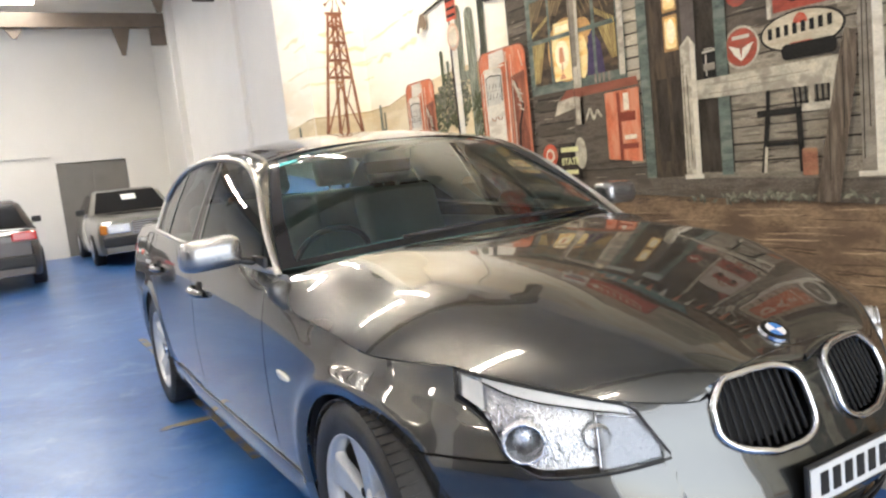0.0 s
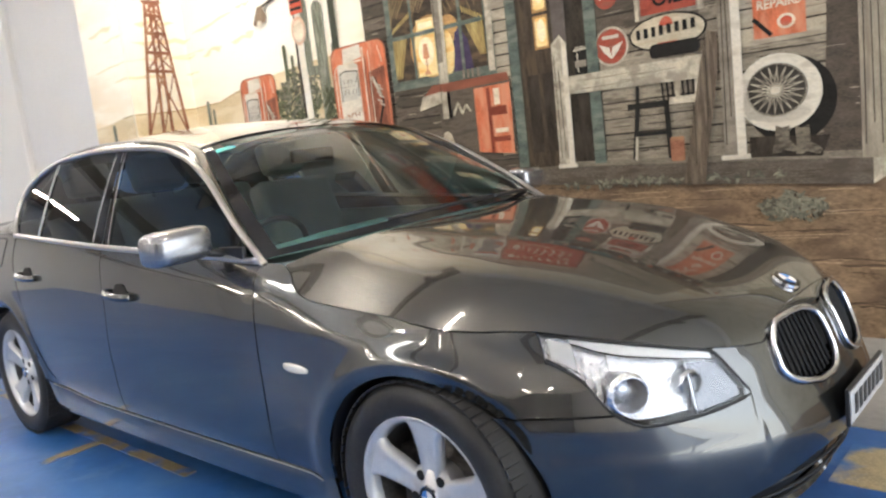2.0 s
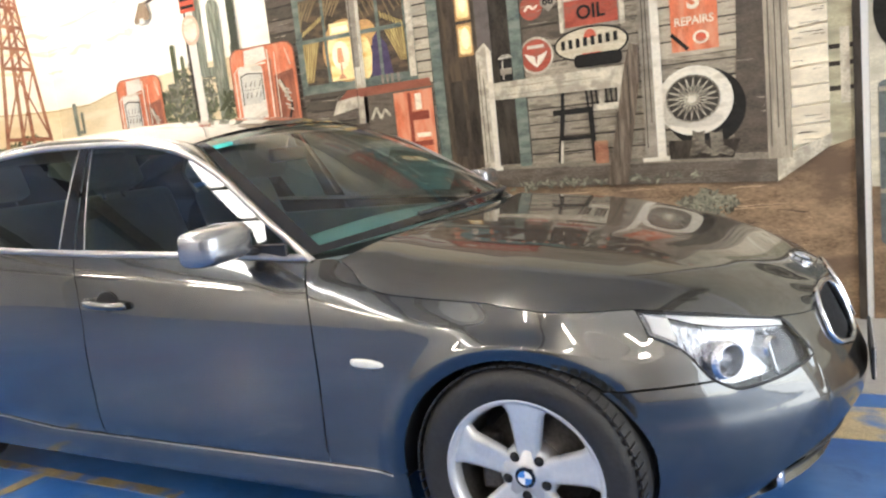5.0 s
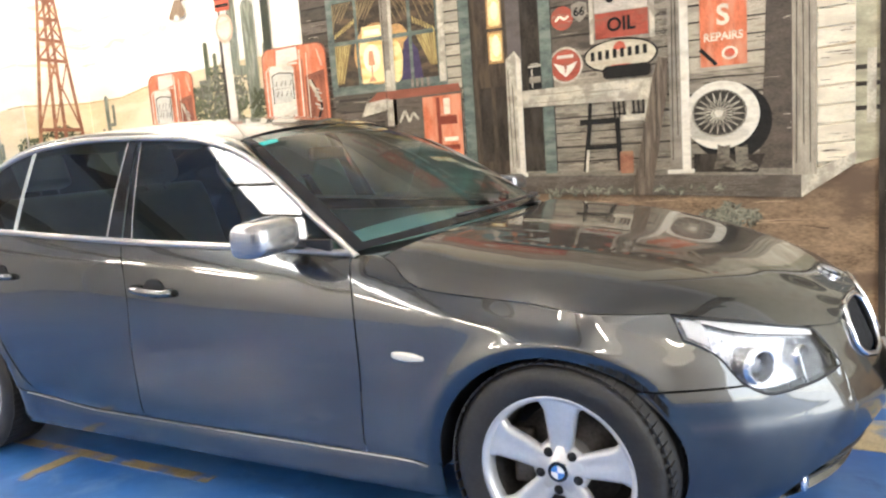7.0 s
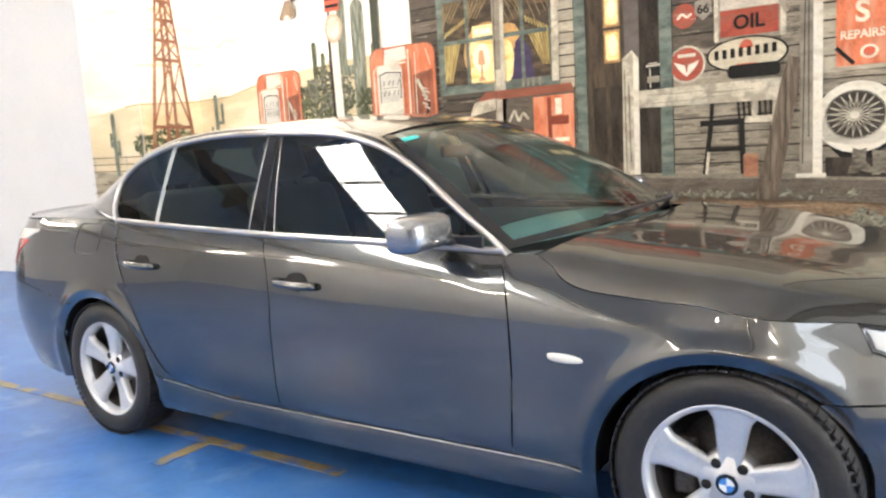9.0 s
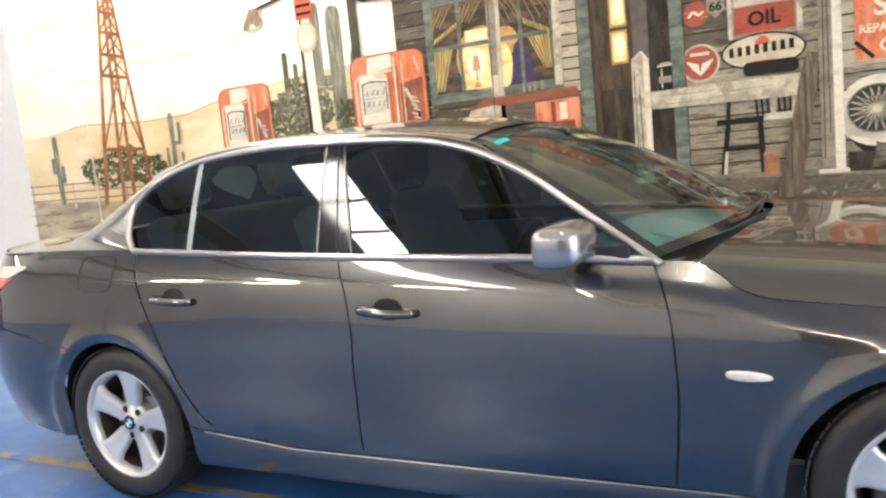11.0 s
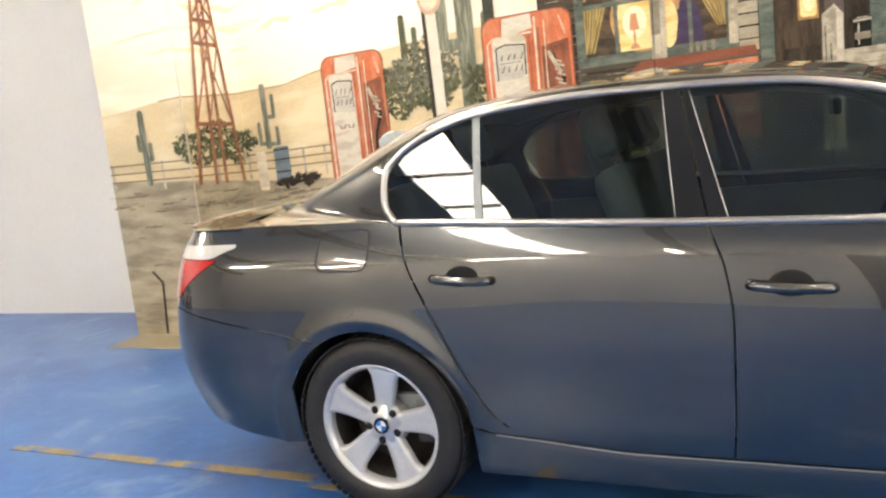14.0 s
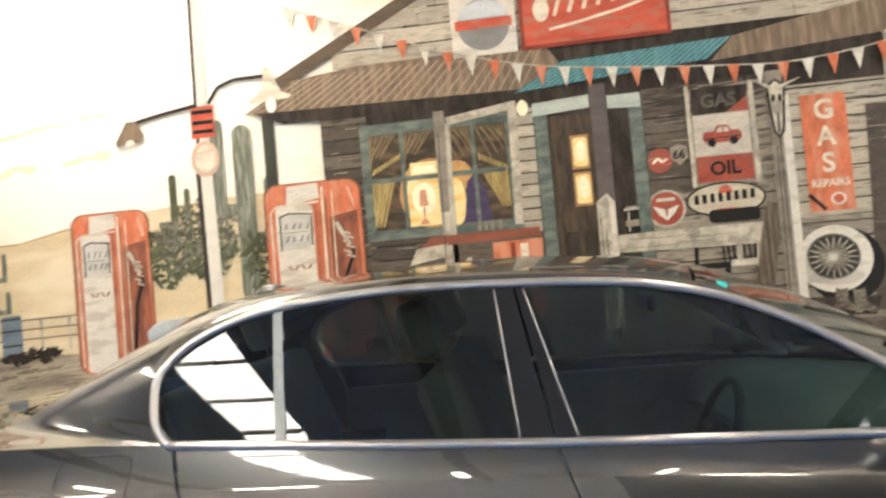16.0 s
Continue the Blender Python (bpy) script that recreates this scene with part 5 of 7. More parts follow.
painted("painted_earth", [[(-2.3, 0.80), (-1.0, 0.95), (0.3, 1.0), (1.4, 1.0), (3.4, 0.92), (MR, 1.02), (MR, 0), (-3.2, 0), (-3.0, 0.5)]], EARTH, 3)
ruts = []
for k in range(170):
    x, z = R.uniform(-2.3, 3.45), R.uniform(0.03, 0.80)
    w = R.uniform(0.1, 0.55)
    h, q = R.uniform(0.003, 0.012), R.uniform(-0.02, 0.02)
    up = [(x + w * (k / 8 - 0.5), z + q * k / 8 + h * math.sin(math.pi * k / 8) * R.uniform(0.4, 1.2)) for k in range(9)]
    ruts.append(up + [(a, b - h * R.uniform(0.5, 1.4)) for a, b in up[-2:0:-1]])
painted("painted_rut", ruts, EARTHDARK, 4)
smudges = []
for k in range(110):
    x, low = R.uniform(-4.3, -1.4), R.random() < 0.3
    z = R.uniform(0.15, 0.95) if low else 1.20 - 0.07 * (x + 4.3) - R.uniform(0.0, 0.16)
    w, h = R.uniform(0.04, 0.22), R.uniform(0.003, 0.010)
    up = [(x + w * (q / 9 - 0.5), z + h * R.uniform(0.2, 1.3)) for q in range(10)]
    smudges.append(up + [(px, z - h * R.uniform(0.2, 1.2)) for px, pz in up[-2:0:-1]])
painted("painted_smudge", smudges, ink("smudge", (0.20, 0.175, 0.14), 0.4), 4)

# ranch fence
posts = [rect(x, 1.20 - 0.03 * (x + 4.4), x + 0.022, 1.42 - 0.025 * (x + 4.4)) for x in (-4.25, -3.72, -3.15, -2.75, -2.2, -2.0)]
painted("painted_fence_post", posts, BONE, 4)
painted("painted_fence_rail", [stroke((ML, z), (-1.9, z - 0.04), 0.010) for z in (1.395, 1.33, 1.265)], ink("rail", (0.20, 0.15, 0.10)), 5)

# windmill tower
painted("painted_bush", scrub(-3.10, 1.48, 0.47, 0.20, 760, 0.024, R), LEAF, 4)
tower = []
legs = [((-3.366, 1.18), (-3.145, 2.93)), ((-3.184, 1.17), (-3.10, 2.93)), ((-3.068, 1.17), (-3.06, 2.93)), ((-2.85, 1.17), (-3.015, 2.93))]
tower += [stroke(a, b, 0.040, 0.026) for a, b in legs]
at = lambda leg, z: lerp(leg[0][0], leg[1][0], (z - leg[0][1]) / (leg[1][1] - leg[0][1]))
levels = [1.18, 1.645, 2.267, 2.444, 2.63, 2.80, 2.92]
for z0, z1 in zip(levels, levels[1:]):
    tower.append(stroke((at(legs[0], z1) - 0.01, z1), (at(legs[3], z1) + 0.01, z1 - 0.008), 0.032))
    if z0 > 1.5:
        tower += [stroke((at(legs[0], z0), z0), (at(legs[2], z1), z1), 0.019), stroke((at(legs[3], z0), z0), (at(legs[1], z1), z1), 0.019),
                  stroke((at(legs[1], z0), z0), (at(legs[3], z1), z1), 0.014)]
mill = painted("painted_windmill", tower, RUST, 6, label="rust-red lattice windmill tower")
vanes, rods = [], []
for k in range(10):
    a = 2 * math.pi * k / 10 + 0.1
    c, q = 0.75 * math.cos(a), math.sin(a)
    rods.append(stroke((-3.06, 3.13), (-3.06 + 0.20 * c, 3.13 + 0.20 * q), 0.008))
    vanes.append([(-3.06 + r * 0.75 * math.cos(a + e), 3.13 + r * math.sin(a + e)) for r, e in ((0.14, -0.05), (0.20, -0.16), (0.205, 0.06), (0.15, 0.05))])
painted("windmill_platform", [rect(-3.18, 2.915, -2.985, 2.94)], RUST, 6.5, mill)
painted("windmill_rod", rods, ink("rod_brown", (0.15, 0.085, 0.06)), 7, mill)
painted("windmill_vane", vanes, ink("vane_brown", (0.30, 0.20, 0.15), 0.3), 7.9, mill)
painted("windmill_tail", [[(-3.06, 3.14), (-2.92, 3.16), (-2.86, 3.19), (-2.86, 3.25), (-2.95, 3.24), (-3.06, 3.20)]], ORANGE, 8.8, mill)


def cactus(x, z0, z1, w, arms, layer):
    s = [round_rect(x - w / 2, z0, x + w / 2, z1, w * 0.48)]
    for dx, za, zb in arms:
        k = 1 if dx > 0 else -1
        s += [round_rect(min(x, x + dx) - w * 0.2, za - w * 0.3, max(x, x + dx) + w * 0.2, za + w * 0.3, w * 0.28), round_rect(x + dx - w * 0.33, za - w * 0.3, x + dx + w * 0.33, zb, w * 0.3)]
    painted("painted_cactus", s, CACTUS, layer, label="painted saguaro cactus")


cactus(-3.855, 1.21, 1.80, 0.062, [(-0.055, 1.50, 1.62), (0.06, 1.42, 1.55)], 6)
cactus(-2.51, 1.40, 1.93, 0.055, [(0.085, 1.66, 1.84), (-0.075, 1.45, 1.63), (0.10, 1.44, 1.58)], 6)
painted("painted_barrel", [round_rect(-2.655, 1.07, -2.56, 1.39, 0.02)], CREAM, 7)
painted("painted_barrel", [round_rect(-2.475, 1.12, -2.325, 1.41, 0.02)], BLUEGREY, 8)
painted("painted_barrel_band", [rect(-2.475, z, -2.325, z + 0.012) for z in (1.20, 1.30, 1.38)], SHADE, 9)
painted("painted_crack", line([(-3.99, 0.53), (-3.90, 0.44), (-3.92, 0.2), (-3.935, 0.02)], 0.022), SHADE, 5)
painted("painted_bush", scrub(-2.28, 1.12, 0.22, 0.05, 90, 0.03, R), SHADE, 8)


def fuel_pump(x0, x1, z0, z1, layer):
    """A rounded red and white petrol pump with a side panel and its hose."""
    w, h = x1 - x0, z1 - z0
    f = x0 + 0.60 * w
    painted("pump_outline", [round_rect(x0 - 0.012, z0, x1 + 0.012, z1 + 0.008, 0.09 * min(1, w / 0.5))], ink("pump_line", (0.24, 0.10, 0.065), 0.4), layer - 0.6)
    p = painted("painted_fuel_pump", [round_rect(x0, z0, x1, z1, 0.085 * min(1, w / 0.5))], ORANGE, layer, label="orange-red and white painted petrol pump")
    painted("pump_flank", [[(f + 0.05 * w, z0), (x1 - 0.02 * w, z0 + 0.06), (x1 - 0.03 * w, z1 - 0.20), (f + 0.07 * w, z1 - 0.23)]], ink("pump_shade", (0.23, 0.085, 0.055), 0.45, (0.34, 0.12, 0.07), stretch=(4, 1, 1), patch=5.0), layer + 1, p)
    painted("pump_crown", [[(x0 + 0.22 * w, z1 - 0.145), (f - 0.02 * w, z1 - 0.10), (f - 0.03 * w, z1 - 0.004), (x0 + 0.24 * w, z1 - 0.012)]], WHITE, layer + 2, p)
    painted("pump_face", [round_rect(x0 + 0.10 * w, z0 + 0.01, f - 0.10 * w, z1 - 0.135, 0.06 * w)], WHITE, layer + 3, p)
    painted("pump_edge", [stroke((f, z0), (f + 0.01 * w, z1 - 0.03), 0.014), stroke((f + 0.10 * w, z0), (f + 0.115 * w, z1 - 0.06), 0.008)], CREAM, layer + 4, p)
    painted("pump_dial", [round_rect(x0 + 0.15 * w, z1 - 0.42, f - 0.14 * w, z1 - 0.19, 0.03)], ink("dial", (0.52, 0.51, 0.47)), layer + 4, p)
    digits = [stroke((x0 + (0.20 + 0.075 * k) * w, z1 - a), (x0 + (0.215 + 0.075 * k + 0.02 * ((k + i) % 2)) * w, z1 - a + 0.042), 0.013, 0.008) for k in range(4) for i, a in enumerate((0.29, 0.37))]
    painted("dial_mark", digits + [rect(x0 + 0.17 * w, z1 - 0.312, f - 0.17 * w, z1 - 0.307)], ink("dial_grey", (0.20, 0.19, 0.17), 0.4), layer + 5, p)
    painted("pump_lettering", [stroke((x0 + (0.2 + 0.07 * k) * w, z1 - 0.52 - 0.03 * (k % 2)), (x0 + (0.24 + 0.07 * k) * w, z1 - 0.55 + 0.03 * (k % 2)), 0.012) for k in range(4)], RUST, layer + 5, p)
    painted("pump_highlight", [stroke((x0 + 0.045 * w, z0 + 0.1), (x0 + 0.05 * w, z1 - 0.16), 0.016, 0.008), stroke((x1 - 0.06 * w, z1 - 0.17), (x1 - 0.12 * w, z1 - 0.045), 0.02, 0.01)], ink("pump_pale", (0.66, 0.42, 0.33), 0.3), layer + 2, p)
    painted("pump_rim", line([(x0 + 0.145 * w, z1 - 0.42), (x0 + 0.145 * w, z1 - 0.205), (x0 + 0.25 * w, z1 - 0.185), (f - 0.12 * w, z1 - 0.20), (f - 0.125 * w, z1 - 0.40)], 0.009), BLACKINK, layer + 5, p)
    painted("pump_arch", line([(x0 + 0.05 * w, z0 + 0.05), (x0 + 0.05 * w, z1 - 0.17), (x0 + 0.12 * w, z1 - 0.135), (f - 0.03 * w, z1 - 0.125)], 0.011), CREAM, layer + 4.5, p)
    painted("pump_seam", [stroke((f + 0.03 * w, z0), (f + 0.045 * w, z1 - 0.10), 0.010), stroke((f - 0.07 * w, z0), (f - 0.065 * w, z1 - 0.14), 0.006), stroke((f + 0.11 * w, z1 - 0.245), (x1 - 0.04 * w, z1 - 0.215), 0.012)], ink("pump_line", (0.24, 0.10, 0.065), 0.4), layer + 4.7, p)
    painted("hose_coil", [stroke((x1 - (0.20 - 0.03 * (k % 2)) * w, z1 - 0.33 - 0.03 * k), (x1 - (0.12 - 0.03 * (k % 2)) * w, z1 - 0.35 - 0.03 * k), 0.012) for k in range(6)], DIMWHITE, layer + 5.6, p)
    hose = [(x1 - 0.24 * w, z1 - 0.27), (x1 - 0.16 * w, z1 - 0.36), (x1 - 0.10 * w, z1 - 0.47), (x1 - 0.20 * w, z1 - 0.62), (x1 - 0.26 * w, z0 + 0.12)]
    painted("pump_hose", line(hose, 0.022), BLACKINK, layer + 5, p)
    painted("pump_nozzle", [stroke((x1 - 0.26 * w, z1 - 0.27), (x1 - 0.13 * w, z1 - 0.42), 0.028)], BONE, layer + 6, p)


fuel_pump(-1.92, -1.39, 0.95, 2.01, 6)
fuel_pump(-0.56, 0.06, 0.95, 2.07, 26)
painted("painted_bush", scrub(-1.12, 1.72, 0.34, 0.30, 800, 0.027, R), LEAF, 5)
painted("painted_bush", scrub(-1.05, 1.80, 0.30, 0.26, 330, 0.022, R), LEAFPALE, 6)
painted("painted_cactus_stem", [round_rect(-1.22, 1.75, -1.17, 2.22, 0.022), round_rect(-1.12, 1.9, -1.08, 2.12, 0.018)], LEAF, 6)

# pole with the two lamps
pole = painted("painted_pole", [stroke((-0.93, 0.9), (-0.955, 2.30), 0.085), stroke((-0.955, 2.30), (-0.93, 4.6), 0.075)], PLAINWHITE, 9, label="white painted lamp pole")
painted("pole_shade", [stroke((-0.99, 0.9), (-1.008, 2.30), 0.03), stroke((-0.995, 2.30), (-0.968, 4.6), 0.02)], SHADE, 10, pole)
painted("pole_sign", [rect(-1.03, 2.44, -0.87, 2.65)], REDINK, 11, pole)
painted("pole_sign_band", [rect(-1.02, z, -0.88, z + 0.025) for z in (2.47, 2.53, 2.60)], BLACKINK, 12, pole)
painted("pole_shield", [oval(-0.95, 2.30, 0.095, 0.12)], ink("rosy", (0.60, 0.42, 0.32)), 11, pole)
painted("pole_shield_face", [oval(-0.95, 2.30, 0.07, 0.09)], CREAM, 12, pole)
painted("lamp_arm", line([(-0.98, 2.66), (-1.25, 2.62), (-1.46, 2.58)], 0.026) + line([(-0.90, 2.66), (-0.83, 2.76), (-0.72, 2.80), (-0.50, 2.80)], 0.024), SHADE, 12, pole)
painted("lamp_shade", [[(-1.48, 2.60), (-1.41, 2.60), (-1.36, 2.50), (-1.38, 2.455), (-1.55, 2.44), (-1.56, 2.47)]], BROWNTIN, 13, pole)
painted("lamp_shade", [[(-0.505, 2.85), (-0.465, 2.85), (-0.445, 2.73), (-0.40, 2.685), (-0.33, 2.655), (-0.35, 2.635), (-0.61, 2.62), (-0.62, 2.64), (-0.55, 2.68), (-0.52, 2.73)]], CREAM, 24, pole)
painted("lamp_bulb", [oval(-0.47, 2.60, 0.035, 0.05), oval(-1.45, 2.45, 0.03, 0.025)], ink("bulb", (0.93, 0.90, 0.8)), 25, pole)

# shack: boards, gable, roofs
cactus(-0.70, 1.35, 2.50, 0.13, [(-0.17, 1.95, 2.55), (0.17, 1.75, 2.15)], 6)
cactus(-0.42, 1.35, 2.05, 0.12, [(0.10, 1.7, 1.95)], 7)
painted("painted_bush", scrub(-0.45, 1.62, 0.30, 0.35, 260, 0.035, R), LEAF, 8)
painted("painted_porch_post", [rect(-0.55, 1.1, -0.47, 2.55)], ink("deep_green", (0.055, 0.06, 0.045)), 9)
shack = painted("painted_shack", [[(-0.16, 0.99), (3.29, 0.92), (3.29, 3.2), (1.5, 3.75), (-0.16, 2.6)]], SHADE, 10, label="weathered timber filling station shack")
painted("shack_board", boards(-0.16, 0.14, 1.0, 2.52, 0.095, R), BOARDDARK, 11, shack)
painted("shack_board", boards(0.10, 1.25, 0.99, 1.66, 0.09, R), BOARDDARK, 11, shack)
painted("shack_board", boards(1.07, 1.20, 1.10, 2.40, 0.075, R), BOARDLIGHT, 12, shack)
painted("shack_board", boards(1.85, 2.62, 0.98, 1.78, 0.095, R), BOARD, 11, shack)
painted("shack_board", boards(1.85, 2.62, 1.78, 2.45, 0.095, R), BOARDDARK, 11, shack)
painted("shack_board", boards(2.50, 2.62, 1.55, 2.45, 0.095, R), BOARD, 12, shack)
painted("shack_board", boards(2.70, 3.29, 0.96, 1.56, 0.095, R, -0.01), BOARD, 11, shack)
painted("shack_board", boards(2.70, 3.29, 1.56, 2.36, 0.098, R), BOARDLIGHT, 11, shack)
painted("shack_shadow", [[(3.10, 0.95), (3.29, 0.95), (3.29, 2.2), (3.16, 2.2), (3.14, 1.55)]], ink("soft_shade", (0.085, 0.07, 0.058), 0.4), 13.9, shack)
painted("gable_board", boards(-0.05, 3.3, 2.78, 3.7, 0.115, R, 0.0), BOARDLIGHT, 12, shack)
painted("gable_sky", [[(-0.34, 2.775), (1.35, 3.62), (1.35, 4.7), (-0.34, 4.7)]], sky_ink(), 13)
painted("roof_edge", [stroke((-0.42, 2.73), (1.5, 3.70), 0.085)], ink("fascia", (0.12, 0.09, 0.065)), 14, shack)
painted("porch_roof", [[(-0.66, 2.555), (1.16, 2.52), (1.42, 2.62), (1.30, 2.80), (0.10, 2.79), (-0.32, 2.745)]], BROWNTIN, 15, shack)
painted("porch_rib", [stroke((lerp(-0.62, 1.14, k / 26), 2.56 - 0.035 * k / 26), (lerp(-0.26, 1.30, k / 26), 2.745 + 0.04 * k / 26), 0.012) for k in range(27)], ink("rib", (0.33, 0.26, 0.19)), 16, shack)
painted("porch_eave", [[(-0.60, 2.555), (1.16, 2.52), (1.16, 2.43), (-0.40, 2.47)]], SHADE, 17, shack)
painted("awning", [[(1.10, 2.50), (1.40, 2.665), (2.44, 2.70), (2.28, 2.575)]], TEALTIN, 18, shack)
painted("awning_rib", [stroke((lerp(1.14, 2.26, k / 24), 2.505 + 0.07 * k / 24), (lerp(1.43, 2.42, k / 24), 2.662 + 0.035 * k / 24), 0.010) for k in range(25)], ink("teal_light", (0.13, 0.30, 0.32)), 19, shack)
painted("side_roof", [[(2.30, 2.56), (2.44, 2.70), (3.45, 2.86), (3.62, 2.74), (3.30, 2.62)]], BROWNTIN, 18, shack)
painted("side_eave", [[(2.28, 2.575), (3.30, 2.62), (3.30, 2.52), (2.2, 2.45)]], SHADE, 17, shack)

# big sign and roundel on the gable
sign = painted("painted_sign", [rect(1.17, 2.76, 2.09, 3.20)], ink("sign_rim", (0.25, 0.05, 0.035)), 20, label="red painted sign with pale script strokes")
painted("sign_face", [rect(1.195, 2.785, 2.065, 3.175)], REDINK, 21, sign)
painted("sign_script", [stroke((1.30 + 0.09 * k, 2.94 + 0.012 * k), (1.345 + 0.09 * k, 3.07 + 0.010 * k), 0.024) for k in range(8)] + line([(1.35, 2.87), (1.55, 2.90), (1.8, 2.95), (1.95, 2.99)], 0.018)
        + [oval(1.31, 3.0, 0.05, 0.075)], CREAM, 22, sign)
disc = painted("painted_sign", [rect(0.74, 2.76, 1.15, 3.15)], WHITE, 20, label="white panel with a round grey and red emblem")
painted("emblem", [oval(0.945, 2.955, 0.165, 0.165)], ink("emblem_grey", (0.22, 0.22, 0.22)), 21, disc)
painted("emblem_band", [rect(0.765, 2.93, 1.125, 2.99)], REDINK, 22, disc)
painted("emblem_top", [oval(0.945, 2.995, 0.155, 0.115, 18, 0, math.pi)], ink("emblem_sky", (0.55, 0.58, 0.60)), 22, disc)

# bunting
cord = curve([-0.36, 0.18, 0.79, 1.36, 1.94, 2.35, 2.71, 3.15, 3.7], [3.23, 3.01, 2.775, 2.635, 2.565, 2.525, 2.50, 2.535, 2.66])
painted("bunting_cord", line([(x, cord(x)) for x in spaced(-0.36, 3.7, 50)], 0.008), BONE, 26)
for k in range(28):
    x = -0.30 + 0.1435 * k
    z = cord(x)
    painted("bunting_flag", [[(x - 0.036, z + 0.002), (x + 0.036, z), (x + 0.004, z - 0.125)]], ORANGE if k % 2 else WHITE, 27, label="triangular bunting flag")

# window with curtains and a lit lamp
win = painted("painted_window", [rect(0.09, 1.655, 1.09, 2.40)], TEALWOOD, 14, label="painted shack window with yellow curtains and lamp glow")
panes_at = [rect(x0, z0, x1, z1) for x0, x1 in ((0.15, 0.345), (0.37, 0.575), (0.62, 0.80), (0.825, 1.02)) for z0, z1 in ((1.72, 2.02), (2.05, 2.33))]
painted("window_pane", panes_at, ink("pane_dark", (0.060, 0.046, 0.034), 0.5, (0.12, 0.085, 0.055), patch=6.0), 15, win)
painted("pane_amber", [oval(0.52, 1.93, 0.20, 0.22), oval(0.70, 2.02, 0.09, 0.10)], ink("amber_glow", (0.50, 0.29, 0.12), 0.3), 15.4, win)
painted("pane_glow", [oval(0.50, 1.93, 0.135, 0.19), rect(0.375, 1.725, 0.575, 1.96), oval(0.68, 1.86, 0.06, 0.15), rect(0.40, 2.06, 0.575, 2.13)], GLOW, 16, win)
painted("pane_dusk", [[(0.72, 1.72), (0.80, 1.72), (0.80, 2.02), (0.755, 1.98)], [(0.825, 1.72), (0.90, 1.72), (0.87, 1.92), (0.825, 1.98)]], PURPLE, 17, win)
drape = []
for cx0, cx1, ztop, cx2, cx3, zlow, lean in ((0.15, 0.30, 2.02, 0.15, 0.21, 1.74, 1), (0.86, 1.02, 2.02, 0.97, 1.02, 1.80, -1)):
    for k in range(7):
        a0, a1 = (k + 0.08) / 7, (k + 0.62) / 7
        drape.append([(lerp(cx2, cx3, a0), zlow + 0.02 * (k % 3)), (lerp(cx2, cx3, a1), zlow + 0.02 * (k % 3)), (lerp(cx0, cx1, a1), ztop), (lerp(cx0, cx1, a0), ztop)])
painted("curtain_shade", [[(0.15, 1.74), (0.21, 1.74), (0.30, 2.02), (0.15, 2.02)], [(0.97, 1.80), (1.02, 1.80), (1.02, 2.02), (0.86, 2.02)]], ink("curtain_umber", (0.20, 0.14, 0.06), 0.3), 17.6, win)
painted("curtain", drape, YELLOW, 18, win)
swags = []
for x0, x1, slope in ((0.15, 0.345, 0.9), (0.37, 0.575, 0.9), (0.62, 0.80, -0.9), (0.825, 1.02, -0.9)):
    for k in range(9):
        px = lerp(x0, x1, (k + 0.3) / 9.5)
        qx = min(x1, max(x0, px - slope * 0.10))
        swags.append(stroke((px, 2.325), (qx, 2.06 + 0.16 * (0.3 + 0.7 * abs(math.sin(k * 1.7)))), 0.009))
painted("curtain_swag", swags, ink("swag_umber", (0.20, 0.15, 0.085), 0.4), 18.2, win)
painted("curtain_fringe", [stroke((lerp(0.16, 0.33, k / 7), 2.075 + 0.012 * k), (lerp(0.18, 0.345, k / 7), 2.115 + 0.012 * k), 0.012) for k in range(8)] + [stroke((lerp(0.84, 1.0, k / 7), 2.15 - 0.012 * k), (lerp(0.85, 1.015, k / 7), 2.105 - 0.012 * k), 0.012) for k in range(8)], YELLOW, 18.6, win)
painted("glow_heart", [oval(0.475, 1.90, 0.075, 0.10), rect(0.42, 2.065, 0.56, 2.105)], ink("glow_white", (0.93, 0.86, 0.64)), 17, win)
painted("lamp_foot", [[(0.44, 1.85), (0.50, 1.85), (0.488, 1.955), (0.452, 1.955)], rect(0.464, 1.75, 0.476, 1.85), [(0.435, 1.735), (0.505, 1.735), (0.485, 1.765), (0.455, 1.765)]], ink("lamp_rose", (0.62, 0.30, 0.17), 0.3), 18, win)
painted("window_bar", [rect(0.09, 2.02, 1.09, 2.05), rect(0.345, 1.70, 0.37, 2.35), rect(0.80, 1.70, 0.825, 2.35)], TEALWOOD, 19, win)
painted("window_light", [stroke((1.06, 1.68), (1.075, 2.42), 0.055), stroke((0.66, 2.37), (1.10, 2.43), 0.05)], BONE, 20, win)
painted("painted_porch_post", [[(0.575, 1.45), (0.625, 1.45), (0.645, 2.44), (0.575, 2.44)]], GREYWOOD, 21)
painted("painted_porch_post_edge", [[(0.625, 1.40), (0.66, 1.40), (0.675, 2.36), (0.645, 2.36)], rect(0.575, 1.40, 0.63, 1.80)], BONE, 22)
painted("painted_lamp", [oval(1.14, 2.40, 0.035, 0.05)], ink("porch_bulb", (0.92, 0.84, 0.62)), 23)

# painted shade under the porch roof, over the upper boards
painted("eave_shade", strokes_band(46, 1.87, 2.60, 2.20, 2.45, 0.05), ink("eave_umber", (0.06, 0.05, 0.042), 0.4), 13.7, shack)

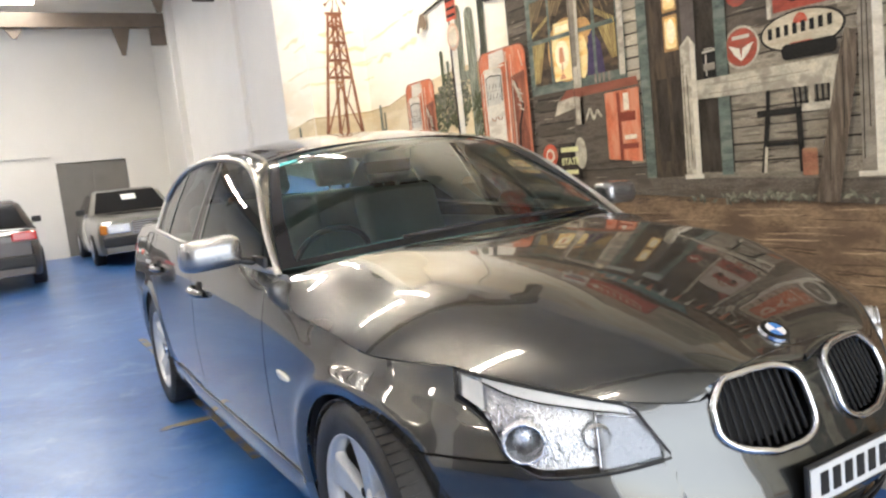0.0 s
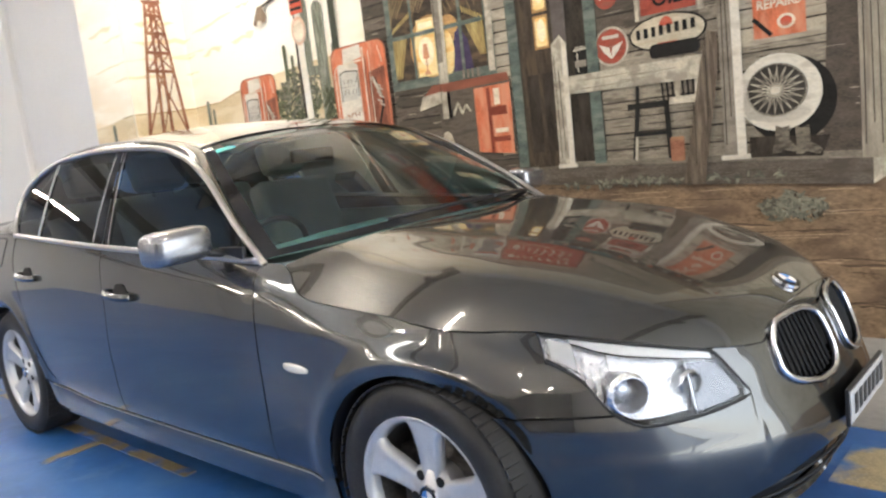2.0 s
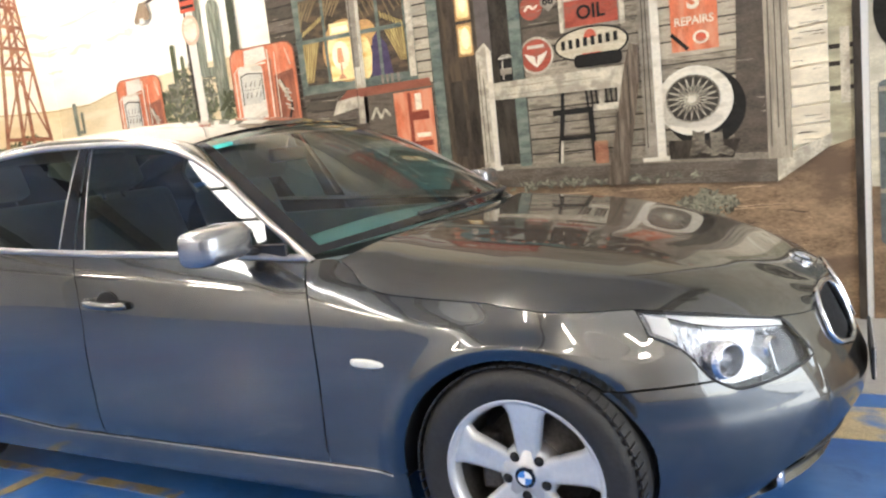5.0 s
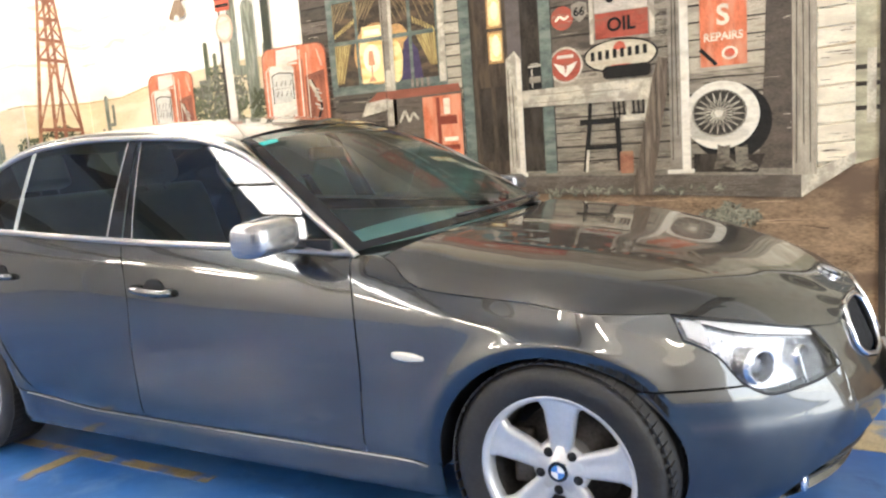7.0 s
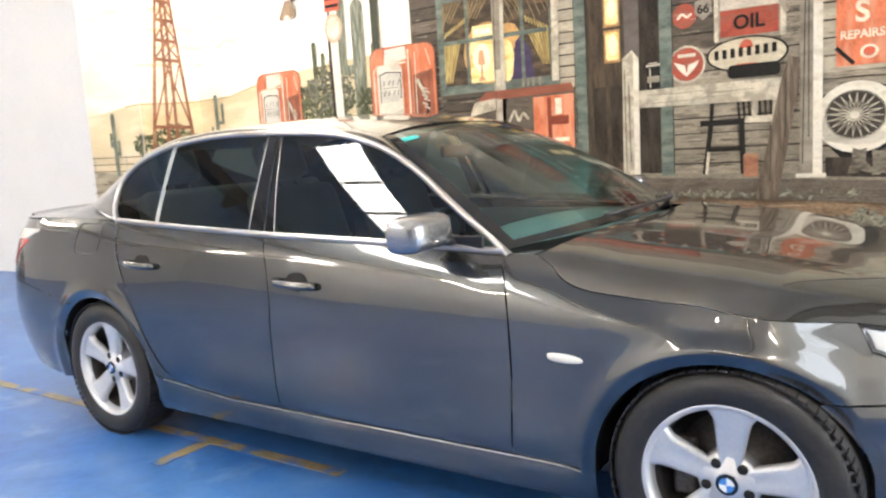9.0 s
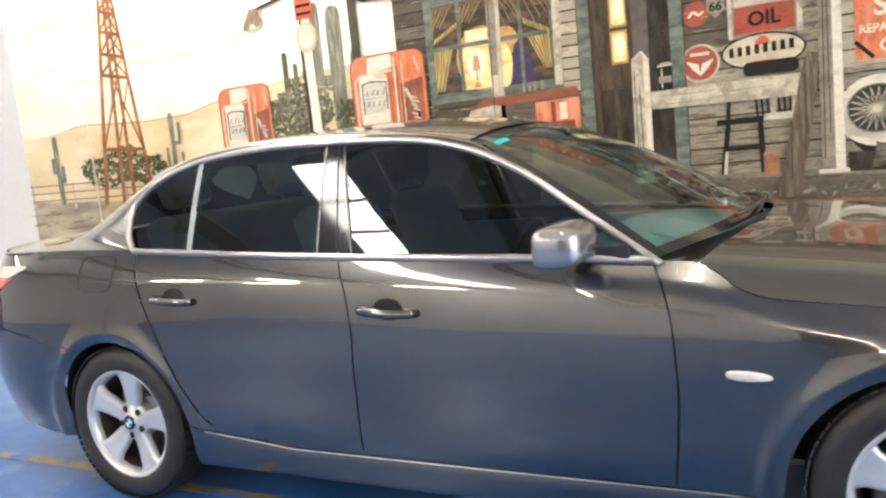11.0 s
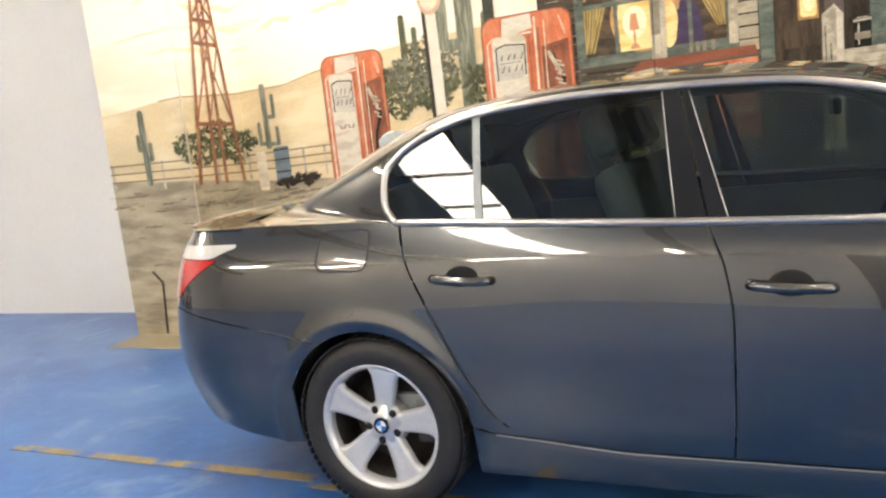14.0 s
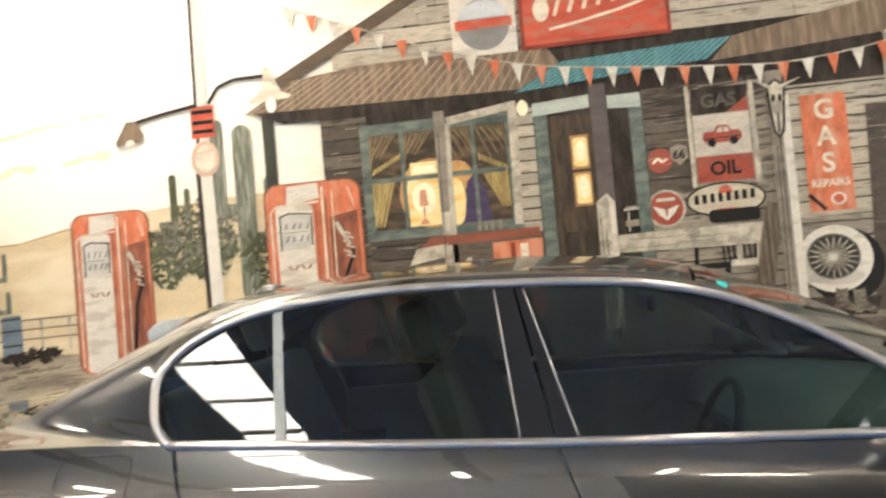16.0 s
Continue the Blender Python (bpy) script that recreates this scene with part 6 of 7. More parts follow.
# door and its frame
dr = painted("painted_door", [rect(1.20, 1.0, 1.87, 2.44)], SHADE, 14, label="dark painted shack door with glowing panes")
painted("door_leaf", [rect(1.29, 1.0, 1.57, 2.33)], ink("door_brown", (0.055, 0.042, 0.031), 0.5, (0.085, 0.062, 0.043), stretch=(6, 1, 1), patch=4.0), 15, dr)
painted("door_pane", [rect(1.415, 1.755, 1.525, 1.965), rect(1.415, 1.985, 1.525, 2.195)], ink("pane_umber", (0.42, 0.24, 0.10), 0.3), 16, dr)
painted("pane_glow", [round_rect(1.427, 1.77, 1.515, 1.95, 0.02), round_rect(1.427, 2.0, 1.515, 2.18, 0.02)], GLOW, 16.4, dr)
painted("pane_core", [oval(1.475, 1.87, 0.03, 0.07), oval(1.475, 2.10, 0.03, 0.06)], ink("glow_white", (0.93, 0.86, 0.64)), 16.7, dr)
painted("door_panel", [rect(1.33, 1.10, 1.42, 1.60), rect(1.45, 1.10, 1.53, 1.60)], SHADE, 16.2, dr)
painted("door_frame", [rect(1.205, 1.0, 1.285, 2.40), rect(1.785, 1.0, 1.865, 2.40)], TEALWOOD, 17, dr)
painted("door_head", [[(1.20, 2.34), (1.55, 2.36), (1.55, 2.44), (1.20, 2.42)], [(1.66, 2.34), (1.86, 2.33), (1.86, 2.42), (1.66, 2.42)]], ink("pale_teal", (0.42, 0.47, 0.43)), 18, dr)
painted("painted_porch_post", [rect(1.555, 1.75, 1.655, 2.50)], ink("dusk_wood", (0.115, 0.10, 0.095)), 19)
painted("painted_rail_post", [[(1.53, 1.0), (1.645, 1.0), (1.65, 1.76), (1.605, 1.82), (1.54, 1.77)]], BONE, 21, label="pale weathered porch rail post")
painted("painted_rail_post_edge", [[(1.605, 1.0), (1.645, 1.0), (1.65, 1.76), (1.615, 1.80)], rect(1.52, 0.985, 1.66, 1.012)], WHITE, 22)
painted("painted_rail", [[(1.65, 1.445), (2.50, 1.43), (2.53, 1.56), (1.64, 1.555)]], BONE, 22, label="pale porch rail beam")
painted("painted_can", [round_rect(1.70, 1.555, 1.79, 1.70, 0.015)], BLACKINK, 22)
painted("can_glint", [stroke((1.725, 1.57), (1.725, 1.69), 0.008), stroke((1.70, 1.705), (1.79, 1.71), 0.014), stroke((1.715, 1.72), (1.775, 1.722), 0.006)], DIMWHITE, 22.6)
painted("painted_can_band", [rect(1.705, 1.60, 1.785, 1.64)], GREYWOOD, 23)

# drinks chest and clutter under the window
chest = painted("painted_drinks_chest", [rect(0.55, 1.12, 1.20, 1.62)], BOARDDARK, 22, label="dark chest with a red drinks box")
painted("chest_lid", [[(0.42, 1.585), (1.19, 1.60), (1.18, 1.655), (0.50, 1.65)]], ink("lid_red", (0.24, 0.085, 0.055)), 23, chest)
painted("drinks_box", [[(0.88, 1.14), (1.185, 1.11), (1.19, 1.585), (0.88, 1.58)]], ORANGE, 23, chest)
painted("box_shade", [rect(0.99, 1.13, 1.02, 1.57), rect(1.02, 1.20, 1.16, 1.235), rect(1.02, 1.38, 1.15, 1.44)], ink("box_dark", (0.22, 0.05, 0.03)), 24, chest)
painted("box_light", [rect(1.05, 1.45, 1.10, 1.56), rect(1.04, 1.26, 1.15, 1.29)], CREAM, 24, chest)
painted("chest_script", line([(0.68, 1.42), (0.73, 1.50), (0.76, 1.42), (0.80, 1.48), (0.84, 1.43)], 0.02), BONE, 24, chest)
painted("chest_crate", [[(0.35, 1.48), (0.60, 1.52), (0.60, 1.60), (0.40, 1.58)], oval(0.60, 1.20, 0.06, 0.11)], BONE, 24, chest)
painted("chest_bottle", [rect(x, 1.66, x + 0.02, 1.72) for x in (0.80, 0.84, 0.88, 0.93)], GREYWOOD, 24, chest)

# low board and ring under the window
low = painted("painted_board", [rect(0.36, 1.02, 0.60, 1.28)], SHADE, 23, label="small dark board with pale lettering")
lettering("STATE", 0.48, 1.145, 0.05, ink("pale_lime", (0.66, 0.66, 0.36)), 25, low)
painted("board_bar", [rect(0.385, 1.215, 0.575, 1.25), rect(0.40, 1.055, 0.56, 1.085)], ink("pale_lime", (0.66, 0.66, 0.36)), 25, low)
ringed = painted("painted_ring", [oval(0.26, 1.20, 0.085)], REDINK, 23, label="red ring with a pale middle")
painted("ring_middle", [oval(0.26, 1.20, 0.05)], CREAM, 24, ringed)
painted("ring_core", [oval(0.26, 1.20, 0.03)], REDINK, 25, ringed)

# signs on the boards
gas = painted("painted_sign", [rect(2.125, 1.80, 2.53, 2.42)], GREYWOOD, 14, label="tall enamel fuel sign with a little red car")
painted("sign_top", [rect(2.16, 2.24, 2.49, 2.40)], SHADE, 15, gas)
painted("sign_white", [rect(2.16, 1.985, 2.49, 2.235)], DIMWHITE, 15, gas)
painted("sign_red", [rect(2.16, 1.825, 2.49, 1.98), [(2.36, 2.24), (2.49, 2.24), (2.49, 2.33)]], DIMRED, 16, gas)
painted("little_car", [round_rect(2.21, 2.06, 2.44, 2.13, 0.03), [(2.27, 2.12), (2.30, 2.165), (2.36, 2.165), (2.39, 2.12)]], DIMRED, 17, gas)
painted("little_car_glass", [[(2.29, 2.122), (2.307, 2.152), (2.328, 2.152), (2.328, 2.122)], [(2.336, 2.122), (2.336, 2.152), (2.355, 2.152), (2.37, 2.122)]], DIMWHITE, 17.6, gas)
painted("little_car_line", [stroke((2.215, 2.085), (2.44, 2.092), 0.006)], SHADE, 17.7, gas)
painted("little_car_wheel", [oval(2.26, 2.06, 0.024), oval(2.39, 2.065, 0.024)], BLACKINK, 18, gas)
painted("sign_post", [rect(2.125, 1.80, 2.15, 2.42), rect(2.50, 1.80, 2.53, 2.42)], BONE, 17, gas)
lettering("OIL", 2.325, 1.90, 0.085, BLACKINK, 18, gas)
lettering("GAS", 2.32, 2.315, 0.085, ink("dim_letter", (0.105, 0.095, 0.085), 0.3), 18, gas)
wing = painted("painted_sign", [oval(1.955, 1.69, 0.115, 0.115)], BONE, 14, label="round red winged enamel sign")
painted("sign_disc", [oval(1.955, 1.69, 0.102)], DIMRED, 15, wing)
painted("sign_wing", [[(1.875, 1.71), (1.945, 1.685), (1.955, 1.63), (1.965, 1.685), (2.035, 1.71), (2.0, 1.655), (1.955, 1.615), (1.91, 1.655)], rect(1.90, 1.735, 2.01, 1.755)], WHITE, 16, wing)
ovalsign = painted("painted_sign", [oval(2.31, 1.715, 0.235, 0.105)], BLACKINK, 14, label="cream oval enamel sign with a dark name band")
painted("sign_disc", [oval(2.31, 1.715, 0.222, 0.094)], ink("sign_cream", (0.56, 0.51, 0.40), 0.25, (0.46, 0.40, 0.30), patch=8.0), 15, ovalsign)
painted("sign_bell", [oval(2.31, 1.75, 0.04, 0.05, 18, 0, math.pi), rect(2.25, 1.645, 2.37, 1.66)], REDINK, 16, ovalsign)
painted("name_bar", [[(2.125 + 0.047 * k, 1.695 + 0.002 * k), (2.150 + 0.047 * k, 1.695 + 0.002 * k), (2.150 + 0.047 * k, 1.750 + 0.002 * k), (2.125 + 0.047 * k, 1.750 + 0.002 * k)] for k in range(8)], BLACKINK, 17, ovalsign)
cap = painted("painted_sign", [oval(1.945, 1.985, 0.075)], DIMRED, 14, label="small round red enamel sign")
painted("sign_stroke", line([(1.90, 1.97), (1.93, 2.0), (1.96, 1.975), (1.99, 1.995)], 0.014), CREAM, 15, cap)
shield = painted("painted_sign", [[(2.01, 2.06), (2.06, 2.075), (2.11, 2.06), (2.112, 1.99), (2.06, 1.945), (2.008, 1.99)]], GREYWOOD, 15, label="small white shield road sign")
lettering("66", 2.06, 2.01, 0.055, BLACKINK, 17, shield)
repair = painted("painted_sign", [rect(2.79, 1.585, 3.05, 2.29)], ORANGE, 15, label="tall orange-red repair sign with pale letters")
for ch, z in (("G", 2.19), ("A", 2.03), ("S", 1.87)):
    lettering(ch, 2.92, z, 0.12, CREAM, 17, repair)
lettering("REPAIRS", 2.92, 1.752, 0.048, CREAM, 17, repair, 0.95)
painted("sign_stripe", [stroke((2.79, 1.69), (2.88, 1.595), 0.022)], BLACKINK, 16, repair)
painted("sign_seal", [oval(2.955, 1.655, 0.045, 0.038)], CREAM, 16, repair)
painted("sign_seal_core", [oval(2.955, 1.655, 0.030, 0.025)], REDINK, 17, repair)

# chair, posts, skull, spare wheel
chair = painted("painted_chair", [rect(2.035, 1.30, 2.32, 1.335), stroke((2.06, 1.0), (2.10, 1.31), 0.03), stroke((2.29, 1.0), (2.28, 1.31), 0.032), stroke((2.10, 1.31), (2.11, 1.46), 0.024), rect(2.08, 1.14, 2.30, 1.16), round_rect(2.20, 1.575, 2.50, 1.655, 0.03)], BLACKINK, 18, label="dark painted wooden chair")
painted("chair_spindle", [stroke((2.27 + 0.030 * k, 1.31), (2.26 + 0.031 * k, 1.45), 0.013) for k in range(7)], BLACKINK, 19, chair)
painted("chair_light", [rect(2.30, 1.305, 2.47, 1.345), stroke((2.355, 1.33), (2.36, 1.45), 0.03), stroke((2.07, 1.0), (2.085, 1.14), 0.018), stroke((2.44, 1.12), (2.47, 1.44), 0.016)], BONE, 20, chair)
painted("painted_tin", [round_rect(2.29, 0.98, 2.375, 1.12, 0.012)], RUST, 20)
painted("painted_lean_post", [[(2.36, 0.84), (2.485, 0.84), (2.60, 1.50), (2.60, 1.66), (2.545, 1.68), (2.50, 1.52)]], ink("lean_brown", (0.105, 0.082, 0.064), 0.5, (0.19, 0.155, 0.12), stretch=(9, 1, 1), patch=4.0), 24, label="leaning dark timber post")
painted("painted_porch_post", [rect(2.605, 0.985, 2.70, 2.46)], GREYWOOD, 21)
painted("painted_porch_post_edge", [rect(2.675, 0.985, 2.725, 2.30), rect(2.585, 0.965, 2.745, 0.99)], WHITE, 22)
painted("skull_shadow", [[(2.60, 2.37), (2.655, 2.41), (2.715, 2.37), (2.705, 2.26), (2.69, 2.09), (2.655, 2.04), (2.622, 2.09), (2.605, 2.26)]], SHADE, 22.6)
painted("painted_skull", [[(2.615, 2.36), (2.655, 2.395), (2.70, 2.36), (2.69, 2.26), (2.675, 2.10), (2.655, 2.06), (2.635, 2.10), (2.62, 2.26)], stroke((2.69, 2.36), (2.80, 2.40), 0.022, 0.006), stroke((2.62, 2.36), (2.54, 2.41), 0.022, 0.006)], BONE, 23, label="white longhorn skull")
painted("skull_eye", [oval(2.637, 2.29, 0.011, 0.024), oval(2.676, 2.29, 0.011, 0.024), stroke((2.655, 2.20), (2.655, 2.09), 0.012)], BLACKINK, 24)
painted("painted_tyre", [oval(2.955, 1.255, 0.225, 0.225)], BLACKINK, 14, label="white-walled spare wheel with wire spokes")
painted("tyre_wall", [oval(2.90, 1.30, 0.215, 0.20)], WHITE, 16)
painted("tyre_groove", [oval(2.89, 1.312, 0.155, 0.138)], BLACKINK, 17)
painted("tyre_dish", [oval(2.89, 1.312, 0.145, 0.128)], ink("dish", (0.045, 0.04, 0.034), 0.4), 18)
painted("tyre_spoke", [stroke((2.89 + 0.02 * math.cos(a), 1.312 + 0.02 * math.sin(a)), (2.89 + 0.14 * math.cos(a + 0.55 * (-1) ** k), 1.312 + 0.122 * math.sin(a + 0.55 * (-1) ** k)), 0.0042) for k, a in enumerate(spaced(0, 2 * math.pi, 40)[:-1])], BONE, 19)
painted("tyre_tint", [oval(2.905, 1.19, 0.15, 0.045), oval(2.75, 1.25, 0.03, 0.08)], ink("wall_grey", (0.50, 0.47, 0.41)), 17)
painted("tyre_hub", [oval(2.89, 1.312, 0.022, 0.02)], WHITE, 20)
painted("tyre_rim", [stroke((2.89 + 0.150 * math.cos(a), 1.312 + 0.133 * math.sin(a)), (2.89 + 0.150 * math.cos(a + 0.2), 1.312 + 0.133 * math.sin(a + 0.2)), 0.006) for a in spaced(0, 2 * math.pi, 32)[:-1]], GREYWOOD, 20)
painted("painted_boots", [[(2.855, 0.985), (2.90, 0.985), (2.915, 1.0), (2.97, 0.985), (2.985, 1.0), (2.965, 1.03), (2.945, 1.05), (2.95, 1.125), (2.915, 1.115), (2.88, 1.13), (2.875, 1.06)], [(2.975, 0.972), (3.01, 0.972), (3.03, 0.985), (3.085, 0.965), (3.11, 0.98), (3.09, 1.01), (3.05, 1.03), (3.045, 1.12), (3.01, 1.105), (2.975, 1.12), (2.98, 1.04)]], ink("boot", (0.17, 0.15, 0.12), 0.5, (0.07, 0.06, 0.05), patch=14), 21)
painted("tyre_shadow", [[(2.74, 0.97), (3.10, 0.955), (3.14, 1.06), (2.74, 1.08)]], SHADE, 15)

# brush strokes over the timber and the ground
def strokes(n, x0, x1, z0, z1, length, thick, slope=0.0):
    out = []
    for _ in range(n):
        x, z, w, h = R.uniform(x0, x1), R.uniform(z0, z1), R.uniform(*length), R.uniform(*thick)
        w = min(w, x1 - x)
        up = [(x + w * q / 6, z + slope * w * q / 6 + h * R.uniform(0.1, 1.0) * math.sin(math.pi * (q + 0.3) / 6.6)) for q in range(7)]
        out.append(up + [(px, pz - h * R.uniform(0.4, 1.3)) for px, pz in up[-2:0:-1]])
    return out


DRYDARK, DRYLIGHT = ink("dry_dark", (0.085, 0.07, 0.056), 0.4), ink("dry_light", (0.40, 0.36, 0.29), 0.3)
for x0, x1, z0, z1, n in ((-0.15, 0.10, 1.0, 2.45, 30), (0.12, 1.2, 1.0, 1.62, 40), (1.87, 2.60, 1.0, 2.42, 110), (2.72, 3.28, 0.98, 2.34, 90)):
    painted("timber_stroke", strokes(n, x0, x1, z0, z1, (0.04, 0.24), (0.002, 0.009)), DRYDARK, 13, shack)
    painted("timber_stroke", strokes(n * 2 // 3, x0, x1, z0, z1, (0.04, 0.2), (0.002, 0.006)), DRYLIGHT, 13.4, shack)
painted("earth_stroke", strokes(150, -1.6, 3.5, 0.05, 0.80, (0.08, 0.5), (0.003, 0.010), 0.02), ink("pale_earth", (0.36, 0.26, 0.175), 0.4), 4.6)
painted("slab_stroke", strokes(60, 0.4, 3.25, 0.84, 0.93, (0.05, 0.3), (0.002, 0.007)), DRYDARK, 13)
painted("gable_stroke", strokes(60, 0.3, 3.2, 2.8, 3.2, (0.05, 0.3), (0.002, 0.006)), DRYDARK, 13.5)
painted("end_stroke", strokes(40, 3.42, 3.59, 1.02, 2.5, (0.04, 0.14), (0.002, 0.005)), DRYDARK, 15)
painted("cloud_stroke", strokes(15, -4.3, -1.6, 2.12, 2.75, (0.2, 0.8), (0.012, 0.045), 0.05), ink("cloud_ochre", (0.86, 0.745, 0.55), 0.1), 1.2)
painted("post_grain", [stroke((x + R.uniform(-0.01, 0.01), z0), (x + R.uniform(-0.01, 0.01), z1), 0.005) for x, z0, z1 in ((1.56, 1.05, 1.7), (1.585, 1.1, 1.6), (2.63, 1.05, 2.0), (2.65, 1.2, 2.2), (3.31, 1.0, 2.4), (3.34, 1.1, 2.5), (3.37, 1.0, 2.2), (0.59, 1.5, 2.3), (2.45, 0.95, 1.3), (2.52, 1.2, 1.55))], SHADE, 25)
painted("rail_grain", [stroke((x, z), (x + w, z + R.uniform(-0.006, 0.006)), 0.004) for x, z, w in [(R.uniform(1.68, 2.2), R.uniform(1.455, 1.54), R.uniform(0.1, 0.28)) for _ in range(9)]], GREYWOOD, 25)

# corner post, pale end boards, porch slab
painted("painted_corner_post", [rect(3.285, 0.93, 3.41, 2.62)], ink("corner_grey", (0.36, 0.32, 0.26), 0.3, (0.26, 0.23, 0.19), stretch=(6, 1, 1)), 16)
painted("end_board", boards(3.41, 3.60, 1.0, 2.60, 0.105, R, 0.06), ink("end_cream", (0.68, 0.62, 0.50), 0.15, (0.56, 0.50, 0.40), island=0.1), 14)
painted("painted_slab", [[(1.36, 1.0), (3.33, 0.978), (3.33, 0.80), (1.30, 0.885)], [(0.3, 1.0), (1.40, 1.0), (1.34, 0.885), (0.3, 0.92)]], ink("slab", (0.135, 0.115, 0.095), 0.45, (0.085, 0.07, 0.058), stretch=(1, 1, 3), patch=5.0), 12)
painted("slab_end", [[(3.33, 0.93), (3.61, 1.05), (3.60, 0.98), (3.33, 0.80)]], BONE, 14.7)
painted("slab_top", [[(1.36, 1.0), (1.36, 1.03), (3.33, 0.97), (3.33, 0.93)]], ink("slab_light", (0.20, 0.175, 0.145), 0.4), 14.4)
painted("painted_bush", scrub(2.94, 0.695, 0.17, 0.09, 260, 0.020, R), LEAFPALE, 14)
painted("painted_bush", scrub(2.94, 0.69, 0.17, 0.085, 140, 0.018, R), ink("bush_shade", (0.06, 0.05, 0.035)), 13)
painted("painted_grass", scrub(2.2, 0.87, 0.75, 0.03, 90, 0.022, R), LEAFPALE, 15)

# yard behind the shack's end
painted("painted_yard", [[(3.60, 0.98), (MR, 1.02), (MR, 2.0), (3.60, 2.0)]], ink("yard", (0.42, 0.39, 0.28), 0.25, (0.28, 0.26, 0.19)), 8)
painted("painted_fence_post", [rect(3.655, 1.20, 3.70, 1.60)], BONE, 10)
painted("painted_fence_rail", [rect(3.60, z, MR, z + 0.025) for z in (1.27, 1.40, 1.49)], SHADE, 9)

# the next painted panel along the wall
tagged(block("mural_joint", (3.75, 3.79, WALL_Y - 0.03, WALL_Y, 0, 4.7), SHADE), "dark upright joint between the painted panels", "trim", kind="structure")
next_panel = thing("mural", "painted panel of tyres and oil drums beside the shack mural", "mural", (5, WALL_Y, 0), kind="structure")
painted("painted_yard", [rect(3.79, 0, 9.4, 4.7)], ink("pale_yard", (0.56, 0.53, 0.44), 0.25, (0.44, 0.41, 0.33)), 0, next_panel)
painted("painted_earth", [[(3.79, 0.74), (6, 0.66), (9.4, 0.6), (9.4, 0), (3.79, 0)]], EARTH, 1, next_panel)
for x in (3.99, 4.75, 5.5):
    t = painted("painted_tyre", [oval(x + 0.10, 1.66, 0.28, 0.30)], BLACKINK, 3, next_panel)
    painted("tyre_ring", [oval(x + 0.10, 1.66, 0.20, 0.22)], GREYWOOD, 4, next_panel)
    painted("tyre_ring", [oval(x + 0.10, 1.66, 0.15, 0.17)], SHADE, 5, next_panel)
    painted("painted_drum", [round_rect(x - 0.16, 0.42, x + 0.40, 1.30, 0.03)], ink("drum", (0.10, 0.115, 0.12), 0.3), 3, next_panel)
    painted("drum_band", [rect(x - 0.16, z, x + 0.40, z + 0.025) for z in (0.70, 1.0, 1.24)], GREYWOOD, 4, next_panel)
    painted("drum_mark", [oval(x + 0.12, 0.86, 0.10, 0.10)], RUST, 5, next_panel)


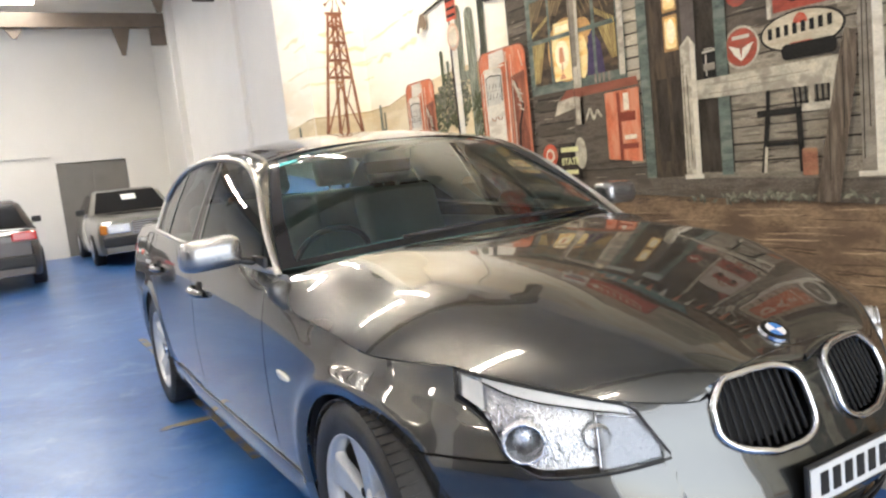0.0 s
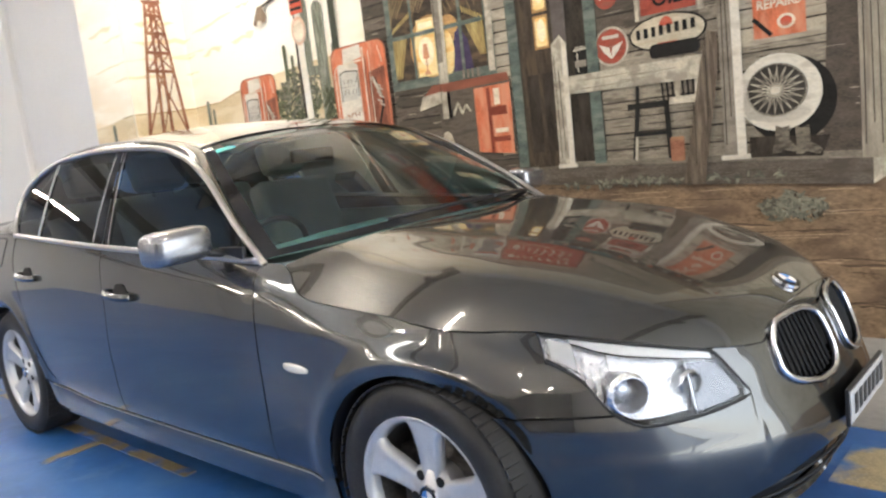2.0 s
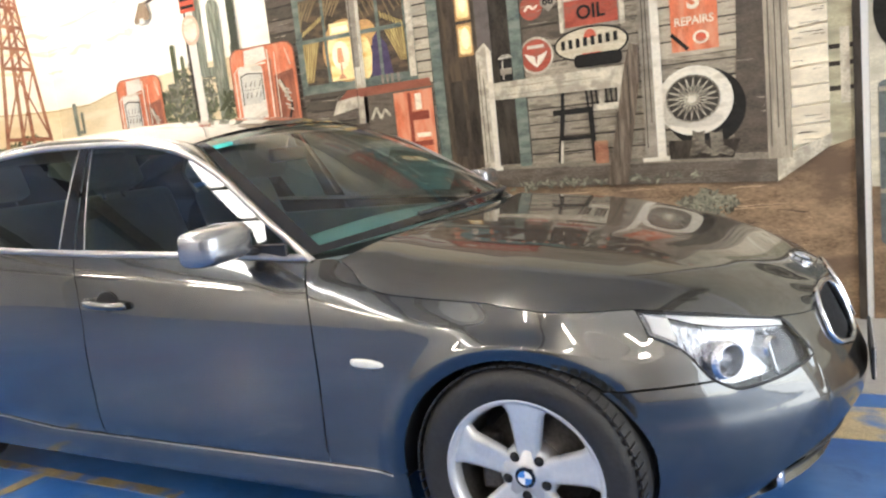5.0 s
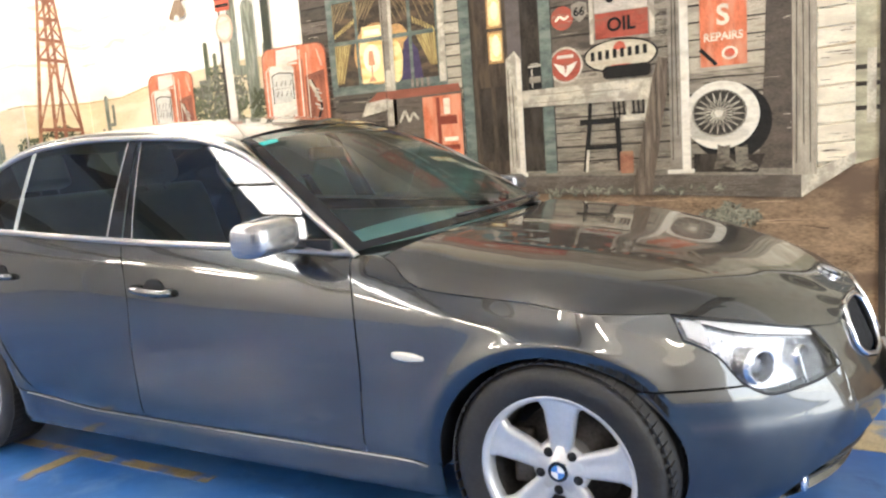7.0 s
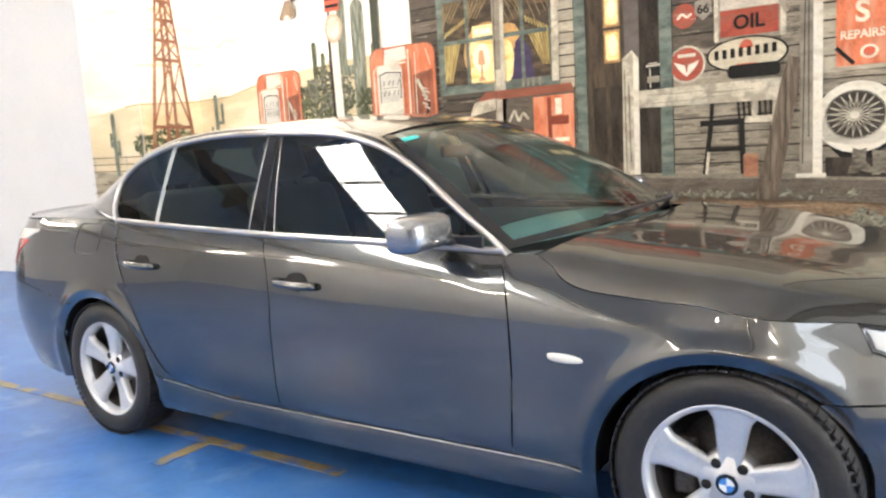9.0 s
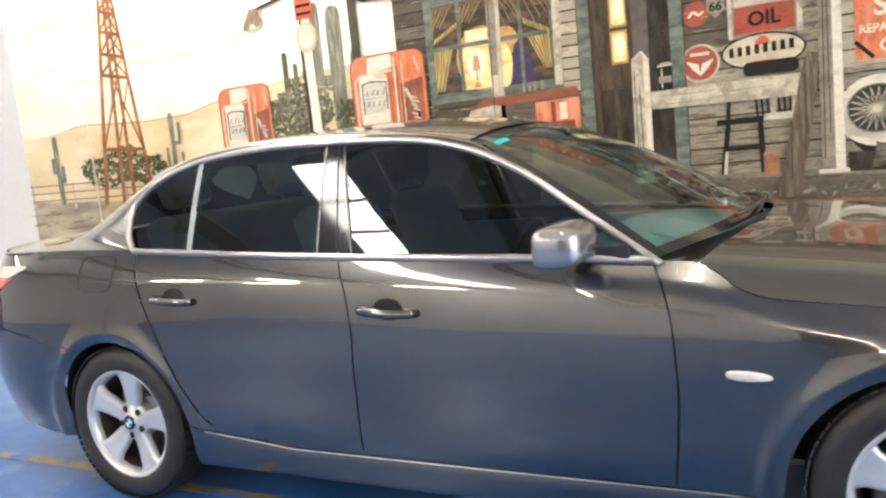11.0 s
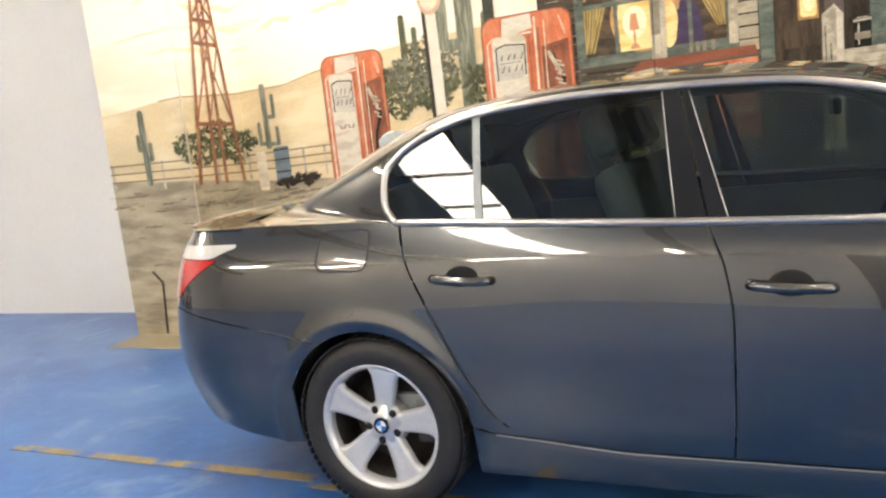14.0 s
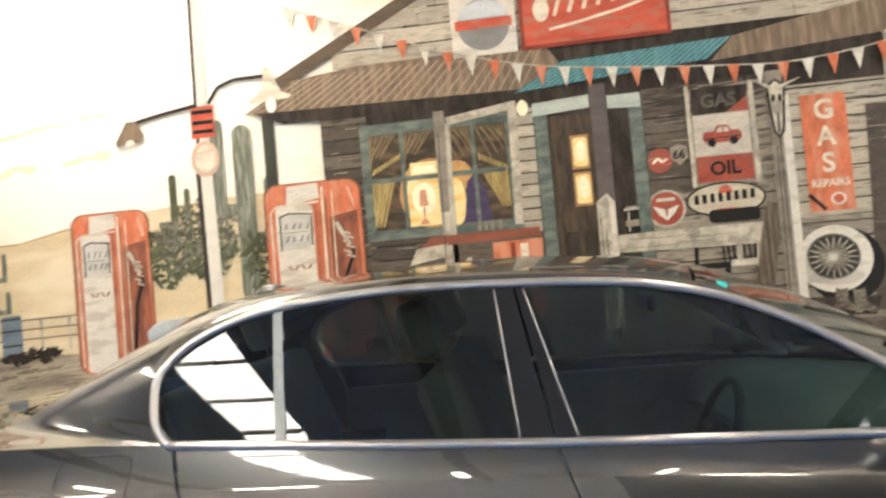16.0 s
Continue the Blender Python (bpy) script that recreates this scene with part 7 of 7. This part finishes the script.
# ---- the other parked cars ----
def parked_car(label, x, y, heading, paint, nose_lamps):
    """A boxy saloon, its length along the local x axis; heading 1 faces +x."""
    t = thing("parked_car", label, "car", (x, y, 0))
    P = lambda px, py, pz: (x + heading * px, y + heading * py, pz)
    # body: rows along the length
    top_c = curve([-2.30, -2.2, -1.35, -1.0, 0.75, 0.95, 2.05, 2.2, 2.28], [0.86, 0.92, 0.95, 0.96, 0.96, 0.95, 0.86, 0.80, 0.70])
    wid = curve([-2.3, -2.1, -1.2, 0, 1.2, 2.1, 2.28], [0.72, 0.82, 0.86, 0.87, 0.86, 0.82, 0.74])
    g = []
    for px in spaced(-2.30, 2.28, 46):
        w, zt = wid(px), top_c(px)
        row = [(-w + 0.03, 0.22), (-w, 0.40), (-w, 0.62), (-w + 0.03, zt - 0.06), (-w + 0.10, zt - 0.005), (-w * 0.5, zt + 0.012), (0, zt + 0.016)]
        row = row + [(-a, b) for a, b in row[-2::-1]]
        g.append([P(px, a, b) for a, b in row])
    me = sheet([g], 0.0)
    part("body", me, paint, t)
    for px, s in ((2.28, 1), (-2.30, -1)):
        zt, w = top_c(px), wid(px)
        block("end_panel", (*sorted((P(px - 0.02 * s, 0, 0)[0], P(px + 0.012 * s, 0, 0)[0])), y - w + 0.02, y + w - 0.02, 0.24, zt - 0.01), paint, t, 0.01)
        block("bumper", (*sorted((P(px - 0.10 * s, 0, 0)[0], P(px + 0.09 * s, 0, 0)[0])), y - w - 0.02, y + w + 0.02, 0.36, 0.54), BLACK, t, 0.03)
    # cabin
    g = []
    for px, zt, w in ((-1.45, 0.94, 0.80), (-0.95, 1.36, 0.62), (-0.8, 1.40, 0.60), (0.0, 1.425, 0.60), (0.28, 1.40, 0.60), (0.95, 0.95, 0.80)):
        g.append([P(px, a, b) for a, b in ((-0.82, 0.93), (-w - 0.03, zt - 0.05), (-w + 0.05, zt), (0, zt + 0.012), (w - 0.05, zt), (w + 0.03, zt - 0.05), (0.82, 0.93))])
    part("cabin", sheet([g], 0.0), paint, t)
    scr = [[P(lerp(0.945, 0.33, s) + 0.014, q * lerp(0.70, 0.55, s), lerp(0.965, 1.375, s) + 0.008) for q in spaced(-1, 1, 6)] for s in spaced(0, 1, 5)]
    part("windscreen", sheet([scr], 0.0), GLOSSBLACK, t)
    bck = [[P(lerp(-1.43, -0.99, s) - 0.014, q * lerp(0.70, 0.55, s), lerp(0.965, 1.335, s) + 0.008) for q in spaced(-1, 1, 6)] for s in spaced(0, 1, 5)]
    part("rear_screen", sheet([bck], 0.0), GLOSSBLACK, t)
    for s in (-1, 1):
        for a, b, c, d in ((-1.12, -0.15, -0.86, -0.15), (-0.09, 0.74, -0.09, 0.28)):
            win = [[P(lerp(lerp(a, b, u), lerp(c, d, u), v), s * lerp(0.812, 0.645, v), lerp(0.97, 1.35, v)) for u in spaced(0, 1, 4)] for v in spaced(0, 1, 4)]
            part("side_window", sheet([win], 0.0), GLOSSBLACK, t)
        part("door_mirror", box(bmesh.new(), P(0.72, 0, 0)[0] - 0.05, P(0.72, 0, 0)[0] + 0.05, y + s * 0.93 - 0.08, y + s * 0.93 + 0.08, 0.97, 1.08, 0.02), BLACK, t)
        for wx in (-1.32, 1.42):
            c = P(wx, 0, 0.31)
            part("wheel", turned([(0.0, s * 0.86), (0.20, s * 0.87), (0.21, s * 0.875), (0.29, s * 0.875), (0.31, s * 0.84), (0.31, s * 0.68), (0.0, s * 0.68)], (c[0], y, 0.31), 32), RUBBER, t)
            part("hubcap", turned([(0.0, s * 0.884), (0.15, s * 0.884), (0.195, s * 0.878)], (c[0], y, 0.31), 24), ALLOY, t)
    if nose_lamps:
        f = P(2.30, 0, 0)[0]
        grille = part("grille", box(bmesh.new(), f - 0.02, f + 0.02, y - 0.24, y + 0.24, 0.56, 0.80, 0.015), CHROME, t, "chrome upright grille")
        for k in range(5):
            part("grille_bar", box(bmesh.new(), f + 0.021, f + 0.026, y - 0.22, y + 0.22, 0.59 + 0.042 * k, 0.605 + 0.042 * k), BLACK, grille)
        for s in (-1, 1):
            part("headlamp", box(bmesh.new(), f - 0.03, f + 0.018, y + s * 0.46 - 0.20, y + s * 0.46 + 0.20, 0.60, 0.78, 0.02), REFLECTOR, t)
            part("indicator", box(bmesh.new(), f - 0.06, f + 0.012, y + s * 0.73 - 0.06, y + s * 0.73 + 0.06, 0.60, 0.77, 0.02), AMBER, t)
        part("price_card", sheet([[[P(0.64, -0.12, 1.20), P(0.64, 0.16, 1.20)], [P(0.48, -0.12, 1.31), P(0.48, 0.16, 1.31)]]], 0.0), PAPER, t, "white paper card behind the windscreen")
        block("number_plate", (f + 0.092, f + 0.10, y - 0.19, y + 0.19, 0.41, 0.50), WHITEINK, t)
    else:
        f = P(-2.30, 0, 0)[0]
        for s in (-1, 1):
            part("tail_lamp", box(bmesh.new(), f - 0.02, f + 0.03, y + s * 0.62 - 0.17, y + s * 0.62 + 0.17, 0.76, 0.90, 0.02), RED, t)
        block("number_plate", (f + 0.012, f + 0.02, y - 0.19, y + 0.19, 0.62, 0.72), WHITEINK, t)
    return t


parked_car("old silver-beige saloon with chrome grille and white price card", -12.45, 0.70, 1, material("silver_beige_paint", (0.26, 0.25, 0.22), 0.3, 0.5, 1.0, 0.06), True)
parked_car("dark bronze saloon with red tail lamps", -10.6, -1.95, -1, material("bronze_paint", (0.06, 0.045, 0.038), 0.3, 0.6, 1.0, 0.06), False)
